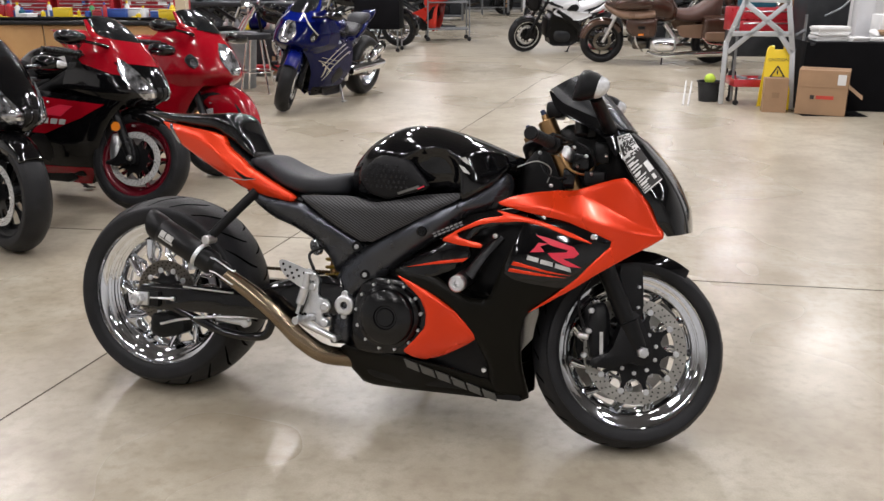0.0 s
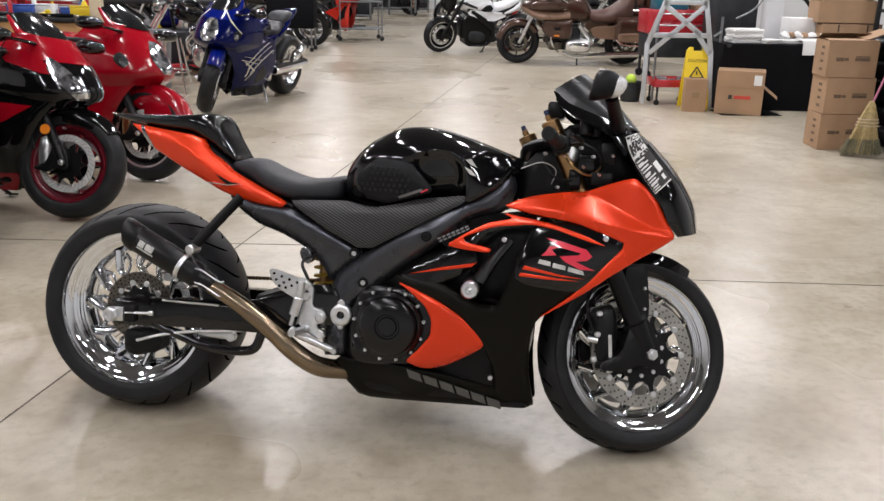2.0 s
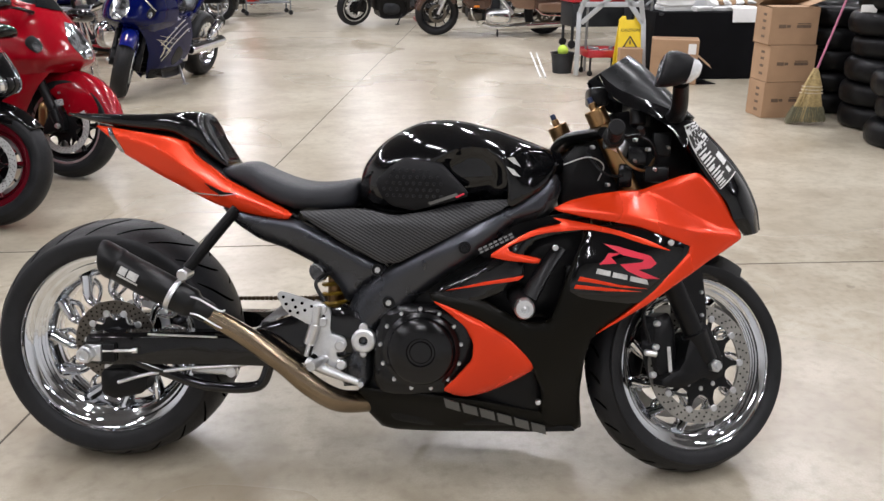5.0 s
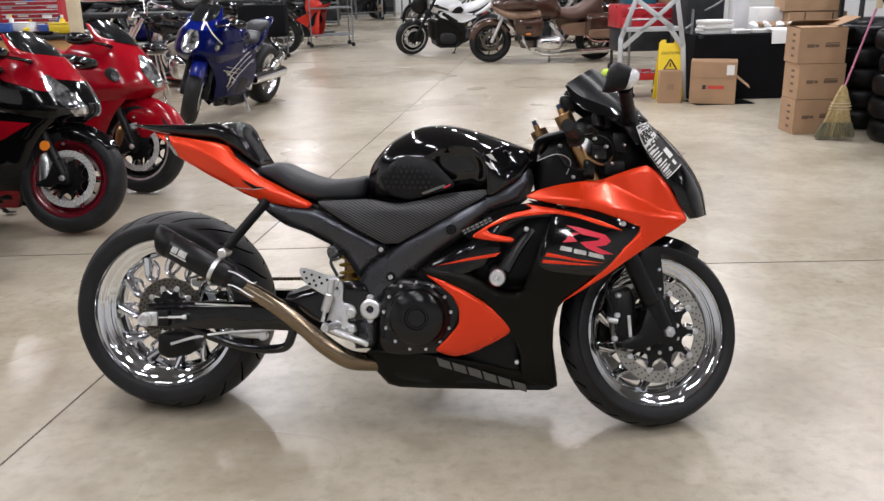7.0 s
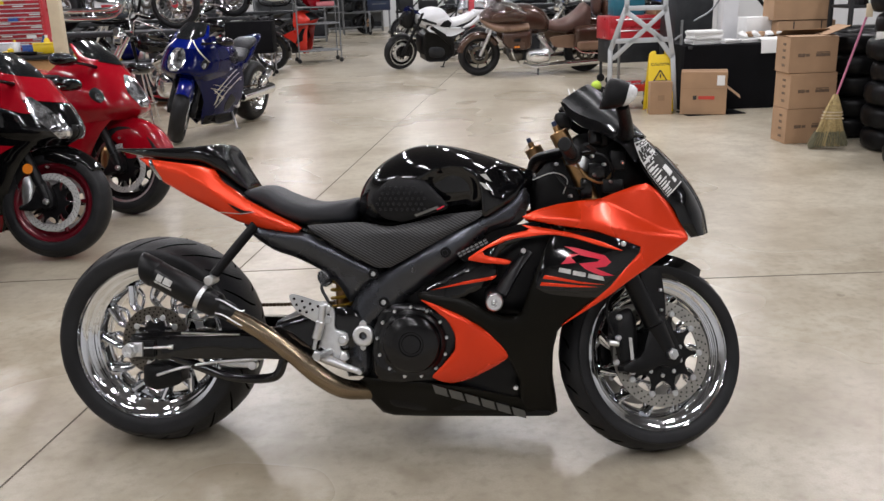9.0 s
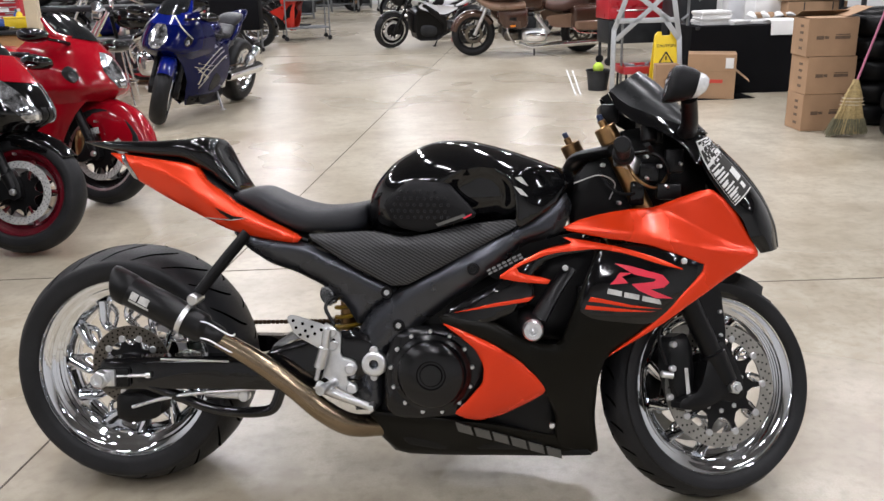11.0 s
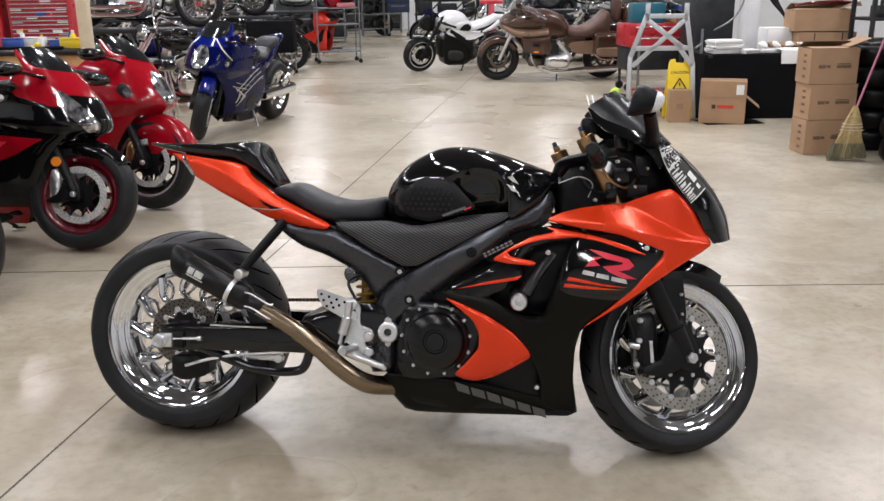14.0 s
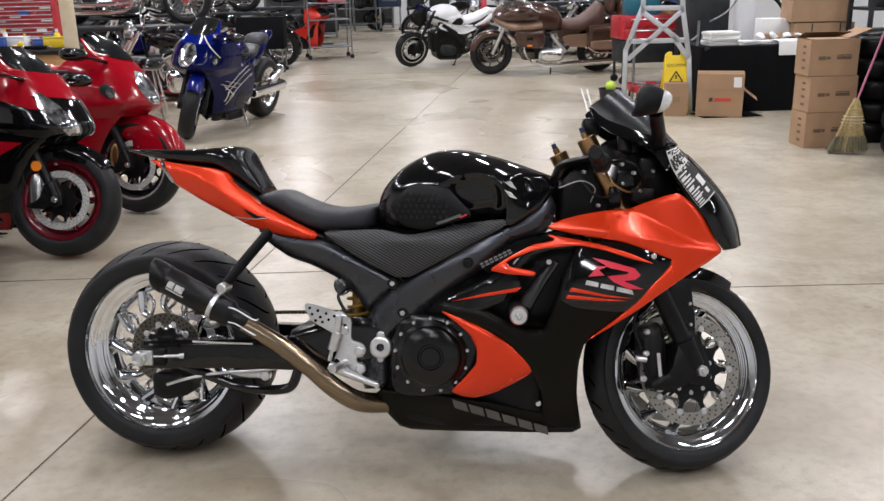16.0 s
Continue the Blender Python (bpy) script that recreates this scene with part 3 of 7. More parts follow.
def wheel(parent, name, m, R, lip, half, rim_mat, spokes, disc_r, disc_y, style, groove=0):
    """Rim with its tyre, spokes, hub and brake discs, about the local y axis."""
    i = 0.30 * half if style == "dish" else half - 0.012
    e = lip - 0.045
    prof = [(lip, -half), (lip + .004, -half + .004), (lip - .012, -half + .02), (lip - .028, -half * .5), (lip - .028, half * .5), (lip - .012, half - .02),
            (lip + .004, half - .004), (lip, half), (lip - .012, half - .006), (lip - .02, half * .75), (e, half * .35), (e - .016, half * .18), (e - .020, 0), (e - .018, -half * .10), (e - .004, -half * .16),
            (e + .002, -half * .36), (e + .007, -half * .38), (e + .005, -half * .45), (e + .011, -half * .48), (e + .009, -half * .56), (e + .015, -half * .59), (e + .012, -half * .66), (e + .020, -half * .69), (e + .017, -half * .78), (lip - .019, -half * .86), (lip - .010, -half * .88), (lip - .007, -half + .002)]
    rim = part(name, moved(lathe(prof, 96), m), rim_mat, parent, smooth=50)
    # tyre
    b, tw = half + 0.006, half + 0.012
    tp = [(lip - .006, -b + .004), (lip + .004, -b - .003), (lip + .018, -tw), (lip + (R - lip) * .5, -tw), (R - .03, -tw * .88), (R - .014, -tw * .66), (R - .004, -tw * .36), (R, 0),
          (R - .004, tw * .36), (R - .014, tw * .66), (R - .03, tw * .88), (lip + (R - lip) * .5, tw), (lip + .018, tw), (lip + .004, b + .003), (lip - .006, b - .004), (lip - .022, 0)]
    fine = curve_nd(np.array(tp[:-1]), 3)
    part("tyre", moved(lathe([tuple(q) for q in fine] + [tp[-1]], 96), m), RUBBER, rim, "black rubber tyre with curved tread grooves", smooth=60)
    if groove:
        # thin black strips on the tread stand in for the shade inside its grooves
        half_prof = sorted((abs(q[1]), q[0]) for q in fine if q[1] >= 0 and q[0] > R - .04)
        for sgn in (-1, 1):
            rings = []
            for u in np.linspace(0.10, 0.90 if half > .09 else 0.55, 12):
                yy = sgn * tw * u
                rr = float(np.interp(abs(yy), [q[0] for q in half_prof], [q[1] for q in half_prof]))
                a = (math.pi / groove if sgn > 0 else 0) + 0.34 * u * u + 0.05
                da = (.0012 + .0034 * math.sin(math.pi * (u - .08) / .84) ** .6) / rr
                rings.append([(q * math.cos(b_), yy, q * math.sin(b_)) for q, b_ in ((rr + .0007, a - da), (rr + .0007, a + da), (rr - .003, a + da), (rr - .003, a - da))])
            cut = part("tread_groove", loft(rings), RECESS_SHADE, rim)
            cut.matrix_basis = m
            for k in range(1, groove):
                share(cut, m @ Matrix.Rotation(2 * math.pi * k / groove, 4, "Y"), rim)
    ymid = -half * .05
    hub_r = 0.05
    part("hub", moved(lathe([(.018, -half * .75), (.036, -half * .75), (.04, -half * .5), (hub_r, -half * .35), (hub_r, half * .4), (.04, half * .6), (.018, half * .6)], 32), m), rim_mat, rim)
    first = None
    for k in range(spokes):
        turn = m @ Matrix.Rotation(2 * math.pi * k / spokes, 4, "Y")
        if first is None:
            first = part("spoke", spoke_shape(hub_r - .005, e - .008, ymid - half * .22, ymid - half * .05, 0.75 if rim_mat in (CHROME, RIMCHROME) else 0.12, 0.015 if style == "dish" else 0.012), rim_mat, rim)
            first.matrix_basis = turn
        else:
            share(first, turn, rim)
    if rim_mat == RIMCHROME:
        inner = None
        for k in range(spokes):
            turn = m @ Matrix.Rotation(2 * math.pi * (k + .42) / spokes, 4, "Y")
            if inner is None:
                inner = part("spoke", spoke_shape(hub_r + .03, e - .006, ymid - half * .16, ymid + half * .02, -.42, .008), rim_mat, rim)
                inner.matrix_basis = turn
            else:
                share(inner, turn, rim)
    if rim_mat == RIMCHROME and style != "dish":
        part("hub_flange", moved(lathe([(.045, -.034), (.078, -.030), (.094, -.022), (.094, .022), (.078, .030), (.045, .034)], 48), m), rim_mat, rim, "chrome hub flange")
    for sgn in ((-1, 1) if style != "dish" else (-1,)):
        ring = lathe([(disc_r - .036, -.0025), (disc_r, -.0025), (disc_r, .0025), (disc_r - .036, .0025)], 72)
        disc = part("brake_disc", moved(moved(ring, Matrix.Translation((0, sgn * disc_y, 0))), m), (FRONTDISC if disc_r > .12 else STEEL) if rim_mat == RIMCHROME else DISC, rim, "drilled steel brake disc")
        # black pins stand in for the shade in the disc's holes
        holes = []
        for k in range(36):
            for j in range(3):
                a = 2 * math.pi * (k + j / 3) / 36
                r = disc_r - .008 - .010 * j
                holes.append(rod((r * math.cos(a), sgn * (disc_y + .0035), r * math.sin(a)), (r * math.cos(a), sgn * (disc_y - .001), r * math.sin(a)), .0026, n=6))
        part("disc_hole", moved(join(*holes), m), RECESS_SHADE, rim)
        star = []
        for k in range(10):
            a = 2 * math.pi * k / 10
            for r, da in ((disc_r * .52, -.22), (disc_r * .62, -.07), (disc_r - .034, -.035), (disc_r - .034, .035), (disc_r * .62, .07), (disc_r * .52, .22)):
                star.append((r * math.cos(a + da), r * math.sin(a + da)))
        part("disc_carrier", moved(panel(star, sgn * disc_y - .003, .006, .06, roll=0, soft=0), m), SATIN, rim, "black disc carrier")
        for k in range(10):
            a = 2 * math.pi * k / 10
            r = disc_r - .033
            if rim_mat == RIMCHROME and disc_r > .12:
                part("carrier_bolt", moved(rod((.064 * math.cos(a + .3), sgn * (disc_y + .006), .064 * math.sin(a + .3)), (.064 * math.cos(a + .3), sgn * (disc_y - .003), .064 * math.sin(a + .3)), .0065, n=10, bevel=.0015), m), ALU, rim)
            part("bobbin", moved(rod((r * math.cos(a), sgn * (disc_y + .006), r * math.sin(a)), (r * math.cos(a), sgn * (disc_y - .003), r * math.sin(a)), .0095 if rim_mat == RIMCHROME else .0075, n=12, bevel=.0015), m), ALU, rim)
    return rim


def bars(parent, spots, mat, sheet, lift=0.003, thick=0.002, name="marking"):
    for sp in spots:
        part(name, panel(sp, sheet, thick, 0.02, lift, 0.0, soft=0), mat, parent)


# the shells of the other bikes: rear edge, middle line and half widths from top to bottom
ROUND = ([(.44, 1.00), (.36, .90), (.30, .78), (.32, .66), (.46, .57)], [(.69, .965), (.778, .885), (.855, .785), (.895, .692), (.79, .615)], (.17, .235, .275, .27, .20), .60)
SHARP = ([(.50, .99), (.46, .90), (.42, .80), (.40, .70), (.48, .61)], [(.70, .975), (.80, .885), (.885, .775), (.925, .685), (.83, .62)], (.165, .20, .23, .235, .18), .75)
FLANK = ([(-.06, .68), (-.10, .52), (-.08, .36), (.02, .22), (.16, .13)], [(.86, .63), (.74, .52), (.64, .38), (.56, .24), (.44, .13)], (.252, .255, .235, .17, .07), .60)


def lens_shape(mid, half, n=9):
    """The two edges of a pointed oval about mid."""
    h = [half * math.sin(math.pi * k / (n - 1)) ** .7 for k in range(n)]
    return [mid - a for a in h], [mid + a for a in h]


def hood(root, c, ST, axle):
    """Nose, headlights, screen, flanks and mirrors of a fully faired bike."""
    big = c["hood"] == "round"
    A, B, W, pw = ROUND if big else SHARP
    nose = part("nose", skin(A, B, W, -1, 1, (.0, 1.0), 30, 48, pw), c["nose"], root, smooth=60)
    part("nose_liner", skin(A, B, W, -.93, .93, (.05, .95), 10, 20, pw, -.02), SATIN, root)
    if c["hood"] == "round":
        lamp_part = part("headlight", skin(A, B, W, [-.10, -.18, -.21, -.18, -.08], [.10, .18, .21, .18, .08], (.22, .74), 14, 14, pw, .004), LENS, nose, "clear headlight lens")
        part("lamp_trim", skin(A, B, W, [-.10, -.06, -.03], [.10, .06, .03], (.62, .73), 6, 4, pw, .007), CHROME, lamp_part)
        for s in (-1, 1):
            lo, hi = lens_shape(.60 * s, .075)
            part("indicator_recess", skin(A, B, W, lo, hi, (.44, .68), 10, 8, pw, .003), SATIN, nose)
            lo, hi = lens_shape(.585 * s, .035)
            part("indicator", skin(A, B, W, lo, hi, (.52, .67), 8, 6, pw, .006), LENS, nose, "clear indicator lens")
    else:
        if c.get("brow"):
            part("brow", skin(A, B, W, -.99, .99, (.0, .34), 12, 40, pw, .004), c["brow"], nose, "candy red upper nose")
            for s in (-1, 1):
                part("brow", skin(A, B, W, [.99 * s, .92 * s, .62 * s], [.60 * s, .52 * s, .50 * s], (.32, .50), 10, 8, pw, .0045), c["brow"], nose)
        for s in (-1, 1):
            lamp_part = part("headlight", skin(A, B, W, [.52 * s, .55 * s, .50 * s, .40 * s, .26 * s], [.46 * s, .30 * s, .20 * s, .13 * s, .10 * s], (.30, .84), 16, 10, pw, .007), LENS, nose, "clear almond headlight lens")
            part("lamp_trim", skin(A, B, W, [.30 * s, .22 * s, .18 * s], [.26 * s, .18 * s, .14 * s], (.50, .82), 8, 3, pw, .010), CHROME, lamp_part)
            part("air_intake", skin(A, B, W, [.10 * s, .08 * s], [.02 * s, .02 * s], (.62, .92), 6, 4, pw, .004), SATIN, nose)
    # flanks, and the belly between them
    a, b, w, fp = FLANK
    for s in (-1, 1):
        fl = part("side_fairing", skin(a, b, w, [.36 * s, .36 * s, .36 * s, .30 * s, .2 * s], .99 * s, (0, 1), 28, 20, fp), c["mid"], root, smooth=60)
        part("side_vent", skin(a, b, w, *lens_shape(.86 * s, .07), (.40, .72), 10, 6, fp, .003), SATIN, fl)
        part("belly_pan", skin(a, b, w, [.40 * s, .3 * s], .99 * s, (.76, 1.0), 10, 16, fp, .004), c["belly"], fl)
        if c.get("patch"):
            part("side_patch", skin(a, b, w, [.50 * s, .60 * s, .82 * s], [.98 * s, .98 * s, .98 * s], (.06, .42), 10, 12, fp, .005), c["patch"], fl, "candy red side panel")
            part("emblem", skin(a, b, w, [.70 * s, .74 * s], [.78 * s, .90 * s], (.12, .24), 6, 6, fp, .008, .003), LOGORED, fl, "plain red angular emblem")
            for k in range(4):
                part("marking", skin(a, b, w, (.70 + .055 * k) * s, (.74 + .055 * k) * s, (.27, .32), 2, 3, fp, .009, .003), PALEINK, fl)
        if c.get("stripe"):
            for v0, v1, l0, l1, wd in ((.02, .36, .96, .60, .016), (.08, .42, .97, .62, .010), (.16, .50, .98, .66, .014), (.26, .34, .56, .78, .03), (.30, .46, .60, .74, .024), (.40, .56, .66, .58, .02), (.20, .30, .62, .86, .016), (.44, .62, .74, .60, .012)):
                part("stripe", skin(a, b, w, [l0 * s, l1 * s], [(l0 - wd) * s, (l1 - wd) * s], (v0, v1), 8, 2, fp, .004, .003), c["stripe"], fl)
        for x, z in ((.30, .60), (.05, .55), (.16, .30)):
            part("fairing_screw", rod((x, s * .235, z), (x, s * .262, z), .006, n=10, bevel=.002), ALU, fl)
    if c.get("long_can"):
        for s in (-1, 1):
            part("silencer", join(rod((-.10, s * .205, .35), (-.70, s * .255, .385), .048, .056, n=24, bevel=.01), rod((-.70, s * .255, .385), (-.735, s * .258, .387), .036, n=20)), CHROME, root, "long chrome silencer")
    part("radiator", block(.42, 0, .42, .05, .30, .30, .01), SATIN, root)
    part("belly_floor", block(.20, 0, .20, .48, .24, .05, .02), SATIN, root)
    part("windscreen", arc_shell([(.43, 1.085), (.47, 1.05), (.52, 1.015), (.55, .985)], [(.50, 1.115), (.57, 1.075), (.64, 1.025), (.70, .968)], (.105, .125, .135, .13), 24, 36, thick=.004, power=.7), SCREEN, root, "dark smoked windscreen", smooth=60)
    # a shell in the lit blue puts the highlight into the nose top's colour
    if c.get("crown"):
        part("nose_crown", skin(A, B, W, -.62, .62, (.0, .24), 12, 32, pw, .004), c["crown"], nose, "deep blue upper nose with its highlight painted in", smooth=60)
        for s in (-1, 1):
            part("stripe", skin(A, B, W, [.30 * s, .44 * s, .66 * s], [.33 * s, .47 * s, .68 * s], (.02, .52), 14, 3, pw, .007, .003), SILVER, nose)
    for s in (-1, 1):
        part("screen_cowl", tube([(.43, s * .108, 1.082), (.49, s * .132, 1.035), (.56, s * .150, .985), (.64, s * .11, .975)], [.012, .020, .026, .012], 10, 6, .7), c.get("screen_cowl", SATIN), root)
        mir = part("mirror", moved(body([(.52, .945, .985, .045), (.54, .930, 1.002, .075), (.59, .926, 1.006, .085), (.64, .936, .994, .06), (.665, .955, .975, .02)], 2.4, 16, 24), pose(0, s * .355, 0)), BLACK, root, "black mirror pod", smooth=60)
        if c.get("mirror_lens"):
            part("indicator", moved(body([(.63, .945, .985, .045), (.655, .945, .985, .04), (.674, .957, .973, .02)], 2.4, 8, 20), pose(0, s * .372, 0)), CLEARLENS, mir, "clear indicator lens")
        part("mirror_glass", block(.5185, s * .355, .965, .003, .08, .036, .001), CHROME, mir, "silvered mirror glass")
        part("mirror_stem", tube([(.66, s * .165, .935), (.65, s * .24, .945), (.60, s * .31, .955)], [.02, .015, .014], 10, 5, .6), BLACK, mir)
    if c.get("tag"):
        part("price_tag", moved(block(0, 0, 0, .085, .002, .06, 0), pose(.40, -.262, .83, 6, -12, 8)), PAPER, root, "white paper tag")
    # mudguard reaching down both sides of the tyre
    big = c["hood"] == "round"
    fr, fend = (.332 if big else .318), []
    seg = np.linspace(radians(c.get("guard_from", 4) if big else 40), radians(128 if big else 120), 18)
    for k, an in enumerate(seg):
        u = k / 17
        deep = (.05 + .21 * math.sin(math.pi * u) ** .8) if big else .05 + .05 * math.sin(math.pi * u)
        w_ = .070 * (.80 + .22 * math.sin(math.pi * u))
        row = [(axle.x + (fr - dz) * math.cos(an), yy, axle.z + (fr - dz) * math.sin(an)) for yy, dz in ((-w_ * 1.06, deep), (-w_ * 1.08, deep * .5), (-w_ * .92, .022), (-w_ * .5, .004), (0, 0), (w_ * .5, .004), (w_ * .92, .022), (w_ * 1.08, deep * .5), (w_ * 1.06, deep))]
        fend.append(row + [(x, y * .94, z - .004) for x, y, z in row[::-1]])
    mud = part("front_mudguard", moved(loft(fend), ST), c["fender"], root, smooth=60)
    for s in (-1, 1):
        part("bolt", moved(rod((axle.x - .03, s * .06, axle.z + .19), (axle.x - .03, s * .086, axle.z + .19), .007, n=8, bevel=.001), ST), ALU, mud)
        if c.get("side_marker"):
            part("reflector", moved(rod((axle.x - .10, s * .14, axle.z + .17), (axle.x - .10, s * .15, axle.z + .17), .028, n=18, bevel=.003), ST), AMBER, root, "round amber reflector")
    part("side_stand", join(rod((-.03, .12, .20), (.10, .245, .058), .011), block(.10, .25, .062, .07, .04, .010, .003)), ALU if big else SATIN, root)


def naked_front(root, c, ST, axle):
    """A bare front end: lamp brackets, instruments, a small mudguard and a bare side panel."""
    part("lamp_bracket", body([(.56, .74, .94, .05), (.62, .68, .99, .08), (.72, .70, .96, .07), (.80, .76, .88, .03)], 3.5, 16, 24), SATIN, root)
    part("headlight", body([(.76, .76, .86, .07), (.79, .75, .87, .075), (.80, .77, .85, .05)], 3.4, 8, 22), SATIN, root)
    part("tank_cover", body([(-.06, .68, .88, .10), (.06, .66, .99, .18), (.24, .66, 1.02, .21), (.40, .70, .98, .18), (.50, .76, .90, .08)], 2.5, 24, 30), c["tank"], root, "white tank cover", smooth=60)
    part("wiring", join(*[tube([(.45, .05 * k - .08, .92), (.58, .06 * k - .10, 1.02 - .02 * k), (.70, .04 * k - .06, .99), (.66, .05 * k - .08, .80)], .008, 8) for k in range(4)]), BLUE, root, "loose dark blue wiring")
    part("seat_unit", body([(-.62, .86, .91, .03), (-.52, .80, .92, .09), (-.36, .72, .86, .13), (-.18, .68, .82, .15), (-.05, .66, .80, .13)], 2.6, 24, 28), c["tail"], root, "white seat unit", smooth=60)
    for s in (-1, 1):
        part("side_panel", moved(panel([(-.34, .66), (-.06, .70), (.34, .76), (.40, .68), (.12, .58), (-.10, .56)], -.012, .024, .05, roll=.008), pose(0, s * .185, 0)), c["side"], root, "white side panel")
    fend = []
    for an in np.linspace(radians(45), radians(125), 12):
        row = [(axle.x + (.316 - d) * math.cos(an), y, axle.z + (.316 - d) * math.sin(an)) for y, d in ((-.066, .07), (-.066, .03), (0, 0), (.066, .03), (.066, .07))]
        fend.append(row + [(x, y * .94, z - .004) for x, y, z in row[::-1]])
    part("front_mudguard", moved(loft(fend), ST), SATIN, root, smooth=60)
    part("radiator", block(.42, 0, .42, .05, .30, .30, .01), SATIN, root)
    part("crankcase", body([(-.08, .18, .34, .08), (.08, .15, .40, .15), (.26, .16, .42, .15), (.38, .24, .40, .08)], 2.6, 14, 22), DARKSTEEL, root)
    part("side_stand", join(rod((-.03, .12, .20), (.10, .245, .058), .011), block(.10, .25, .062, .07, .04, .010, .003)), SATIN, root)


def sport_bike(m, label, c, group="motorcycles in the shop", rear=-.805, steer=17.0, custom=False):
    """A faired sport motorcycle. c names its paints."""
    root = thing("motorcycle", m, label, "motorcycle", group)
    FR, RR = c.get("front_r", .300), c.get("rear_r", .325)
    RZ = c.get("rear_z", RR)
    lip_f, lip_r = (.2355, .2453) if custom else (.222, .222)
    axle = Vector((c.get("front_x", .775), 0, c.get("front_z", .303)))
    cap = Vector((.450, 0, .914))
    axis = (cap - axle).normalized()
    ST = Matrix.Translation(axle) @ Matrix.Rotation(radians(steer), 4, axis) @ Matrix.Translation(-axle)
    rh = .115 if custom else .088
    # wheels
    front = wheel(root, "front_wheel", ST @ Matrix.Translation(axle), FR, lip_f, .058, c["rim"], c.get("spokes_f", 12), .157, .070, "both", 26 if custom else 0)
    back = wheel(root, "rear_wheel", Matrix.Translation((rear, 0, RZ)), RR, lip_r, rh, c["rim"], c.get("spokes_r", 12), .110, .066 if custom else .10, "dish", 22 if custom else 0)
    if c.get("lip_ring"):
        for rim, m_, half, lip in ((front, ST @ Matrix.Translation(axle), .058, lip_f), (back, Matrix.Translation((rear, 0, RZ)), rh, lip_r)):
            for sgn in (-1, 1):
                part("rim_lip", moved(lathe([(lip - .016, sgn * (half - .004)), (lip + .003, sgn * (half - .004)), (lip + .003, sgn * (half + .005)), (lip - .004, sgn * (half + .005)), (lip - .016, sgn * (half + .001))], 64), m_), ALU, rim, "bright polished rim lip")
    # fork
    for sgn in (-1, 1):
        y = .107 * sgn
        up = cap + Vector((0, y, 0))
        low = axle + Vector((0, y, 0))
        d = (low - up)
        leg = part("fork_leg", moved(join(rod(up + d * .44, up + d * .90, .0275, .026), rod(up + d * .86, up + d * .985, .034, .030, bevel=.004)), ST), SATIN, root, "black lower fork leg")
        part("fork_tube", moved(rod(up - d * .02, up + d * .46, .0255), ST), c.get("fork", GOLD), leg, "bronze fork tube")
        if custom:
            part("adjuster", moved(rod(up - d * .092, up - d * .066, .0075, n=12, bevel=.002), ST), BLUECAB, leg, "blue anodised fork adjuster")
        part("fork_cap", moved(join(rod(up - d * .045, up + d * .02, .0275, bevel=.003), rod(up - d * .07, up - d * .04, .010, bevel=.002)), ST), c.get("fork", GOLD), leg)
        foot = [(axle.x - .055, axle.z + .10), (axle.x - .02, axle.z + .12), (axle.x + .03, axle.z + .03), (axle.x + .035, axle.z - .025), (axle.x, axle.z - .04), (axle.x - .03, axle.z - .03), (axle.x - .085, axle.z - .055),
                (axle.x - .15, axle.z - .05), (axle.x - .15, axle.z - .03), (axle.x - .09, axle.z - .005)]
        part("fork_foot", moved(panel(foot, y - .022, .044, .03, roll=.004), ST), SATIN, leg)
        cal = [(axle.x - .150, axle.z + .125), (axle.x - .108, axle.z + .14), (axle.x - .09, axle.z + .10), (axle.x - .088, axle.z + .02), (axle.x - .105, axle.z - .045), (axle.x - .125, axle.z - .06), (axle.x - .145, axle.z - .01), (axle.x - .155, axle.z + .06)]
        cp = part("brake_caliper", moved(panel(cal, (-.105 if sgn < 0 else .045), .06, .03, roll=.012, band=.02), ST), c.get("caliper", SATIN), root, "radial brake caliper")
        if custom and sgn < 0:
            part("marking", moved(panel([(axle.x - .118, axle.z - .015), (axle.x - .108, axle.z - .015), (axle.x - .112, axle.z + .05), (axle.x - .122, axle.z + .05)], -.106, .002, .03, soft=0, roll=0), ST), PALEINK, cp)
            for bx, bz in ((-.15, .11), (-.165, -.02), (-.115, -.05), (-.155, .05)):
                part("bolt", moved(rod((axle.x + bx, -.098, axle.z + bz), (axle.x + bx, -.112, axle.z + bz), .0085, n=10, bevel=.002), ST), ALU, cp)
            part("banjo", moved(join(rod((axle.x - .185, -.10, axle.z + .038), (axle.x - .155, -.108, axle.z + .032), .009, n=10, bevel=.002)), ST), ALU, cp)
        hose = tube([(axle.x - .17, y * .95, axle.z + .06), (axle.x - .19, y, axle.z + .14), (axle.x - .14, y * .9, axle.z + .26), (axle.x - .20, y * .6, axle.z + .42)], .0045, 8)
        part("brake_hose", moved(hose, ST), SATIN, root)
    part("axle_nut", moved(join(rod((axle.x, -.145, axle.z), (axle.x, -.118, axle.z), .017, n=6, bevel=.002), rod((axle.x, -.155, axle.z), (axle.x, -.14, axle.z), .009, n=12)), ST), ALU, root, "bare aluminium axle nut")
    yoke = join(tube([cap + Vector((-.0, -.135, -.035)), cap + Vector((-.03, 0, -.03)), cap + Vector((0, .135, -.035))], [.024, .026, .024], 12, 6, .6),
                tube([cap + Vector((.11, -.135, -.21)), cap + Vector((.09, 0, -.21)), cap + Vector((.11, .135, -.21))], [.034, .036, .034], 12, 6, .7))
    part("fork_yoke", moved(yoke, ST), SATIN, root)
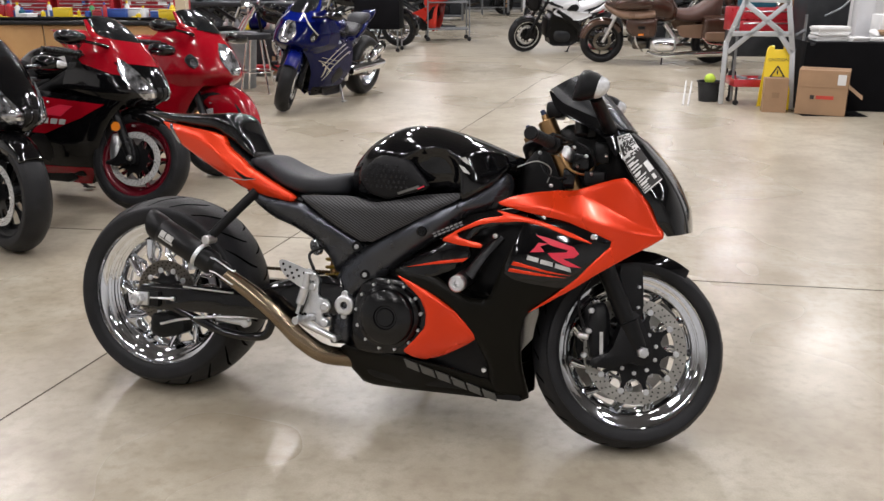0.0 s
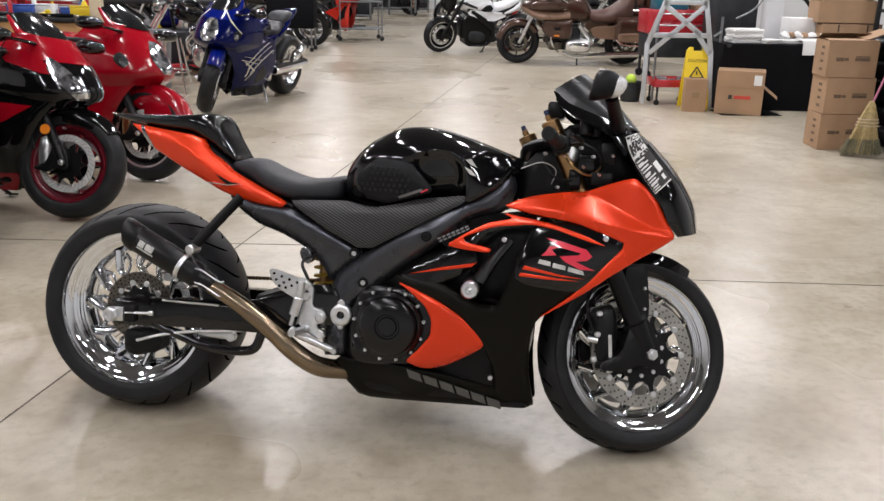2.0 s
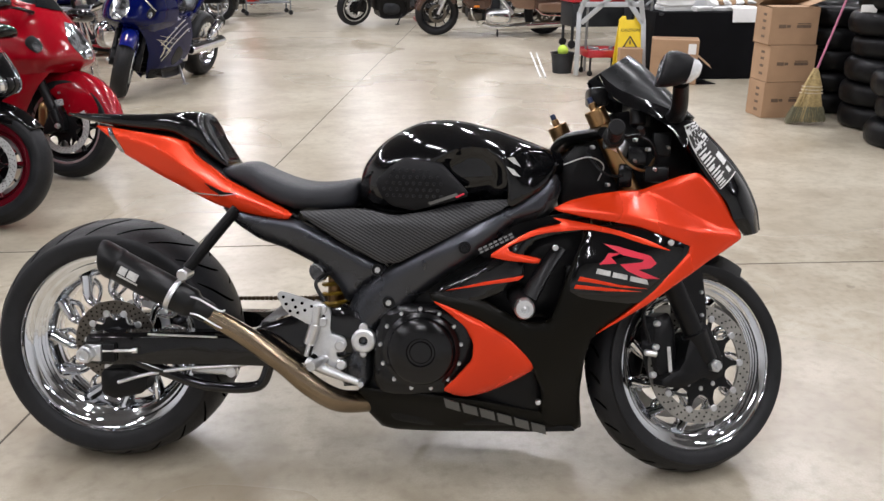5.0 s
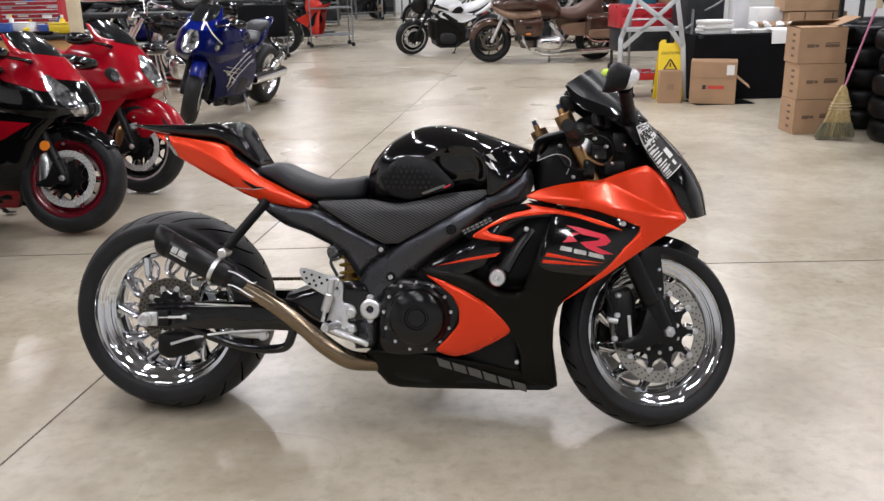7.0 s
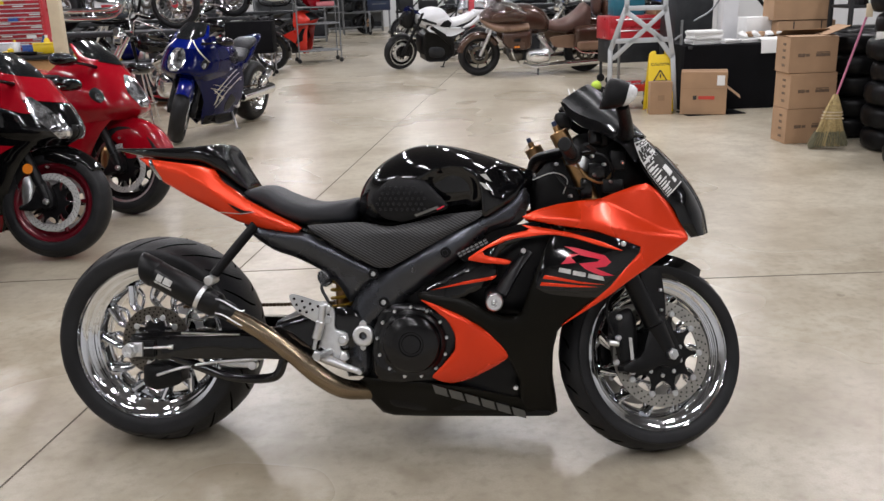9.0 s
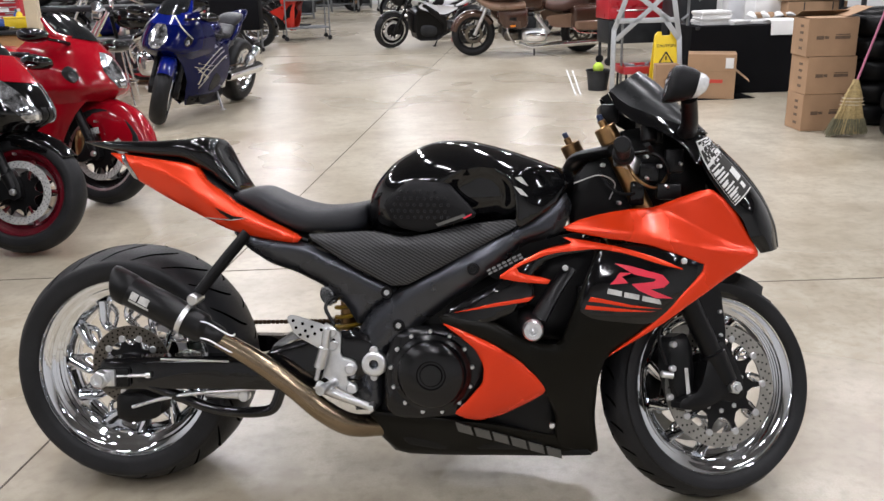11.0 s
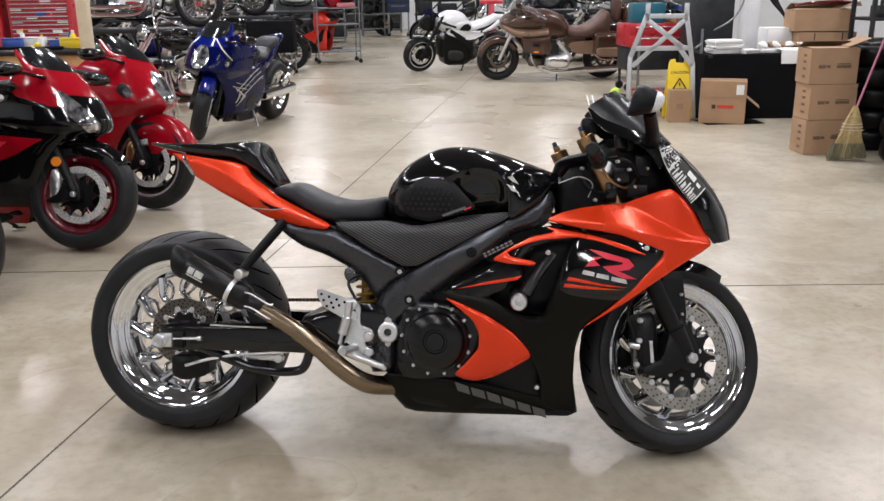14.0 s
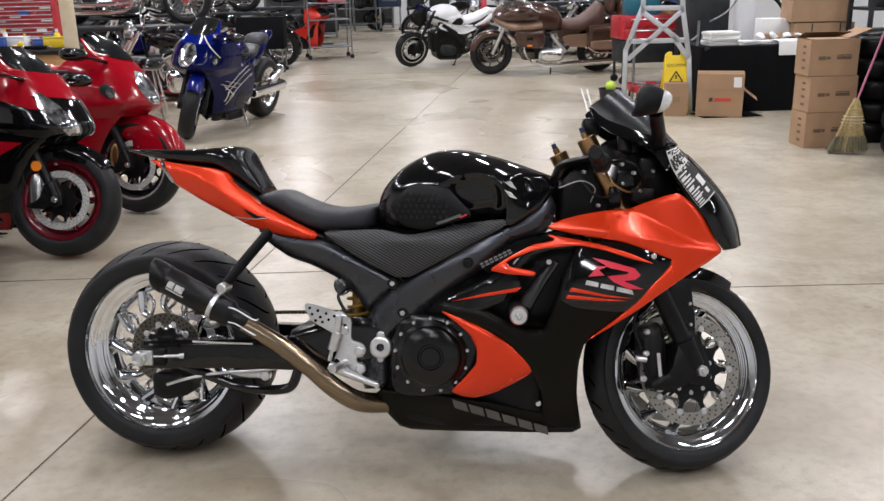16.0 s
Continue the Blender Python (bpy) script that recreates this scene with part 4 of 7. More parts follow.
    # handlebars with grips, levers and a reservoir
    for sgn in (-1, 1):
        a = Vector((.478, sgn * .125, .862))
        b = Vector((.345, sgn * .375, .838))
        along = (b - a).normalized()
        ahead = Vector((abs(along.y), sgn * abs(along.x), 0))
        bar = part("handlebar", moved(join(rod(a, b, .011), rod(a, a.lerp(b, .2), .013)), ST), SATIN, root)
        part("bar_clamp", moved(join(rod(cap + Vector((.037, sgn * .107, -.085)), cap + Vector((.055, sgn * .107, -.050)), .034, bevel=.004), block(.462, sgn * .15, .852, .03, .05, .028, .005)), ST), ALU if custom else SATIN, bar)
        g0 = a.lerp(b, .42)
        part("grip", moved(tube([g0.lerp(b, k / 47) for k in range(48)], [(.0175, .0175, .0175, .0155)[k % 4] for k in range(48)], 14, 1), ST), RUBBER, bar)
        part("bar_end", moved(rod(b, b.lerp(a, -.08), .017, .019, bevel=.003), ST), SATIN, bar)
        part("switch_box", moved(rod(a + along * .055, a + along * .105, .027, n=14, bevel=.006), ST), SATIN, bar)
        part("lever", moved(tube([a + along * .07 + ahead * .02, a + along * .12 + ahead * .062, a + along * .20 + ahead * .060, a + along * .275 + ahead * .052], [.010, .008, .006, .008], 8, 5, .6), ST), c.get("lever", SATIN), bar)
    part("reservoir", moved(rod((.53, -.16, .895), (.53, -.16, .94), .02, bevel=.004), ST), SATIN, root)
    if custom:
        for k, line in enumerate(([(.46, -.10, .85), (.50, -.14, .80), (.56, -.12, .80), (.60, -.08, .86)], [(.52, -.14, .88), (.55, -.16, .83), (.60, -.14, .81), (.64, -.10, .85)], [(.40, -.115, .82), (.46, -.13, .84), (.50, -.12, .82), (.49, -.10, .78)], [(.57, -.13, .90), (.61, -.15, .88), (.63, -.13, .83), (.60, -.10, .79)])):
            part("cable", tube(line, .004 if k != 2 else .0016, 8), (SATIN, GOLD, PALEINK, SATIN)[k], root)
        for x, y, z in ((.465, -.135, .865), (.60, -.15, .862), (.565, -.165, .885), (.505, -.14, .772)):
            part("clip", rod((x, y, z), (x + .006, y - .012, z), .0052, n=6, bevel=.001), ALU, root)
        for k, (x, y, z, w, h) in enumerate(((.585, -.10, .845, .05, .05), (.63, -.13, .80, .06, .04), (.555, -.115, .795, .035, .06), (.645, -.11, .875, .045, .06))):
            part("bracket", block(x, y, z, w, .03, h, .006), SATIN if k % 2 else ENGINEBLACK, root)
        for x, y, z in ((.575, -.125, .835), (.62, -.15, .815), (.655, -.13, .87)):
            part("clip", rod((x, y, z), (x + .004, y - .010, z - .004), .0045, n=6, bevel=.001), ALU, root)
    part("instrument", moved(block(.60, 0, .965, .05, .20, .10, .015), Matrix.Identity(4)), SATIN, root)
    if not c.get("naked"):
        part("inner_fairing", panel([(.383, .80), (.46, .90), (.545, .965), (.69, .94), (.75, .806), (.67, .75), (.55, .70), (.40, .68)], -.045, .09, .04, roll=.01), SATIN, root)
    if custom:
        # front mudguard, over the tyre
        fw = .068
        seg = np.linspace(radians(57), radians(112), 14)
        fr = FR + .016
        fend = []
        for k, a in enumerate(seg):
            w = fw * (0.75 + 0.25 * math.sin(math.pi * k / 13))
            row = [(axle.x + (fr - dz) * math.cos(a), yy, axle.z + (fr - dz) * math.sin(a)) for yy, dz in ((-w, .075), (-w * 1.02, .035), (-w * .75, .006), (0, 0), (w * .75, .006), (w * 1.02, .035), (w, .075))]
            fend.append(row + [(x, y * .95, z - .004) for x, y, z in row[::-1]])
        mud = part("front_mudguard", moved(loft(fend), ST), c["fender"], root, smooth=50)
        for sgn in (-1, 1):
            part("mudguard_stay", moved(panel([(axle.x - .075, axle.z + .25), (axle.x + .0, axle.z + .26), (axle.x + .012, axle.z + .12), (axle.x - .012, axle.z + .06), (axle.x - .03, axle.z + .10)], sgn * .088 - .005, .010, .03, roll=.002), ST), SATIN, mud)
            for dz in (.13, .19):
                part("bolt", moved(rod((axle.x - .008, sgn * .09, axle.z + dz), (axle.x - .008, sgn * .101, axle.z + dz), .005, n=8, bevel=.001), ST), ALU, mud)
    # engine and frame
    part("engine", panel([(-.12, .20), (-.13, .44), (0, .55), (.2, .61), (.34, .66), (.43, .58), (.41, .30), (.36, .13), (.0, .12)], -.125, .25, .05, roll=.02, band=.04), SATIN, root, "black engine block")
    part("air_box", panel([(-.26, .66), (-.10, .69), (.1, .71), (.36, .80), (.36, .70), (0, .57), (-.15, .6)], -.125, .25, .05, roll=.02, band=.03), SATIN, root)
    sp = panel([(.380, .800), (.395, .762), (.368, .693), (.270, .669), (.216, .615), (.107, .533), (-.022, .431), (-.078, .384), (-.085, .233), (-.172, .227), (-.155, .423), (-.125, .486), (-.022, .566), (.119, .642), (.255, .725), (.341, .79)],
               SPAR, .05, .011 if custom else .016, 0, .028 if custom else .014, .032 if custom else .022)
    fr_part = part("frame_spar", sp, c.get("frame", FRAME), root, "dark grey cast aluminium frame spar", smooth=45)
    pair(fr_part)
    # clutch cover with its bolts
    cov = part("engine_cover", panel([(-.075, .37), (-.055, .43), (-.02, .462), (.12, .457), (.165, .43), (.20, .38), (.19, .30), (.17, .245), (.12, .222), (-.05, .222), (-.078, .26)], -.175, .06, .02, roll=.012), ENGINEBLACK, root)
    part("clutch_cover", moved(lathe([(0, -.052), (.026, -.052), (.029, -.048), (.034, -.048), (.037, -.053), (.075, -.050), (.083, -.044), (.087, -.034), (.098, -.028), (.100, 0), (0, 0)], 64, False), Matrix.Translation((.048, -.165, .345))), ENGINEBLACK, cov, "satin black round clutch cover")
    for k in range(13):
        a = 2 * math.pi * (k + .3) / 13
        part("bolt", rod((.046 + .104 * math.cos(a), -.17, .346 + .104 * math.sin(a)), (.046 + .104 * math.cos(a), -.187, .346 + .104 * math.sin(a)), .0056, n=6, bevel=.0012), ALU, cov)
    piv = part("pivot_plate", join(moved(lathe([(.012, -.010), (.024, -.012), (.030, -.010), (.033, -.006), (.034, .01), (.012, .01)], 32), Matrix.Translation((-.103, -.163, .361))),
                                   rod((-.103, -.160, .395), (-.103, -.170, .395), .012, n=12, bevel=.002), rod((-.103, -.160, .327), (-.103, -.170, .327), .010, n=12, bevel=.002)), ALU, root, "machined swingarm pivot cover")
    for x, z, y in ((.153, .615, -.243), (-.038, .463, -.178), (-.066, .548, -.186)):
        part("frame_bolt", moved(lathe([(.009, -.003), (.014, -.003), (.016, .004), (.009, .004)], 20), Matrix.Translation((x, y, z))), SATIN, root)
        part("bolt_head", rod((x, y + .004, z), (x, y - .0015, z), .0075, n=6), ALU if x < .1 else SATIN, root)
    # tank, seat, tail
    hull = body([(-.128, .70, .765, .07), (-.115, .69, .815, .115), (-.075, .68, .864, .155), (-.025, .675, .899, .178), (.04, .68, .926, .198), (.12, .69, .930, .214), (.20, .705, .915, .218), (.28, .73, .891, .20),
                 (.35, .765, .866, .16), (.40, .79, .848, .10)], 2.7, 90, 72, .9)
    if custom:
        # knee scoops behind the front edge of the tank
        deep = []
        for x, y, z in hull[0]:
            d = ((x - .155 - .25 * (z - .79)) / .098) ** 2 + ((z - .775) / .085) ** 2
            deep.append((x, y - math.copysign(.030 * min(1, 2.2 * max(0.0, 1 - d)), y) if abs(y) > .08 else y, z))
        hull = (deep, hull[1])
    tank = part("fuel_tank", hull, c["tank"], root, smooth=60)
    if custom:
        cheek = sheet_through([(.25, .80, -.226), (.25, .73, -.222), (.30, .86, -.196), (.37, .85, -.150), (.38, .80, -.165), (.30, .76, -.222)])
        pair(part("tank_cheek", panel([(.240, .846), (.272, .858), (.302, .862), (.365, .856), (.388, .82), (.352, .768), (.266, .712), (.255, .724), (.256, .76), (.252, .80)], cheek, .02, .010, 0, .005, .008), BLACK, root, "gloss black tank side cover", smooth=60))
    TANKSIDE = sheet_through([(-.07, .76, -.166), (0, .80, -.196), (0, .71, -.18), (.07, .80, -.214), (.15, .745, -.224), (.1, .70, -.208), (.03, .86, -.17), (.2, .80, -.222), (.12, .85, -.19), (-.04, .70, -.17)])
    pad = part("knee_pad", panel([(-.077, .771), (-.036, .810), (.004, .838), (.045, .846), (.086, .826), (.160, .750), (.154, .737), (.047, .706), (.02, .699), (-.035, .710), (-.063, .737)], TANKSIDE, .02, .014, .002, .006, .012), PADRUB, tank, "black dimpled rubber knee pad")
    if custom:
        dots = []
        for i in range(9):
            for j in range(7):
                x, z = -.052 + .017 * i + (.008 if j % 2 else 0), .722 + .0155 * j
                if z < .815 - .75 * max(0, x - .045) and z > .722 + .35 * max(0, -x) and z < .775 + .9 * (x + .06):
                    y = float(TANKSIDE(np.array([x]), np.array([z]))[0])
                    dots.append(rod((x, y - .0015, z), (x, y - .0052, z), .0048, .0036, n=8))
        part("pad_studs", join(*dots), RUBBER, pad)
        part("marking", panel([(.06, .722), (.13, .748), (.136, .742), (.066, .716)], TANKSIDE, .002, .03, .0045, 0, soft=0), GREYINK, pad)
        part("marking", panel([(.128, .739), (.148, .749), (.150, .745), (.130, .735)], TANKSIDE, .002, .03, .0045, 0, soft=0), LOGORED, pad)
    pair(pad)
    emblem = part("emblem", join(panel([(.252, .835), (.268, .838), (.285, .815), (.268, .822)], -.2285, .003, .03, soft=0, roll=0), panel([(.25, .815), (.268, .808), (.285, .79), (.266, .795)], -.2295, .003, .03, soft=0, roll=0)), PALEINK, tank, "plain grey metal badge")
    side = sheet_through([(-.279, .688, -.15), (-.109, .692, -.16), (-.024, .674, -.178), (.117, .708, -.205), (.256, .727, -.21), (-.037, .555, -.175), (-.165, .617, -.165), (.1, .64, -.205)])
    def folded(x, z):
        return side(x, z) + .38 * np.maximum(0, z - np.interp(x, [-.28, -.10, .10, .27], [.678, .664, .668, .712])) - .012

    pair(part("side_cover", panel([(-.279, .690), (-.222, .694), (-.109, .70), (-.024, .684), (.06, .70), (.117, .718), (.256, .735), (.262, .72), (.11, .636), (-.037, .555), (-.165, .617)], folded if custom else side, .03, .010 if custom else .014, .002, .006), c.get("side", CARBON), root, "black carbon weave side cover"))
    part("seat", body([(-.515, .775, .79, .05), (-.47, .765, .802, .095), (-.42, .735, .812, .105), (-.37, .71, .79, .125), (-.31, .69, .768, .138), (-.25, .685, .759, .142), (-.18, .685, .765, .132), (-.14, .695, .772, .11), (-.122, .72, .765, .08)], 3.2, 40, 40), VINYL, root, "black vinyl rider seat", smooth=60)
    tl = part("tail_fairing", panel([(-.842, .902), (-.799, .897), (-.583, .868), (-.547, .823), (-.496, .790), (-.467, .767), (-.387, .729), (-.289, .683), (-.306, .666), (-.394, .677), (-.490, .698), (-.570, .733), (-.658, .772), (-.767, .831), (-.795, .873)], TAIL, .014, .008 if custom else .014, 0, .004, .008), c["tail"], root, c.get("tail_label", ""))
    pair(tl)
    part("tail_core", body([(-.80, .86, .90, .045), (-.70, .81, .90, .075), (-.58, .745, .87, .10), (-.48, .70, .79, .115), (-.38, .68, .725, .12), (-.28, .655, .685, .12)], 3, 24, 24), SATIN, root)
    if c.get("low_tail"):
        part("passenger_seat", body([(-.74, .875, .895, .05), (-.66, .85, .905, .10), (-.56, .80, .895, .115), (-.50, .78, .865, .10), (-.47, .78, .82, .06)], 2.8, 24, 30), VINYL, root, "black vinyl passenger seat", smooth=60)
        part("tail_top", body([(-.92, .905, .92, .02), (-.86, .87, .92, .055), (-.78, .86, .91, .085), (-.68, .82, .885, .105)], 2.6, 18, 28), c["tail"], root, smooth=60)
    else:
        part("tail_cowl", body([(-.925, .928, .934, .015), (-.87, .914, .933, .042), (-.80, .900, .932, .062), (-.70, .886, .933, .082), (-.62, .876, .938, .096), (-.575, .85, .942, .098), (-.545, .83, .932, .096), (-.515, .81, .875, .092), (-.475, .79, .81, .08)], 3.4, 48, 36), c["cowl"], root, c.get("cowl_label", ""), smooth=60)
    if custom:
        part("slot", panel([(-.520, .757), (-.470, .735), (-.435, .731), (-.480, .727), (-.505, .742)], TAIL, .004, .02, .002, 0, soft=0), SATIN, tl)
        part("slot_trim", panel([(-.560, .728), (-.48, .7235), (-.43, .731), (-.478, .7265), (-.555, .731)], TAIL, .004, .02, .003, 0, soft=0), ALU, tl)
    part("tail_light", panel([(-.80, .895), (-.787, .895), (-.752, .828), (-.768, .832), (-.79, .872)], TAIL, .012, .014, .003, .002), LENS, root, "clear tail light lens")
    sub = sheet_through([(-.484, .70, -.135), (-.288, .668, -.15), (-.448, .643, -.12), (-.171, .525, -.14), (-.04, .545, -.165), (-.17, .612, -.16), (-.14, .459, -.14)])
    pair(part("subframe", panel([(-.484, .700), (-.446, .650), (-.385, .610), (-.316, .590), (-.232, .550), (-.178, .500), (-.150, .450), (-.113, .490), (-.069, .524), (-.030, .548), (-.171, .614), (-.288, .670), (-.40, .68)], sub, .03, .012, 0, .018, .028), FRAME, root))
    # swingarm
    px = (rear + .805)
    arm = ([(-.83, .345), (-.822, .361), (-.711, .367), (-.509, .374), (-.404, .374), (-.315, .415), (-.169, .450), (-.111, .43), (-.110, .325), (-.316, .286), (-.503, .288), (-.712, .282), (-.822, .280), (-.83, .295)] if custom else
           [(-.835 + px, .335), (-.80 + px, .352), (-.715 + px, .362), (-.477, .359), (-.404, .363), (-.315, .415), (-.169, .450), (-.111, .43), (-.110, .345), (-.316, .300), (-.478, .289), (-.717 + px, .282), (-.80 + px, .285), (-.835 + px, .295)])
    sw = part("swingarm", panel(arm, -.172 if custom else -.15, .045, .03, 0, .008), BLACK if custom else FRAME, root, "black box-section swingarm")
    pair(sw)
    part("swingarm_bridge", block(-.33, 0, .36, .10, .30, .09, .02), SATIN, root)
    nut = rear - .018 if custom else rear
    part("axle_plate", block(nut + .02, -.176, .316, .085, .018, .050, .004), SATIN, root)
    part("axle_block", join(block(nut + .012, -.187, .316, .034, .012, .044, .004), rod((nut - .004, -.215, .316), (nut - .004, -.18, .316), .023, n=6, bevel=.003), lathe([(.010, -.226), (.016, -.226), (.016, -.20), (.010, -.20)], 20, True, (nut - .004, 0, .316)), rod((nut + .03, -.182, .320), (nut + .115, -.18, .323), .0042, n=8), rod((nut + .108, -.182, .323), (nut + .120, -.18, .323), .008, n=6)), ALU, root, "bare aluminium axle adjuster and nut")
    pair(part("chain_guide", rod((rear + .13, -.177, .366), (-.48, -.177, .363), .003, n=6), ALU, root))
    part("rear_caliper", panel([(rear - .02, .255), (rear + .04, .262), (rear + .105, .24), (rear + .10, .195), (rear + .02, .175), (rear - .02, .19)], -.13, .06, .03, 0, .008), SATIN, root)
    part("torque_rod", tube([(-.749, -.16, .232), (-.668, -.16, .256), (-.566, -.16, .274), (-.464, -.16, .283), (-.334, -.15, .297)], .0048, 10), ALU, root)
    part("brake_stay", join(block(-.505, -.13, .263, .115, .012, .022, .004), rod((-.455, -.142, .262), (-.455, -.118, .262), .015, n=16, bevel=.002)), ALU, root, "bare aluminium brake stay")
    if custom:
        part("swingarm_brace", tube([(-.70, -.155, .290), (-.613, -.15, .257), (-.541, -.15, .232), (-.47, -.15, .223), (-.41, -.15, .224), (-.372, -.15, .236), (-.354, -.15, .275), (-.345, -.15, .32)], .0145, 14), BLACK, root, "gloss black swingarm brace tube")
    x0, x1 = rear + .02, -.16
    for z0, rise in ((.405, .03), (.235, .10)):
        links = [block(x0 + .0125 * k, .118, z0 + .0125 * k * rise, .0105, .012 if k % 2 else .008, .012, .002) for k in range(int((x1 - x0) / .0125))]
        part("chain_run", join(rod((x0, .118, z0), (x1, .118, z0 + (x1 - x0) * rise), .003, n=6), *links), CHAINM, root, "oily brown drive chain")
    part("sprocket", moved(lathe([(.06, -.003), (.085, -.003), (.085, .003), (.06, .003)], 40), Matrix.Translation((rear, .118, RZ))), ALU, root)
    # shock, linkage, reflector
    coil = [(-.20 + .034 * math.cos(a), .034 * math.sin(a), .36 + .0042 * a) for a in np.linspace(0, 12 * math.pi, 90)]
    part("shock_spring", tube(coil, .006, 6, 1), YELLOWSPRING, root, "yellow shock spring")
    part("shock_body", rod((-.20, 0, .33), (-.20, 0, .56), .022), GOLD, root)
    # the round reflector half under the subframe
    part("brake_reservoir", rod((-.235, -.115, .525), (-.225, -.10, .53), .027, bevel=.003), LENS, root, "round clear reflector")
    # exhaust
    ax = Vector((.89, 0, -.455))
    tip = Vector((-.735, -.222, .562))
    canm = Matrix.Translation(tip) @ ax.to_track_quat("Y", "Z").to_matrix().to_4x4()
    q = 1.0 if custom else 1.25
    can = part("silencer", moved(lathe([(q * r_, y) for r_, y in ((.030, .0), (.0392, .006), (.0405, .03), (.0405, .166), (.0385, .170), (.0385, .224), (.0372, .232), (.030, .240), (.0285, .244), (.0275, .250), (.0285, .254), (.0275, .258), (.0285, .262), (.0275, .266), (.027, .278), (.020, .29))], 56, False), canm), c.get("can", SATIN), root, "short black silencer with pale maker's bars", smooth=40)
    cut = [[(q * r_ * math.cos(a), y - (.45 * q * r_ * math.sin(a) if y < 0 else 0), q * r_ * math.sin(a)) for a in np.linspace(0, 2 * math.pi, 48, endpoint=False)] for r_, y in ((.030, .02), (.033, -.010), (.036, -.020), (.0405, -.018), (.0425, -.010), (.0425, .024), (.0405, .028))]
    part("end_cap", moved(loft(cut, False), canm), SATIN if custom else BROWNBLACK, can, smooth=40)
    part("clamp", moved(join(lathe([(q * .0385, .174), (q * .0420, .174), (q * .0424, .177), (q * .0412, .180), (q * .0424, .183), (q * .0420, .187), (q * .0385, .187)], 48), rod((0, .1805, -q * .040), (0, .1805, -q * .050), .006, n=8)), canm), ALU if custom else STEEL, can)
    for yy, ln, hh, turn in ((.052, .019, .019, -5), (.079, .026, .019, -5), (.070, .056, .0045, 16)) if custom else ():
        side = 1 if canm.to_3x3().col[0].y < 0 else -1
        part("marking", moved(block(0, 0, 0, .0025, ln, hh, 0), canm @ Matrix.Translation((0, yy, 0)) @ Matrix.Rotation(radians(turn * side), 4, "Y") @ Matrix.Translation((side * .0405, 0, 0))), PALEINK, can)
    if c.get("twin"):
        pair(can)
    part("exhaust_pipe", tube([(-.50, -.220, .436), (-.435, -.216, .400), (-.375, -.212, .362), (-.30, -.205, .306), (-.232, -.19, .244), (-.165, -.155, .198), (-.09, -.08, .178)], [.0235, .0250, .0268, .0282, .029, .030, .030], 22), c.get("pipe", PIPE), root, "bronze heat-tinted exhaust pipe", smooth=60)
    for dz in (-.012, .030):
        part("spring_hook", tube([(-.525, -.250, .450 + dz), (-.50, -.252, .444 + dz), (-.455, -.240, .415 + dz), (-.44, -.238, .416 + dz)], .0024, 6), ALU, root)
    part("exhaust_hanger", tube([(-.440, -.125, .690), (-.485, -.17, .625), (-.538, -.225, .545)], [.0065, .0065, .006], 10, 4, 2.5), SATIN, root)
    part("hanger_bolt", rod((-.545, -.250, .532), (-.54, -.205, .536), .015, n=14, bevel=.003), ALU, root)
    # rider's footrest set
    heel = part("heel_guard", panel([(-.323, .481), (-.309, .490), (-.187, .452), (-.197, .422), (-.230, .398), (-.302, .437)], -.188, .005, .02, 0, .001), ALU, root, "drilled bare aluminium heel guard")
    if custom:
        # black pins paint in the shade of the guard's holes
        for hx, hz in [(-.305 + .024 * k, .474 - .0075 * k) for k in range(5)] + [(-.298 + .024 * k, .456 - .0075 * k) for k in range(5)] + [(-.288 + .02 * k, .438 - .004 * k) for k in range(2)]:
            part("drill_hole", rod((hx, -.1895, hz), (hx, -.1865, hz), .0042, n=8), RECESS_SHADE, heel)
    part("footrest_bracket", panel([(-.228, .468), (-.207, .462), (-.184, .440), (-.187, .382), (-.150, .372), (-.143, .352), (-.152, .335), (-.172, .332), (-.168, .318), (-.146, .312), (-.143, .292), (-.165, .286), (-.195, .300), (-.228, .330), (-.236, .322), (-.214, .396), (-.226, .432)], -.186, .012, .02, 0, .003), ALU, root, "bare aluminium footrest bracket")
    for x, z in ((-.160, .352), (-.157, .302), (-.206, .446), (-.204, .412)):
        part("bolt", rod((x, -.175, z), (x, -.196, z), .0135, n=14, bevel=.003), ALU, root)
    part("footrest", tube([(-.20 - .0012 * k, -.18 - .0052 * k, .315) for k in range(18)], [.012, .012, .009, .009] * 4 + [.012, .012], 12, 1), ALU, root)
    part("brake_pedal", join(tube([(-.244, -.198, .312), (-.20, -.203, .293), (-.102, -.21, .260)], [.013, .0125, .009], 10, 6, 1.0), rod((-.10, -.245, .266), (-.10, -.20, .266), .008, n=12, bevel=.002)), ALU, root)
    part("master_cylinder", join(rod((-.215, -.20, .455), (-.222, -.20, .405), .011), rod((-.222, -.20, .41), (-.238, -.20, .355), .014, bevel=.003), rod((-.238, -.20, .355), (-.245, -.20, .325), .006)), ALU, root)
    part("rear_brake_hose", tube([(-.20, -.19, .465), (-.225, -.17, .51), (-.19, -.13, .53), (-.13, -.10, .52)], .005, 8), SATIN, root)
    if not custom:
        (naked_front if c.get("naked") else hood)(root, c, ST, axle)
        return root
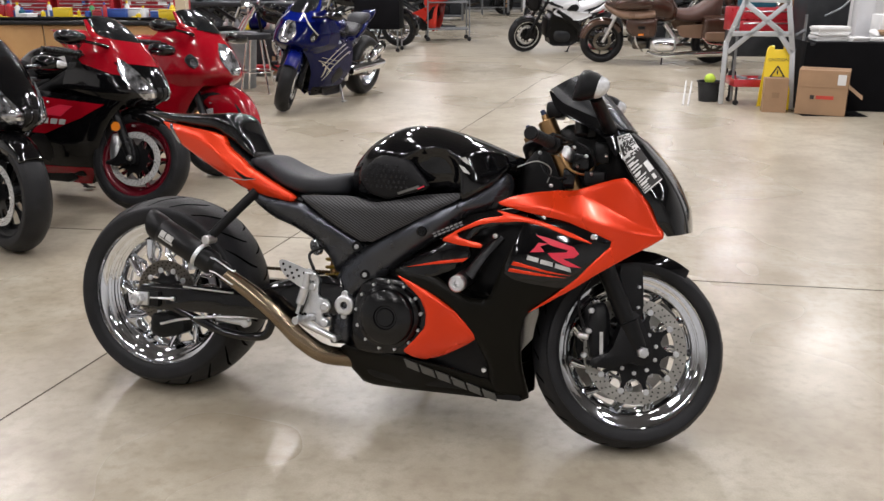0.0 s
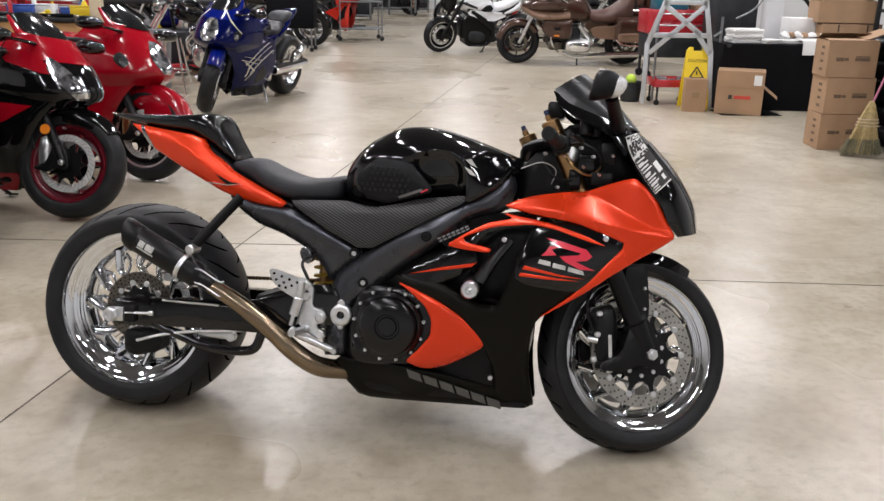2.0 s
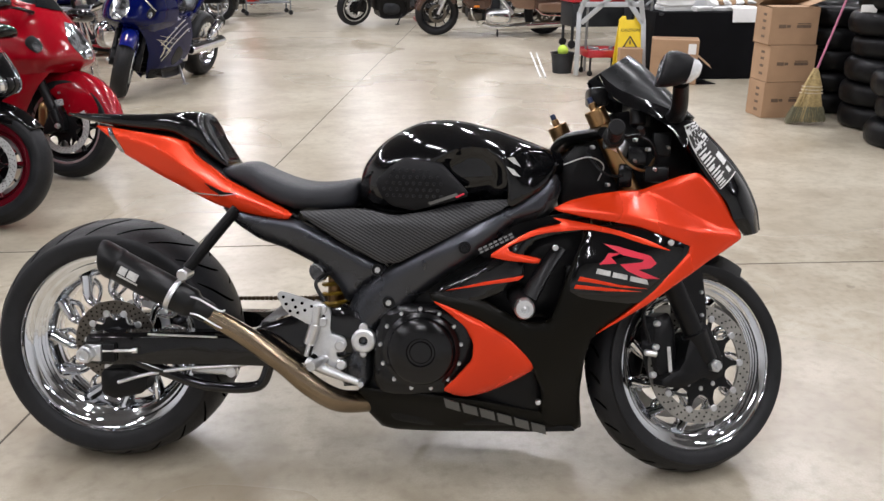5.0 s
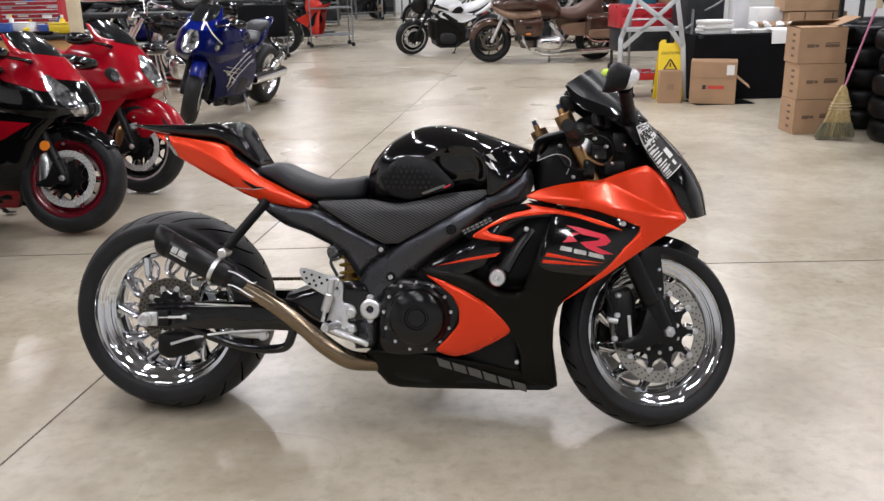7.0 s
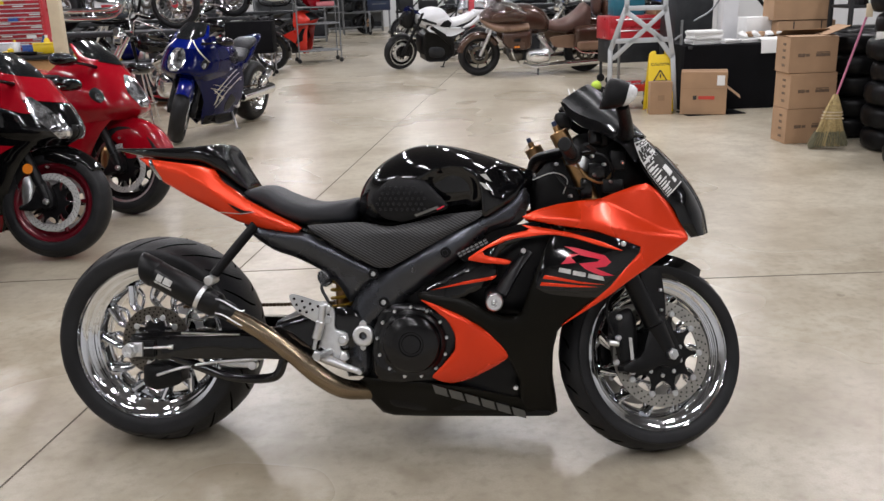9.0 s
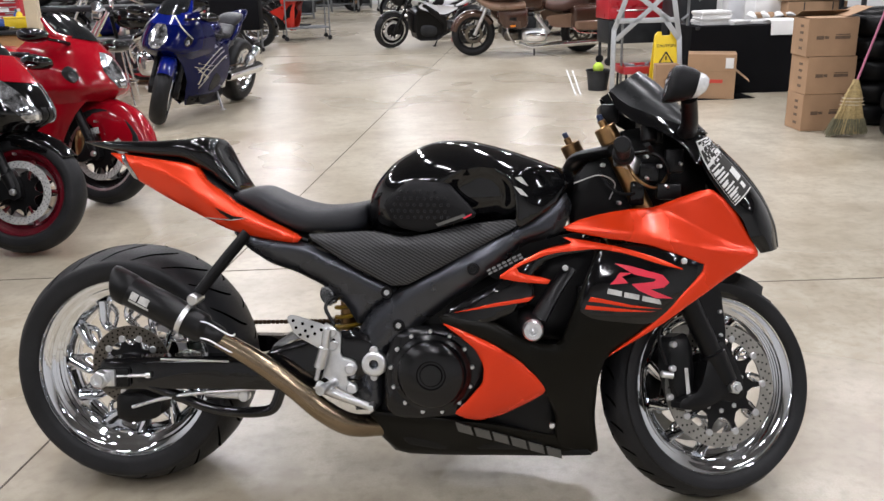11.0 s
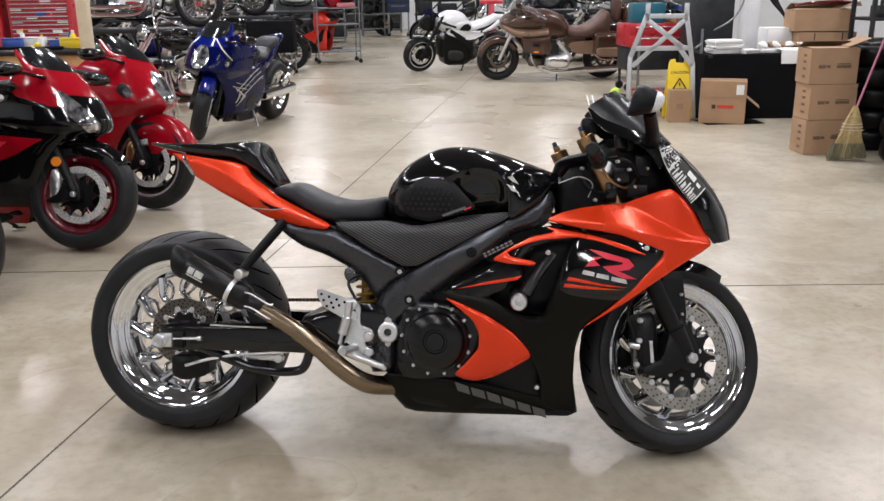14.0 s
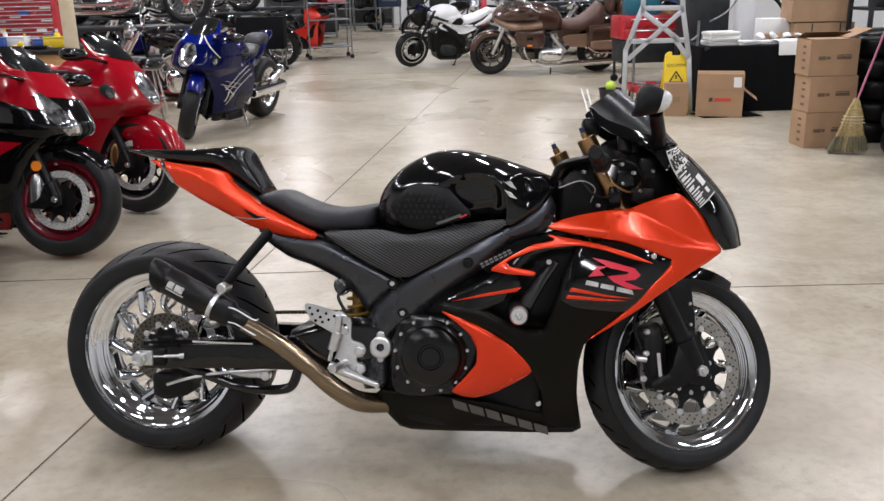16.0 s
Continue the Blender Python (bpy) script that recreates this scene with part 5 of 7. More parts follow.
    # fairing
    up = part("upper_fairing", panel([(.363, .712), (.407, .734), (.462, .749), (.530, .760), (.585, .763), (.642, .785), (.691, .802), (.721, .808), (.754, .783), (.786, .747), (.811, .701), (.842, .651), (.802, .622), (.748, .591), (.669, .538), (.603, .488), (.537, .444), (.470, .400), (.550, .464), (.614, .522), (.639, .554), (.708, .627), (.650, .650), (.569, .678), (.461, .693)],
                                     UPPER, .016, .008, .004, .004, .008), c["upper"], root, c.get("upper_label", ""), smooth=60)
    pair(up)
    blk = part("mid_fairing", panel([(.455, .672), (.569, .682), (.66, .65), (.708, .627), (.614, .520), (.474, .402), (.458, .335), (.457, .231), (.478, .101), (.361, .128), (.359, .235), (.329, .312), (.263, .395), (.193, .434), (.072, .476), (.065, .496), (.192, .490), (.303, .432), (.365, .434), (.396, .526), (.434, .622)],
                                    FAIRING, .016, .014, 0, .008, .014), c["mid"], root, c.get("mid_label", ""), smooth=60)
    pair(blk)
    if custom:
        pair(part("gloss_panel", panel([(.457, .668), (.569, .680), (.66, .65), (.706, .627), (.614, .520), (.575, .487), (.44, .50), (.405, .52), (.436, .622)], FAIRING, .012, .014, .0025, .002, .006), BLACK, root, "gloss black fairing insert"))
    pair(part("fairing_strip", panel([(.065, .496), (.217, .583), (.264, .635), (.339, .672), (.461, .700), (.457, .668), (.339, .640), (.296, .605), (.304, .545), (.255, .512), (.192, .478), (.122, .461)], FAIRING, .016, .014, -.004, .008, .014), c.get("strip", c["mid"]), root, smooth=60))
    pair(part("air_duct", panel([(.28, .43), (.27, .55), (.30, .65), (.45, .68), (.47, .55), (.42, .42)], -.16, .06, .05, 0, .02), SATIN, root))
    lo = part("lower_fairing", panel([(.072, .478), (.122, .463), (.193, .436), (.263, .397), (.321, .340), (.332, .312), (.295, .285), (.226, .243), (.169, .225), (.126, .234), (.104, .247), (.140, .285), (.178, .332), (.180, .377), (.158, .418), (.115, .450)], FAIRING, .016, .012, .004, .006, .014), c["lower"], root, c.get("lower_label", ""), smooth=60)
    pair(lo)
    bel = part("belly_pan", panel([(-.055, .095), (.126, .10), (.277, .10), (.478, .099), (.455, .20), (.40, .175), (.361, .17), (.184, .212), (.082, .225), (-.021, .224), (-.125, .232), (-.10, .157)], FAIRING, .016, .014, -.002, .008, .016), c["belly"], root, c.get("belly_label", ""), smooth=60)
    pair(bel)
    part("belly_floor", panel([(-.05, .105), (.46, .105), (.44, .135), (-.06, .14)], -.085, .17, .05, 0, .005), SATIN, root)
    part("radiator", block(.43, 0, .42, .05, .34, .30, .01), SATIN, root)
    if c.get("stripe"):
        st = part("stripe", panel([(.364, .694), (.448, .681), (.515, .669), (.595, .645), (.657, .618), (.595, .632), (.515, .657), (.448, .667), (.339, .654), (.257, .620), (.265, .606), (.340, .593), (.333, .581), (.258, .586), (.210, .595), (.264, .631), (.325, .664), (.394, .679)], FAIRING, .012, .012, .006, .002, .006, 1), c["stripe"], root)
        pair(st)
        for o in ([(.428, .543), (.434, .554), (.464, .549), (.53, .536), (.60, .527), (.53, .530), (.46, .540)], [(.420, .524), (.424, .534), (.50, .528), (.585, .520), (.50, .520)], [(.107, .505), (.204, .532), (.300, .551), (.287, .539), (.205, .524)]):
            part("stripe", panel(o, FAIRING, .012, .012, .004, .001, .004, 0), c["stripe"], root)
    if c.get("logo"):
        part("emblem", join(panel([(.488, .634), (.525, .628), (.600, .608), (.616, .590), (.602, .578), (.572, .574), (.625, .552), (.585, .553), (.545, .571), (.528, .586), (.580, .592), (.585, .598), (.535, .608)], FAIRING, .003, .02, .004, 0, soft=0),
                            panel([(.478, .584), (.52, .588), (.506, .603), (.530, .612), (.500, .612), (.490, .596)], FAIRING, .003, .02, .004, 0, soft=0)), LOGORED, blk, "plain red angular emblem")
        bars(blk, [[(.474, .575), (.506, .569), (.505, .557), (.471, .563)], [(.512, .567), (.546, .561), (.546, .549), (.510, .555)], [(.554, .559), (.594, .550), (.598, .538), (.552, .547)]], PALEINK, FAIRING, .0065)
        for k in range(6):
            x, z = .107 + .046 * k, .222 - .0165 * k
            part("marking", panel([(x, z), (x + .038, z - .014), (x + .038 + .006, z - .044), (x + .006, z - .030)], FAIRING, .006, .012, .0065, 0, soft=0), GREYINK, bel)
        for k in range(7):
            for q in (0, 1):
                x, z = .186 + .0122 * k + .004 * q, .6130 + .0060 * k - .0070 * q
                bars(root, [[(x, z), (x + .0085, z + .0042), (x + .0105, z - .0002), (x + .0022, z - .0046)]], PLATEINK, lambda a, b: SPAR(a, b) - .002, .006)
        part("filler_panel", panel([(.17, .60), (.20, .646), (.309, .682), (.42, .70), (.42, .655), (.295, .635), (.25, .60), (.21, .575)], -.15, .012, .05, roll=0), SATIN, root)
    for x, z in ((.650, .640), (.374, .620), (.35, .21)):
        y = float(FAIRING(np.array([x]), np.array([z]))[0])
        part("fairing_screw", rod((x, y + .004, z), (x, y - .009, z), .0075, n=12, bevel=.002), ALU, root)
    # crash slider
    if custom:
        part("crash_slider", join(rod((.285, -.15, .490), (.296, -.335, .488), .025, bevel=.004)), SATIN, root)
        part("slider_puck", moved(lathe([(.006, -.008), (.010, -.008), (.011, -.016), (.020, -.016), (.024, -.010), (.024, .014), (.0, .014), (.0, -.012)], 32), Matrix.Translation((.297, -.345, .488))), ALU, root, "machined aluminium crash slider puck")
        part("slider_arm", tube([(.385, -.22, .615), (.345, -.25, .56), (.31, -.27, .50)], [.022, .024, .028], 10, 5, .6), SATIN, root)
    # nose, headlight, screen
    SIDE = [(.678, .933), (.704, .858), (.754, .783), (.795, .736), (.818, .688), (.846, .652)]
    MID = [(.727, .944), (.764, .916), (.822, .858), (.870, .795), (.903, .729), (.914, .664)]
    W = (.165, .180, .188, .190, .185, .17)
    nose = part("nose", arc_shell(SIDE, MID, W, 30, 40, power=c.get("blunt", .75)), c["nose"], root, smooth=60)
    part("headlight", arc_shell(SIDE[1:], MID[1:], W[1:], 30, 24, lo=-.46, hi=.46, lift=.003, power=.75), COVER, nose, "clear headlight cover")
    if custom:
        s, md = curve_nd(np.array(SIDE[:4]), 20)[4:49], curve_nd(np.array(MID[:4]), 20)[4:49]
        sheet = part("document", arc_shell(s[::4], md[::4], W[:4], 33, 14, lo=-.98, hi=-.62, lift=.005, thick=.0012, power=.75), PAPER, nose, "black and white printed inspection sheet taped to the nose")

        def printed(lo_, hi_, a, b, mat, lift):
            i0, i1 = int(a * 44), max(int(b * 44), int(a * 44) + 1)
            part("print_bar", arc_shell(s[i0:i1 + 1], md[i0:i1 + 1], list(np.interp(np.linspace(i0 / 44, i1 / 44, 3), [0, .33, .66, 1], W[:4])), max(2, i1 - i0), 6, lo=lo_, hi=hi_, lift=lift, thick=.001, power=.75), mat, nose)

        printed(-.978, -.625, .44, .985, INK, .006)
        rng_ = random.Random(5)
        for a in np.arange(.03, .43, .036):
            x0 = -.965
            while x0 < -.66:
                ln = rng_.uniform(.03, .10)
                if rng_.random() < .78:
                    printed(x0, min(-.64, x0 + ln), a, a + rng_.choice((.017, .034)), INK, .006)
                x0 += ln + .018
        for a in np.arange(.46, .96, .040):
            x0 = -.965
            printed(x0, x0 + rng_.uniform(.06, .17), a, a + .017, PAPER, .0072)
        printed(-.76, -.655, .62, .78, PAPER, .0072)
        printed(-.76, -.70, .84, .93, PAPER, .0072)
    part("windscreen", arc_shell([(.483, 1.049), (.532, 1.002), (.603, .975), (.690, .945)], [(.568, 1.106), (.613, 1.074), (.667, 1.020), (.735, .942)], (.125, .145, .155, .16), 24, 36, thick=.004, power=.7), DULLSCREEN, root, "dark smoked windscreen", smooth=60)
    cw = sheet_through([(.48, 1.046, -.128), (.672, .954, -.16), (.505, .999, -.15), (.597, .952, -.175), (.676, .885, -.185), (.65, .92, -.18)])
    pair(part("screen_cowl", panel([(.476, 1.052), (.50, .999), (.541, .968), (.597, .948), (.653, .915), (.690, .86), (.70, .90), (.685, .95), (.60, .98), (.53, 1.008)], cw, .010, .014, 0, .003), c.get("screen_cowl", BLACK), root))
    part("dash_bracket", block(.49, -.02, .995, .05, .10, .05, .01), SATIN, root)
    for sgn in (-1, 1):
        hull = [(.586, 1.005, 1.075, .324, .370), (.591, 1.001, 1.081, .318, .384), (.606, 1.000, 1.081, .316, .396), (.630, 1.004, 1.073, .320, .400), (.644, 1.009, 1.065, .326, .396)]
        lens = [(.643, 1.007, 1.065, .324, .401), (.656, 1.011, 1.060, .330, .396), (.667, 1.021, 1.051, .342, .386), (.671, 1.033, 1.040, .360, .37)]

        def shell(rows):
            return loft([[(x + .30 * (z1 - z0) / 2 * math.sin(a), sgn * ((y0 + y1) / 2 + (y1 - y0) / 2 * math.copysign(abs(math.cos(a)) ** .75, math.cos(a))), (z0 + z1) / 2 + (z1 - z0) / 2 * math.copysign(abs(math.sin(a)) ** .75, math.sin(a))) for a in np.linspace(0, 2 * math.pi, 28, endpoint=False)] for x, z0, z1, y0, y1 in rows])

        mir = part("mirror", shell(hull), MIRRORBLACK, root, "black mirror with a clear indicator", smooth=50)
        part("mirror_glass", shell([(.5835, 1.008, 1.070, .326, .366), (.5845, 1.006, 1.074, .324, .370)]), CHROME, mir, "silvered mirror glass")
        part("indicator", shell(lens), CLEARLENS, mir, "clear indicator lens")
        part("mirror_stem", tube([(.662, sgn * .175, .942), (.655, sgn * .25, .965), (.636, sgn * .335, 1.010)], [.024, .019, .018], 12, 5, .7), MIRRORBLACK, mir)
    if c.get("side_marker"):
        for sgn in (-1, 1):
            part("reflector", moved(rod((axle.x - .10, sgn * .14, axle.z + .20), (axle.x - .10, sgn * .15, axle.z + .20), .026, n=18, bevel=.003), ST), AMBER, root, "round amber reflector")
    # side stand
    part("side_stand", join(rod((-.03, .12, .20), (.10, .245, .058), .011), block(.10, .25, .062, .07, .04, .010, .003)), SATIN, root)
    return root


MAIN_BIKE = pose(-.147, 2.525, 0, -13, 0, -12.2)
sport_bike(MAIN_BIKE, "orange and black sport motorcycle with chrome wheels on its side stand", dict(
    can=CANBLACK, front_x=.758, front_z=.286, front_r=.294, rear_r=.327, rear_z=.322, rim=RIMCHROME, spokes_f=11, spokes_r=12, tank=BLACK, tail=ORANGE, cowl=BLACK, upper=ORANGE, mid=BROWNBLACK, lower=ORANGE, belly=BROWNBLACK, strip=BLACK, nose=BLACK, fender=BLACK, stripe=ORANGE, logo=True,
    tail_label="pearl orange tail panel", upper_label="pearl orange upper fairing", mid_label="olive black lower fairing", lower_label="pearl orange lower panel", belly_label="olive black belly pan", cowl_label="gloss black seat cowl"), rear=-.79, steer=23.0, custom=True)


# ---- the other motorcycles ----
def stand_at(contact, heading, lean=-10.0, reach=.775):
    """The pose of a bike whose front wheel touches the floor at contact, heading so many degrees from the x axis."""
    a = radians(heading)
    return pose(contact[0] - reach * math.cos(a), contact[1] - reach * math.sin(a), 0, lean, 0, heading)


BARE = dict(fork=ALU, side=SATIN, frame=SATIN, pipe=STEEL)
sport_bike(stand_at((-1.90, 4.86), -22, -10), "black and red sport motorcycle with dark red wheels", dict(
    BARE, hood="sharp", rim=DEEPRED, spokes_f=5, spokes_r=5, tank=BLACK, tail=BLACK, cowl=REDPAINT, mid=BLACK, belly=REDPAINT, nose=BLACK, brow=REDPAINT, patch=REDPAINT, screen_cowl=REDPAINT, fender=BLACK, caliper=ALU, tag=True, side_marker=True), rear=-.66, steer=16)
sport_bike(stand_at((-1.72, 5.78), -25, -10), "candy red sport motorcycle with a large red mudguard", dict(
    BARE, hood="round", rim=SATIN, lip_ring=True, spokes_f=6, spokes_r=6, tank=REDPAINT, tail=REDPAINT, cowl=REDPAINT, mid=REDPAINT, belly=REDPAINT, nose=REDPAINT, screen_cowl=REDPAINT, fender=REDPAINT, caliper=GOLD), rear=-.70, steer=6)
sport_bike(stand_at((-2.25, 4.05), -25, -10), "black sport motorcycle parked at the end of the row", dict(
    BARE, hood="sharp", rim=SATIN, spokes_f=7, spokes_r=7, tank=BLACK, tail=BLACK, cowl=BLACK, mid=BLACK, belly=BLACK, nose=BLACK, fender=BLACK, fork=SATIN, mirror_lens=True), rear=-.66, steer=-10)
sport_bike(stand_at((-1.86, 8.55), -110, -6), "deep blue sport motorcycle with silver decals on its side stand", dict(
    BARE, hood="round", rim=CHROME, spokes_f=6, spokes_r=6, tank=BLUE, tail=BLUE, cowl=VINYL, mid=BLUE, belly=SATIN, nose=BLUE, fender=LITBLUE, can=CHROME, twin=True, long_can=True, stripe=SILVER, screen_cowl=LITBLUE, crown=LITBLUE, guard_from=42, side=BLUE, pipe=CHROME, frame=ALU, low_tail=True), rear=-.72, steer=26)
sport_bike(stand_at((.67, 15.15), -163, -10), "white and black sport motorcycle stripped of its front fairing", dict(
    BARE, naked=True, rim=SATIN, lip_ring=True, spokes_f=6, spokes_r=6, tank=WHITE, tail=WHITE, cowl=WHITE, fork=SATIN, side=WHITE, frame=SATIN), rear=-.66, steer=5)


def simple_wheel(root, name, x, R, half, lip, rim_mat, n, y0=0.0):
    e = lip - .03
    rim = part(name, moved(lathe([(lip, -half), (lip - .01, -half * .5), (lip - .01, half * .5), (lip, half), (lip - .012, half - .006), (e, half * .3), (e, -half * .3), (lip - .012, -half + .006)], 48), Matrix.Translation((x, y0, R))), rim_mat, root)
    part("tyre", moved(lathe([(lip - .004, -half), (lip + .02, -half - .012), (R - .025, -half - .008), (R - .006, -half * .6), (R, 0), (R - .006, half * .6), (R - .025, half + .008), (lip + .02, half + .012), (lip - .004, half), (lip - .015, 0)], 48), Matrix.Translation((x, y0, R))), RUBBER, rim, smooth=60)
    part("hub", moved(lathe([(.01, -half), (.05, -half), (.06, -half * .5), (.06, half * .5), (.05, half), (.01, half)], 24), Matrix.Translation((x, y0, R))), rim_mat, rim)
    first = None
    for k in range(n):
        m = Matrix.Translation((x, y0, R)) @ Matrix.Rotation(2 * math.pi * k / n, 4, "Y")
        if first is None:
            first = part("spoke", rod((.05, -.01, 0), (e + .004, 0, .02), .009 if n < 14 else .003, n=6), rim_mat, rim)
            first.matrix_basis = m
        else:
            share(first, m, rim)
    part("brake_disc", moved(lathe([(.09, half - .003), (.135, half - .003), (.135, half + .003), (.09, half + .003)], 36), Matrix.Translation((x, y0, R))), STEEL, rim)
    return rim


def touring_bike(m):
    """A large full-dress tourer."""
    r = thing("touring_motorcycle", m, "brown full-dress touring motorcycle with tan panels and trunk", "motorcycle", "motorcycles in the shop")
    simple_wheel(r, "front_wheel", .84, .325, .05, .235, SATIN, 8)
    simple_wheel(r, "rear_wheel", -.80, .32, .06, .22, SATIN, 8)
    for s in (-1, 1):
        part("fork_leg", rod((.60, s * .10, .86), (.84, s * .10, .325), .026), ALU, r)
        part("crash_bar", tube([(.30, s * .15, .62), (.40, s * .33, .52), (.38, s * .36, .36), (.26, s * .22, .22)], .014, 10), CHROME, r)
        eng = part("engine", body([(-.20, .26, .40, .05), (-.14, .23, .43, .09), (.10, .23, .43, .09), (.17, .27, .40, .05)], 2.6, 14, 22), ALU, r, "polished flat engine bank")
        eng.matrix_basis = Matrix.Translation((0, s * .27, 0))
        part("engine_cover", moved(body([(-.16, .28, .37, .02), (-.10, .26, .39, .03), (.06, .26, .39, .03), (.12, .29, .37, .02)], 2.6, 10, 20), Matrix.Translation((0, s * .35, 0))), CHROME, r)
        part("carburettor", moved(body([(.22, .28, .38, .03), (.28, .26, .40, .06), (.38, .26, .40, .06), (.42, .28, .38, .03)], 2.6, 10, 18), Matrix.Translation((0, s * .24, 0))), STEEL, r)
        part("frame_tube", rod((-.02, s * .24, .62), (-.24, s * .25, .36), .028, .034), ALU, r, "pale frame tube")
        part("exhaust_pipe", tube([(.20, s * .25, .22), (0, s * .28, .17), (-.45, s * .30, .20), (-1.15, s * .32, .24)], [.03, .035, .05, .05], 14), CHROME, r, "long chrome silencer")
        part("side_panel", moved(panel([(-.66, .42), (-.26, .44), (-.18, .60), (-.66, .63)], -.01, .03, .04), Matrix.Translation((0, s * .23, 0))), TAN, r, "tan side panel")
        bag = part("saddlebag", moved(body([(-1.22, .44, .72, .08), (-1.18, .40, .76, .11), (-.62, .40, .76, .11), (-.56, .44, .70, .08)], 4, 14, 28), Matrix.Translation((0, s * .29, 0))), BROWN, r, "brown saddlebag")
        part("bag_lower", moved(body([(-1.20, .42, .55, .085), (-1.16, .40, .57, .118), (-.64, .40, .57, .118), (-.58, .43, .54, .085)], 4, 14, 28), Matrix.Translation((0, s * .292, 0))), TAN, bag, "tan lower half")
        part("bag_rail", tube([(-.55, s * .40, .46), (-.70, s * .43, .38), (-1.20, s * .43, .38), (-1.28, s * .38, .46)], .010, 8), CHROME, bag)
        low = part("fairing_lower", moved(body([(.10, .47, .72, .05), (.16, .44, .73, .09), (.42, .45, .73, .10), (.53, .54, .73, .06)], 3, 16, 24), Matrix.Translation((0, s * .29, 0))), BROWN, r, smooth=60)
        part("reflector", block(.33, s * .392, .50, .08, .012, .028, .004), AMBER, low)
        part("vent", block(.33, s * .390, .60, .10, .012, .045, .004), SATIN, low)
        part("mirror", moved(body([(.44, 1.02, 1.10, .05), (.50, 1.01, 1.11, .06), (.53, 1.03, 1.09, .04)], 2.5, 8, 18), Matrix.Translation((0, s * .42, 0))), BROWN, r)
        part("handlebar", tube([(.48, s * .06, 1.02), (.40, s * .26, 1.06), (.20, s * .40, .98)], .013, 10), CHROME, r)
    part("front_mudguard", loft([[(.84 + (.345 - d) * math.cos(a), y, .325 + (.345 - d) * math.sin(a)) for y, d in ((-.075, .08), (-.08, .03), (-.05, .004), (0, 0), (.05, .004), (.08, .03), (.075, .08), (.06, .085), (0, .01), (-.06, .085))] for a in np.linspace(radians(10), radians(150), 14)]), BROWN, r, smooth=50)
    part("fairing", body([(.20, .82, 1.02, .34), (.36, .79, 1.08, .40), (.58, .79, 1.06, .385), (.72, .81, .99, .30), (.82, .85, .91, .10)], 2.5, 28, 40), BROWN, r, "brown touring fairing", smooth=60)
    part("fairing_band", body([(.14, .70, .83, .35), (.38, .685, .845, .412), (.60, .69, .855, .39), (.74, .75, .87, .28), (.83, .82, .87, .08)], 2.6, 24, 40), TAN, r, "tan lower band of the fairing", smooth=60)
    part("headlight", block(.79, 0, .84, .03, .20, .12, .02), LENS, r)
    part("windscreen", arc_shell([(.40, 1.32), (.52, 1.15), (.62, 1.03)], [(.50, 1.36), (.62, 1.18), (.70, 1.04)], (.26, .30, .32), 16, 20, thick=.004), GLASS, r, "clear windscreen")
    part("shelter", body([(-.21, .64, .86, .12), (-.12, .62, .96, .19), (.08, .62, 1.05, .235), (.26, .64, 1.06, .25), (.36, .70, 1.02, .22)], 2.5, 24, 30), BROWN, r, "brown false tank", smooth=60)
    part("engine_block", block(.16, 0, .42, .46, .36, .36, .04), DARKSTEEL, r)
    part("seat", body([(-.84, .70, 1.0, .14), (-.74, .66, 1.04, .19), (-.63, .64, .93, .19), (-.46, .62, .82, .19), (-.28, .64, .80, .17), (-.15, .68, .83, .10)], 2.8, 30, 30), BROWNSEAT, r, "brown vinyl two-step seat", smooth=60)
    part("backrest", body([(-1.0, .88, 1.26, .10), (-.97, .86, 1.30, .16), (-.92, .86, 1.29, .16), (-.89, .90, 1.22, .10)], 3, 10, 26), BROWNSEAT, r, smooth=60)
    part("trunk", body([(-1.42, .80, 1.05, .20), (-1.38, .76, 1.10, .27), (-1.08, .76, 1.10, .27), (-1.02, .80, 1.06, .20)], 4, 16, 30), BROWN, r, "brown trunk", smooth=60)
    part("rack", join(*[tube([(-1.40, y, 1.09), (-1.34, y, 1.14), (-1.10, y, 1.14), (-1.06, y, 1.09)], .006, 8) for y in (-.18, -.06, .06, .18)]), CHROME, r)
    part("side_stand", join(rod((-.05, .15, .24), (-.02, .30, .03), .012), block(-.01, .31, .025, .06, .04, .012, .003)), SATIN, r)
    return r


touring_bike(stand_at((1.78, 13.56), 180, -8, .84))


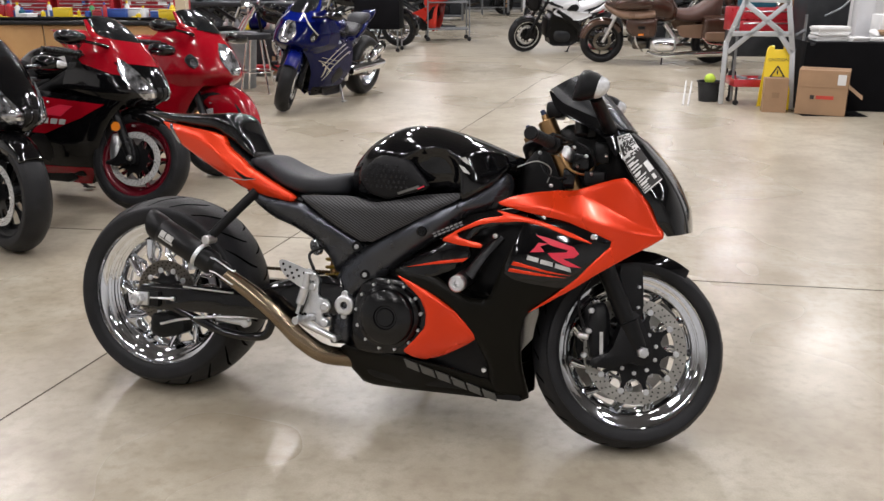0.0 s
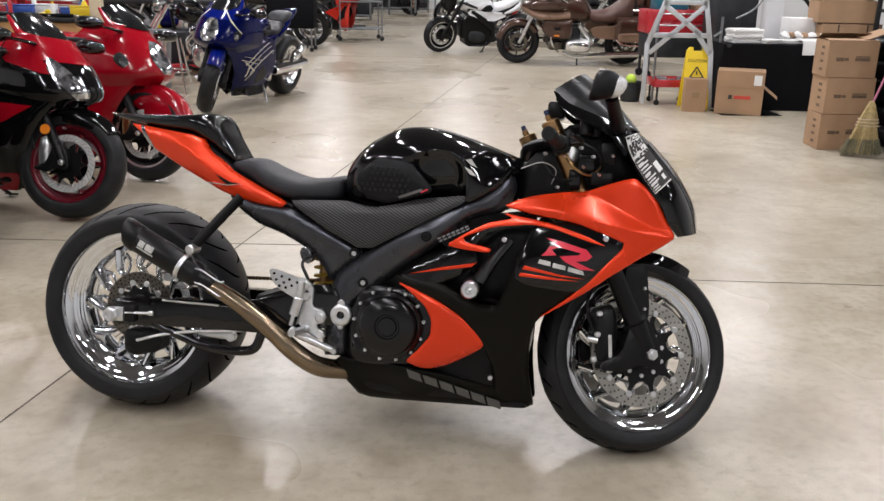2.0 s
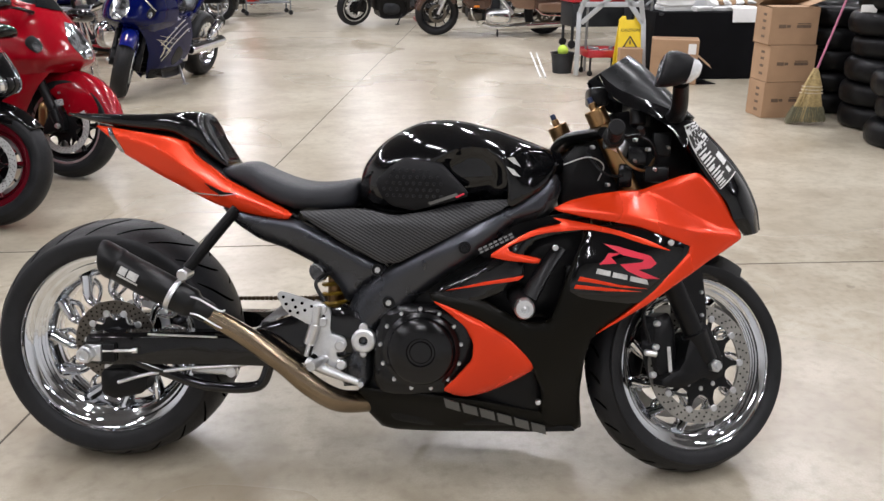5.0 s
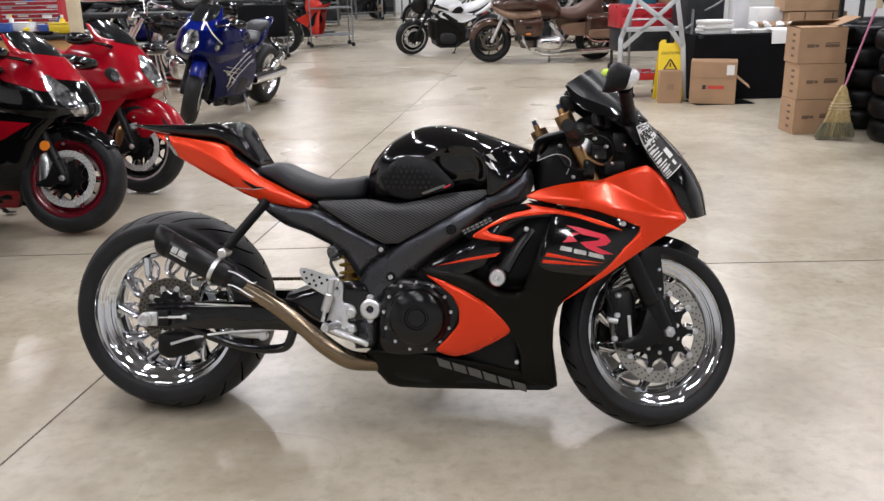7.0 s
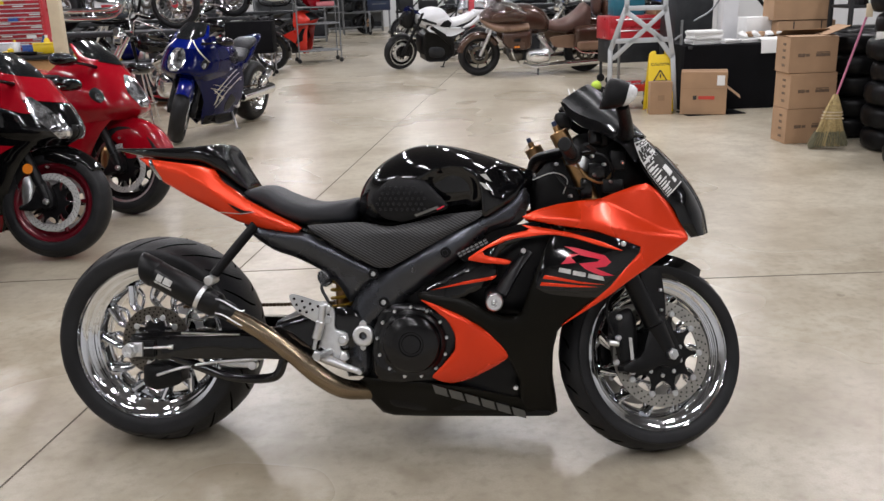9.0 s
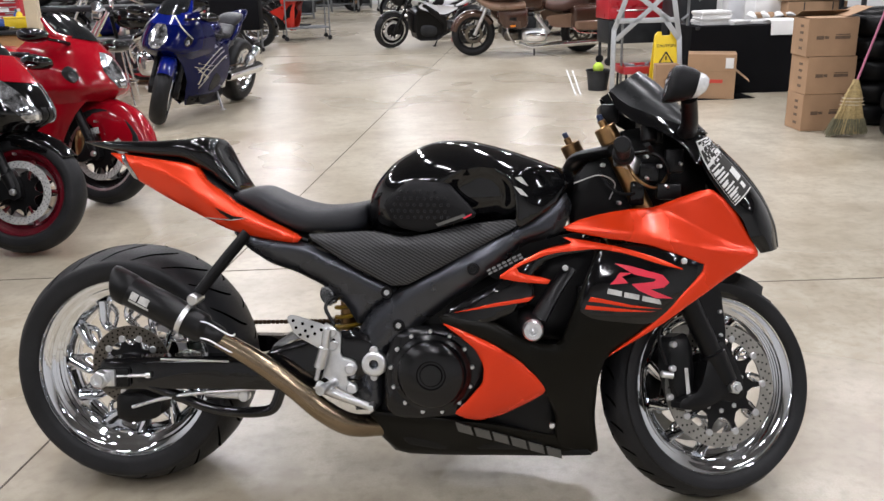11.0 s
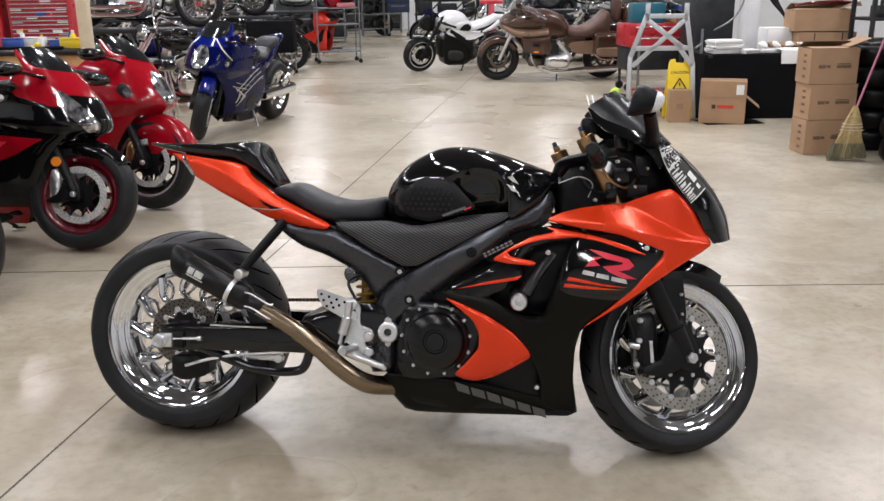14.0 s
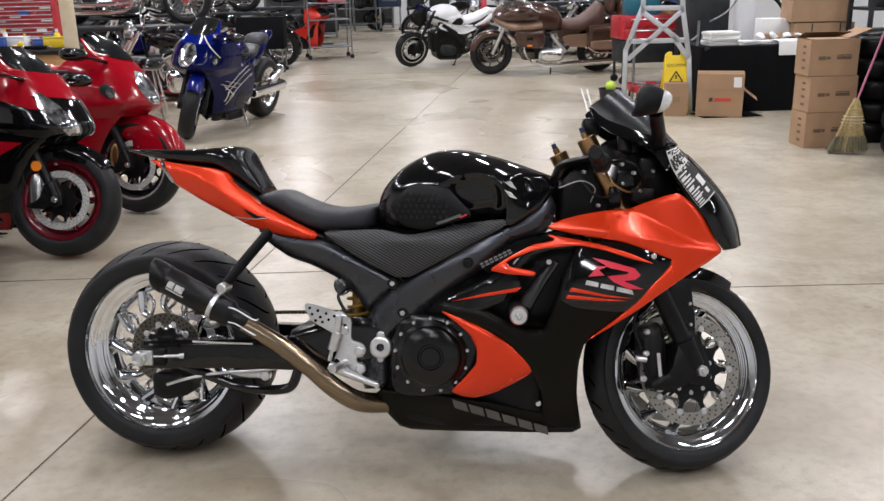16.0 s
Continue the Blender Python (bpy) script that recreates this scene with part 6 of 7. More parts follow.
def cruiser(m, paint, label, bare=False):
    """A V-twin cruiser."""
    r = thing("cruiser_motorcycle", m, label, "motorcycle", "cruisers in the shop")
    simple_wheel(r, "front_wheel", .86, .33, .045, .25, CHROME, 24)
    simple_wheel(r, "rear_wheel", -.74, .33, .075, .22, CHROME, 9)
    for s in (-1, 1):
        part("fork_leg", rod((.50, s * .10, .92), (.86, s * .10, .33), .024), CHROME, r)
        part("shock", rod((-.66, s * .15, .36), (-.50, s * .16, .62), .022), CHROME, r)
        part("handlebar", tube([(.44, s * .06, .95), (.42, s * .20, 1.12), (.30, s * .40, 1.10), (.16, s * .44, 1.05)], .013, 10), CHROME, r)
    for k, (a, x) in enumerate(((24, .10), (-24, -.04))):
        cyl = part("cylinder", moved(loft([[(q * .5 * u, q * .47 * v, z) for u, v in ((-1, -.7), (-.7, -1), (.7, -1), (1, -.7), (1, .7), (.7, 1), (-.7, 1), (-1, .7))] for i in range(9) for q, z in ((.115, .02 + .022 * i), (.15, .021 + .022 * i), (.15, .031 + .022 * i), (.115, .032 + .022 * i))] + [[(q * .5 * u, q * .47 * v, z) for u, v in ((-1, -.7), (-.7, -1), (.7, -1), (1, -.7), (1, .7), (.7, 1), (-.7, 1), (-1, .7))] for q, z in ((.16, .215), (.165, .24), (.12, .262))]), pose(x, 0, .40, 0, a * .9, 0)), CHROME if k == 0 else ALU, r, "finned chrome cylinder")
    part("crankcase", body([(-.22, .22, .40, .10), (-.14, .16, .46, .15), (.16, .16, .46, .15), (.24, .22, .40, .10)], 3, 14, 28), CHROME, r, smooth=60)
    part("primary_cover", moved(body([(-.30, .24, .40, .02), (-.22, .20, .44, .04), (.12, .20, .44, .04), (.20, .24, .40, .02)], 3, 12, 24), Matrix.Translation((0, .18, 0))), CHROME, r, smooth=60)
    part("air_cleaner", moved(lathe([(0, -.05), (.07, -.05), (.09, -.03), (.09, .03), (0, .03)], 32, False), Matrix.Translation((.06, -.17, .60))), CHROME, r)
    part("frame", join(tube([(.46, 0, .86), (.36, 0, .30), (.20, 0, .13), (-.30, 0, .14), (-.40, 0, .40), (-.46, 0, .62), (0, 0, .76), (.46, 0, .90)], .02, 10)), SATIN, r)
    for z in (.20, .30):
        part("exhaust_pipe", tube([(.14, -.12, .55), (.26, -.20, .42), (.12, -.24, z), (-.40, -.24, z - .02), (-.98, -.24, z)], [.024, .024, .03, .042, .042], 12), CHROME, r, "chrome exhaust pipe")
    if not bare:
        part("fuel_tank", body([(-.02, .72, .80, .07), (.06, .70, .88, .13), (.24, .70, .93, .16), (.38, .74, .92, .12), (.44, .80, .88, .05)], 2.5, 24, 28), paint, r, smooth=60)
        part("seat", body([(-.62, .66, .74, .10), (-.50, .64, .74, .13), (-.30, .60, .70, .15), (-.12, .62, .72, .12), (0, .68, .78, .07)], 3, 20, 26), VINYL, r, smooth=60)
    for nm, x, R, a0, a1 in (("rear_mudguard", -.74, .36, 40, 200), ("front_mudguard", .86, .355, 20, 160)):
        part(nm, loft([[(x + (R - d) * math.cos(a), y, .33 + (R - d) * math.sin(a)) for y, d in ((-.09, .07), (-.09, .02), (-.05, 0), (.05, 0), (.09, .02), (.09, .07), (.08, .07), (0, .01), (-.08, .07))] for a in np.linspace(radians(a0), radians(a1), 12)]), paint, r, smooth=50)
    part("headlight", body([(.52, .84, .98, .05), (.58, .80, 1.02, .10), (.66, .82, 1.0, .09)], 2, 10, 22), CHROME, r)
    part("side_stand", rod((.0, .14, .18), (.06, .26, .015), .012), SATIN, r)
    return r


lift_bike = cruiser(pose(-3.30, 12.55, .90, 0, 0, -8), BLACK, "black cruiser motorcycle with chrome engine on the lift table")
row_bike = cruiser(pose(-2.25, 16.2, .0, -8, 0, 168), BLACK, "black cruiser motorcycle with chrome pipes in the row")
for cx, cy, ca in ((-3.9, 16.6, 165), (-3.1, 19.9, 170), (-4.9, 20.4, 170), (2.6, 17.2, 176), (4.3, 16.4, 172), (1.9, 20.6, -10), (6.0, 17.0, 170), (-6.0, 17.2, 165), (-5.6, 14.0, 170),
                   (-2.6, 22.6, 168), (-4.6, 23.0, 172), (3.4, 19.0, 170), (5.2, 19.4, 174), (4.4, 22.0, 168), (6.6, 21.0, 172), (-6.8, 20.0, 168), (-6.6, 23.4, 170)):
    copy_thing(row_bike, pose(cx, cy, 0, -8, 0, ca))
cruiser(pose(-2.35, 11.2, 0, -8, 0, 200), BLACK, "black cruiser motorcycle with chrome engine beside the lift")


# ---- loose things ----
def carton(m, w, d, h, label, open_top=False, marks=True, group=""):
    """A cardboard box, x along its front, with tape, flaps and print bars."""
    r = thing("cardboard_box", m, label, "box", group)
    t = .004
    walls = join(block(0, -d / 2 + t / 2, h / 2, w, t, h, .001), block(0, d / 2 - t / 2, h / 2, w, t, h, .001), block(-w / 2 + t / 2, 0, h / 2, t, d - 2 * t, h, .001), block(w / 2 - t / 2, 0, h / 2, t, d - 2 * t, h, .001), block(0, 0, t / 2, w - 2 * t, d - 2 * t, t, 0))
    part("body", walls, CARD, r, smooth=0)
    if open_top:
        for s, a in ((-1, 3), (1, 24)):
            part("flap", moved(block(0, -s * d * .22, 0, w * .98, d * .44, t, .001), Matrix.Translation((0, s * d / 2, h + t)) @ Matrix.Rotation(radians(-s * a), 4, "X")), CARD, r, smooth=0)
        part("flap", moved(block(.11, 0, 0, .20, d * .9, t, .001), Matrix.Translation((w / 2 - .10, 0, h + .01)) @ Matrix.Rotation(radians(-20), 4, "Y")), CARD, r, smooth=0)
    else:
        for s in (-1, 1):
            f = part("flap", block(0, s * d * .25, 0, w, d * .5 - .002, t, .001), CARD, r, smooth=0)
            f.matrix_basis = Matrix.Translation((0, 0, h + t / 2 + (.001 if s > 0 else 0)))
        part("tape", block(0, 0, h + .0065, w * .98, .05, .001, 0), CARDDARK, r, smooth=0)
    if marks:
        for x0, z0, ln, hh in ((-w * .25, h * .50, w * .15, .028), (-w * .12, h * .50, w * .08, .022), (w * .20, h * .575, w * .28, .008), (w * .20, h * .50, w * .30, .024)):
            part("print_bar", block(x0, -d / 2 - .0012, z0, ln, .002, hh, 0), CARTONINK, r, smooth=0)
        for z0 in (.20, .42, .62, .80):
            part("print_bar", block(-w / 2 - .0012, -d * .1, h * z0, .002, d * .20, h * .07, 0), CARTONINK, r, smooth=0)
    return r


for i, (dx, dy, a) in enumerate(((0, 0, -3), (.004, .0, -2), (-.010, .004, -4.5))):
    carton(pose(3.56 + dx, 7.075 + dy, .002 + i * .292, 0, 0, a), .395, .28, .284, "brown cardboard shipping box in a stack of three", open_top=(i == 2), group="stacked shipping boxes")
b = carton(pose(4.72, 9.42, .679, 0, 0, -5), .62, .34, .19, "low cardboard box with black straps on the table", marks=False)
for sx in (-.14, .16):
    part("strap", block(sx, -.171, .095, .012, .003, .19, 0), INK, b, smooth=0)
carton(pose(4.66, 9.44, .885, 0, 0, -8), .58, .36, .22, "open cardboard tray with folded flaps", open_top=True, marks=False)
r = thing("motorcycle_fairing", pose(4.76, 9.40, 1.175, 0, 0, 6) @ Matrix.Scale(1.2, 4), "dark red motorcycle body panel lying on boxes", "body panel")
part("panel", moved(panel([(-.36, -.03), (-.20, .06), (.05, .08), (.30, .02), (.40, -.08), (.12, -.02), (-.14, -.02)], 0, .012, .03, roll=.006), Matrix.Rotation(radians(70), 4, "X") @ Matrix.Translation((0, -.02, 0))), DEEPRED, r)

box = carton(pose(3.418, 8.84, .006, 0, 0, -22.5), .455, .30, .425, "large brown cardboard box with a red maker's bar", marks=False)
part("print_bar", block(.03, -.1515, .17, .16, .002, .034, 0), REDINK, box, smooth=0)
part("print_bar", block(-.085, -.1515, .17, .036, .002, .040, 0), INK, box, smooth=0)
part("label", block(.165, -.1515, .345, .075, .002, .10, 0), PAPER, box, "white shipping label", smooth=0)
part("side_flap", moved(block(.08, 0, 0, .18, .28, .004, .001), Matrix.Translation((.228, 0, .27)) @ Matrix.Rotation(radians(38), 4, "Y")), CARD, box, smooth=0)
part("seam", block(0, -.1513, .265, .452, .002, .003, 0), CARDDARK, box, smooth=0)
mat_ob = part("floor_mat", block(3.50, 8.83, .003, .62, .34, .006, .002), CLOTH)
mat_ob.matrix_basis = Matrix.Identity(4)
tagged(mat_ob, "flat black rubber mat on the concrete floor", "mat")
small = carton(pose(2.985, 8.93, 0, 0, 0, -8), .225, .12, .33, "small upright cardboard box before the sign", marks=False)
part("print_bar", block(0, -.0612, .17, .07, .002, .055, 0), CARDDARK, small, smooth=0)


def words(text, size, m, mat, parent, name="lettering"):
    c = bpy.data.curves.new(name, "FONT")
    c.body, c.size, c.align_x, c.align_y, c.extrude = text, size, "CENTER", "CENTER", .0008
    ob = new(name, c)
    c.materials.append(mat)
    ob.parent, ob.matrix_basis = parent, m
    return ob


sign = thing("caution_sign", pose(3.03, 9.10, 0, 0, 0, -6), "yellow folding wet floor caution sign", "sign")
for s in (1, -1):
    leaf = [(-.14, 0), (-.12, .015), (.12, .015), (.14, 0), (.115, .60), (.09, .635), (.045, .64), (.045, .60), (-.045, .60), (-.045, .64), (-.09, .635), (-.115, .60)]
    lf = part("leaf", moved(panel(leaf, -.008, .016, .06, roll=.003), Matrix.Translation((0, -.10 * s, 0)) @ Matrix.Rotation(radians(-9 * s), 4, "X")), YELLOW, sign)
    if s == 1:
        face = Matrix.Translation((0, -.10, 0)) @ Matrix.Rotation(radians(-9), 4, "X") @ Matrix.Translation((0, -.0095, 0)) @ Matrix.Rotation(radians(90), 4, "X")
        words("CAUTION", .043, face @ Matrix.Translation((0, .50, 0)), INK, lf)
        tri = join(tube([(-.07, .33, 0), (0, .44, 0)], .007, 6), tube([(0, .44, 0), (.07, .33, 0)], .007, 6), tube([(-.07, .33, 0), (.07, .33, 0)], .007, 6), rod((0, .36, 0), (0, .40, 0), .008, n=6))
        part("symbol", moved(tri, face), INK, lf)

# silver-painted A-shaped stand on casters
st = thing("frame_stand", Matrix.Translation((2.559, 9.299, 0)) @ Matrix.Rotation(math.atan2(-.269, .621), 4, "Z"), "silver painted square-tube A-frame stand", "stand")


def strut(a, b, w=.035):
    a, b = Vector(a), Vector(b)
    d = b - a
    q = d.to_track_quat("Z", "Y").to_matrix().to_4x4()
    return moved(block(0, 0, d.length / 2, w, w, d.length, .003), Matrix.Translation(a) @ q)


for y in (0,):
    for a, b2 in (((-.005, y, .02), (-.005, y, .66)), ((-.005, y, .64), (.155, y, 1.10)), ((.684, y, .02), (.64, y, .60)), ((.64, y, .58), (.546, y, 1.10)), ((.155, y, 1.02), (.155, y, 1.20)), ((.548, y, 1.02), (.548, y, 1.20)),
                  ((.14, y, 1.07), (.56, y, 1.07)), ((.02, y, .735), (.62, y, .75)), ((.145, y, 1.04), (.525, y, .755)), ((.545, y, 1.04), (.02, y, .55)), ((.46, y, .80), (.64, y, .56))):
        part("tube", strut(a, b2, .048), SILVERPAINT, st)
for x in (.0, .65):
    part("rail", tube([(x + .06, .24, .03), (x + .06, .24, .93)], .014, 8), GREYSTEEL, st)
    part("rail", tube([(x + .06, .24, .78), (x, .02, .74)], .012, 8), GREYSTEEL, st)

# low trolley with a red tray under the stand
tr = thing("parts_trolley", pose(2.88, 9.46, 0), "low trolley with a red tray of loose parts", "trolley")
part("tray", join(block(0, 0, .20, .42, .36, .008, .002), block(0, -.18, .235, .42, .008, .075, .002), block(0, .18, .235, .42, .008, .075, .002), block(-.21, 0, .235, .008, .36, .075, .002), block(.21, 0, .235, .008, .36, .075, .002)), REDSTEEL, tr, "red enamelled tray")
for x in (-.17, .17):
    for y in (-.14, .14):
        part("leg", rod((x, y, .05), (x, y, .20), .012), DARKSTEEL, tr)
        part("caster", moved(lathe([(0, -.012), (.028, -.012), (.03, 0), (.028, .012), (0, .012)], 20, False), Matrix.Translation((x, y, .03))), RUBBER, tr)
random.seed(4)
for k in range(9):
    o = part("machine_component", moved(block(0, 0, 0, random.uniform(.05, .12), random.uniform(.03, .08), .03, .006), pose(random.uniform(-.15, .15) + 2.88, 9.46 + random.uniform(-.12, .12), .222 + .022 * (k % 3) + .0, random.uniform(-12, 12), 0, random.uniform(0, 180))), GREYSTEEL if k % 3 else PAPER)
    tagged(o, "small grey machine part lying in the red tray", "machine part", "parts in the tray")
tb = part("bucket", loft([[(2.50 + r_ * math.cos(a), 9.62 + r_ * math.sin(a), z) for a in np.linspace(0, 2 * math.pi, 28, endpoint=False)] for r_, z in ((.10, .0), (.125, .20), (.135, .205), (.135, .215), (.118, .21), (.095, .02))]), DARKSTEEL)
tagged(tb, "dark grey plastic bucket on the floor", "bucket")
ball = part("tennis_ball", moved(body([(-.034, -.004, .004, .004), (-.03, -.016, .016, .016), (-.017, -.029, .029, .029), (0, -.0335, .0335, .0335), (.017, -.029, .029, .029), (.03, -.016, .016, .016), (.034, -.004, .004, .004)], 2, 24, 24), Matrix.Translation((2.50, 9.62, .236)) @ Matrix.Scale(1.7, 4)), LIME)
tagged(ball, "lime green felt ball resting on the bucket", "ball")
for k, (p, q) in enumerate((((2.16, 9.26), (2.60, 11.25)), ((2.21, 9.25), (2.66, 11.20)))):
    o = part("plastic_strip", rod((p[0], p[1], .010), (q[0], q[1], .010), .010, n=8), PAPER)
    tagged(o, "thin white plastic strip lying on the floor", "strip", "white strips")

# black covered table with papers and cartons
tbx = thing("covered_table", pose(4.235, 9.37, 0, 0, 0, -2), "folding table under a floor-length black cloth", "table")
part("tabletop", block(0, 0, .655, 1.83, .76, .03, .006), DARKSTEEL, tbx)
ring = []
for z, out in ((.675, 0), (.672, .008), (.60, .016), (.30, .022), (.004, .03)):
    ring.append([((.93 + out + (.012 * math.sin(14 * a) * (.675 - z))) * max(-1, min(1, 1.35 * math.cos(a))), (.38 + out + .012 * math.sin(11 * a) * (.675 - z)) * max(-1, min(1, 1.35 * math.sin(a))), z) for a in np.linspace(0, 2 * math.pi, 96, endpoint=False)])
part("tablecloth", loft(ring), CLOTH, tbx, "black cloth to the floor")
random.seed(7)
TOP = .678


def paper_pile(x, y, w, d, n, base=TOP, a=0.0):
    e = thing("paper_pile", pose(x, y, base, 0, 0, a), "uneven pile of white papers and folders", "papers", "papers on the table")
    z = 0
    for k in range(n):
        h = random.uniform(.006, .022)
        part("folder", moved(block(0, 0, z + h / 2, w * random.uniform(.9, 1), d * random.uniform(.9, 1), h, .001), pose(random.uniform(-.015, .015), random.uniform(-.015, .015), 0, 0, 0, random.uniform(-5, 5))), PAPER, e)
        z += h + .0005


paper_pile(3.56, 9.24, .33, .26, 10)
paper_pile(3.78, 9.16, .22, .18, 2, a=20)
paper_pile(4.10, 9.22, .30, .22, 3, a=-12)
o = part("paper_sheet", loft([[(x, 9.02 + dy, z) for x in (4.07, 4.35)] for dy, z in ((.16, TOP + .048), (.02, TOP + .050), (-.045, TOP + .035), (-.062, .62), (-.064, .575))], close=False), PAPER)
o.data.transform(Matrix.Identity(4))
tagged(o, "white sheet of paper hanging over the table edge", "paper")
carton_w = part("storage_box", block(4.36, 9.58, TOP + .12, .46, .24, .24, .006), PAPER)
tagged(carton_w, "plain white cardboard storage box on the table", "box")
for k in range(7):
    x, y = 4.02 + .07 * k, 9.30 + .03 * (k % 2)
    o = part("crumpled_bag", moved(body([(-.06, -.01, .01, .02), (-.03, -.02, .04, .05), (.01, -.02, .035, .045), (.05, -.012, .014, .02)], 1.6, 12, 12), pose(x, y, TOP + .065, random.uniform(-20, 20), random.uniform(-20, 20), random.uniform(0, 360))), CARDDARK if k % 2 else PAPER)
    tagged(o, "crumpled paper bag lying on the papers", "bag", "crumpled bags")

# machines behind the table
tc = thing("tyre_changer", pose(4.35, 10.35, 0, 0, 0, -6), "pale grey tyre changing machine with hoses", "machine")
part("column", block(-.05, .0, .95, .19, .22, 1.9, .02), WHITE, tc, "pale grey upright column")
part("base", block(.15, .05, .30, .75, .65, .60, .04), DARKSTEEL, tc)
part("arm", block(.15, 0, 1.55, .55, .12, .14, .02), WHITE, tc)
for k in range(4):
    part("hose", tube([(.02 + .02 * k, -.13, 1.42), (.18 + .03 * k, -.16, 1.15 - .02 * k), (.42, -.16, .98 - .03 * k), (.75, -.10, .96 - .04 * k)], .014, 8), RUBBER, tc)
part("hose", tube([(-.16, -.12, 1.50), (-.18, -.16, 1.18), (-.30, -.16, .98), (-.48, -.10, .86)], .011, 8), GREYSTEEL, tc)
bal = thing("wheel_balancer", pose(4.12, 11.2, 0, 0, 0, 0), "dark workshop machine with a red lid", "machine")
part("body", block(0, 0, .62, .50, .55, 1.24, .03), DARKSTEEL, bal)
part("lid", block(0, -.02, 1.27, .46, .50, .08, .02), REDSTEEL, bal, "red lid")
rc = thing("tool_chest", pose(3.72, 11.9, 0, 0, 0, 2), "low red tool chest on a dark cabinet with casters", "tool chest")
part("body", block(0, 0, .74, 1.0, .5, .30, .01), REDSTEEL, rc)
part("cabinet", block(0, 0, .43, .96, .46, .30, .01), DARKSTEEL, rc)
for k in range(2):
    d_ = part("drawer", block(0, -.256, .665 + .145 * k, .95, .02, .130, .006), REDSTEEL, rc)
    part("handle", rod((-.40, -.275, .70 + .145 * k), (.40, -.275, .70 + .145 * k), .008, n=8), ALU, d_)
for x in (-.45, .45):
    for y in (-.18, .18):
        part("caster", moved(lathe([(0, -.02), (.05, -.02), (.055, 0), (.05, .02), (0, .02)], 20, False), Matrix.Translation((x, y, .055))), RUBBER, rc)
        part("leg", rod((x, y, .06), (x, y, .28), .02), DARKSTEEL, rc)
carton(pose(4.05, 11.85, .892, 0, 0, 8), .36, .28, .10, "teal shipping box on the tool chest", marks=False)
tealbox = part("parts_case", block(3.55, 11.9, 1.02, .42, .30, .26, .012), TEAL)
tagged(tealbox, "teal plastic parts case on the tool chest", "case")
sh = thing("shelf_unit", pose(5.6, 8.9, 0, 0, 0, -4), "dark steel shelf with black machine parts", "shelf")
for x in (-.7, .7):
    for y in (-.22, .22):
        part("post", block(x, y, .9, .04, .04, 1.8, .003), DARKSTEEL, sh)
for z in (.35, .8, 1.02, 1.5):
    part("shelf_board", block(0, 0, z, 1.42, .46, .03, .003), DARKSTEEL, sh)
random.seed(12)
for k in range(14):
    x = 5.0 + .095 * k
    o = part("machine_component", moved(join(block(0, 0, .06, .075, .16, .12, .01), rod((0, -.05, .12), (0, -.05, .15 + .05 * random.random()), .018)), pose(x, 8.85 - .007 * k, 1.035, 0, 0, random.uniform(-20, 20))), (DARKSTEEL, SATIN, REDSTEEL, GREYSTEEL)[k % 4])
    tagged(o, "dark machine part standing on the steel shelf", "machine part", "parts on the shelf")


def wrapped_tyre(m, label="motorcycle tyre in wrinkled black plastic wrap"):
    e = thing("wrapped_tyre", m, label, "tyre", "stacked tyres")
    prof = []
    for a in np.linspace(0, 2 * math.pi, 20, endpoint=False):
        prof.append((.235 + .085 * math.copysign(abs(math.cos(a)) ** .7, math.cos(a)), .088 * math.copysign(abs(math.sin(a)) ** .8, math.sin(a))))
    pts, faces = lathe(prof, 64)
    pts = [tuple(Vector(p) * (1 + .016 * noise.noise(Vector(p) * 16) + .010 * noise.noise(Vector(p) * 40))) for p in pts]
    part("tyre", moved((pts, faces), Matrix.Rotation(radians(90), 4, "X")), BAG, e, smooth=70)
    return e


t0 = wrapped_tyre(pose(4.13, 6.52, .09))
random.seed(3)
for k in range(1, 7):
    copy_thing(t0, pose(4.13 + random.uniform(-.03, .03), 6.52 + random.uniform(-.03, .03), .09 + .176 * k, random.uniform(-2, 2), random.uniform(-2, 2), random.uniform(0, 360)))
for k in range(5):
    copy_thing(t0, pose(4.12 + random.uniform(-.03, .03), 7.28 + random.uniform(-.03, .03), .09 + .176 * k, random.uniform(-2, 2), random.uniform(-2, 2), random.uniform(0, 360)))
for k in range(3):
    copy_thing(t0, pose(3.95 + random.uniform(-.03, .03), 5.87 + random.uniform(-.03, .03), .09 + .176 * k, random.uniform(-2, 2), random.uniform(-2, 2), random.uniform(0, 360)))
for x, y, z, a in ((3.815, 6.44, .90, -28), (3.80, 7.22, .60, -20), (3.665, 5.73, .12, -62)):
    o = part("tyre_label", moved(block(0, 0, 0, .11, .004, .055, .001), pose(x, y, z, 8, 0, a)), PAPER)
    tagged(o, "white printed sticker on a wrapped tyre", "label", "tyre labels")

# broom leaning on the tyres
br = thing("broom", pose(3.60, 6.66, 0, 0, 0, -20), "worn straw broom with a pink handle leaning on the tyres", "broom")
random.seed(9)


def straws(n, z0, z1, mat, name, out):
    s = []
    for k in range(n):
        u, v = random.uniform(-1, 1), random.uniform(-1, 1)
        a = Vector((.03 * u + .0, .02 * v, .40))
        m1 = Vector((.080 * u - .012, .03 * v, .22))
        e = Vector(((.145 * u - .028) + random.uniform(-.012, .012), .05 * v, random.uniform(.0, .03) + .045 * (1 + u) * .3))
        line = [a.lerp(m1, .0), m1, e]
        c = curve(line, 5)
        c = [p for p in c if z0 <= p.z <= z1]
        if len(c) > 1:
            s.append(tube(c, .0022, 4, 1))
    ob = part(name, join(*s), mat, br, out)
    ob["kind"] = "stuff"
    return ob


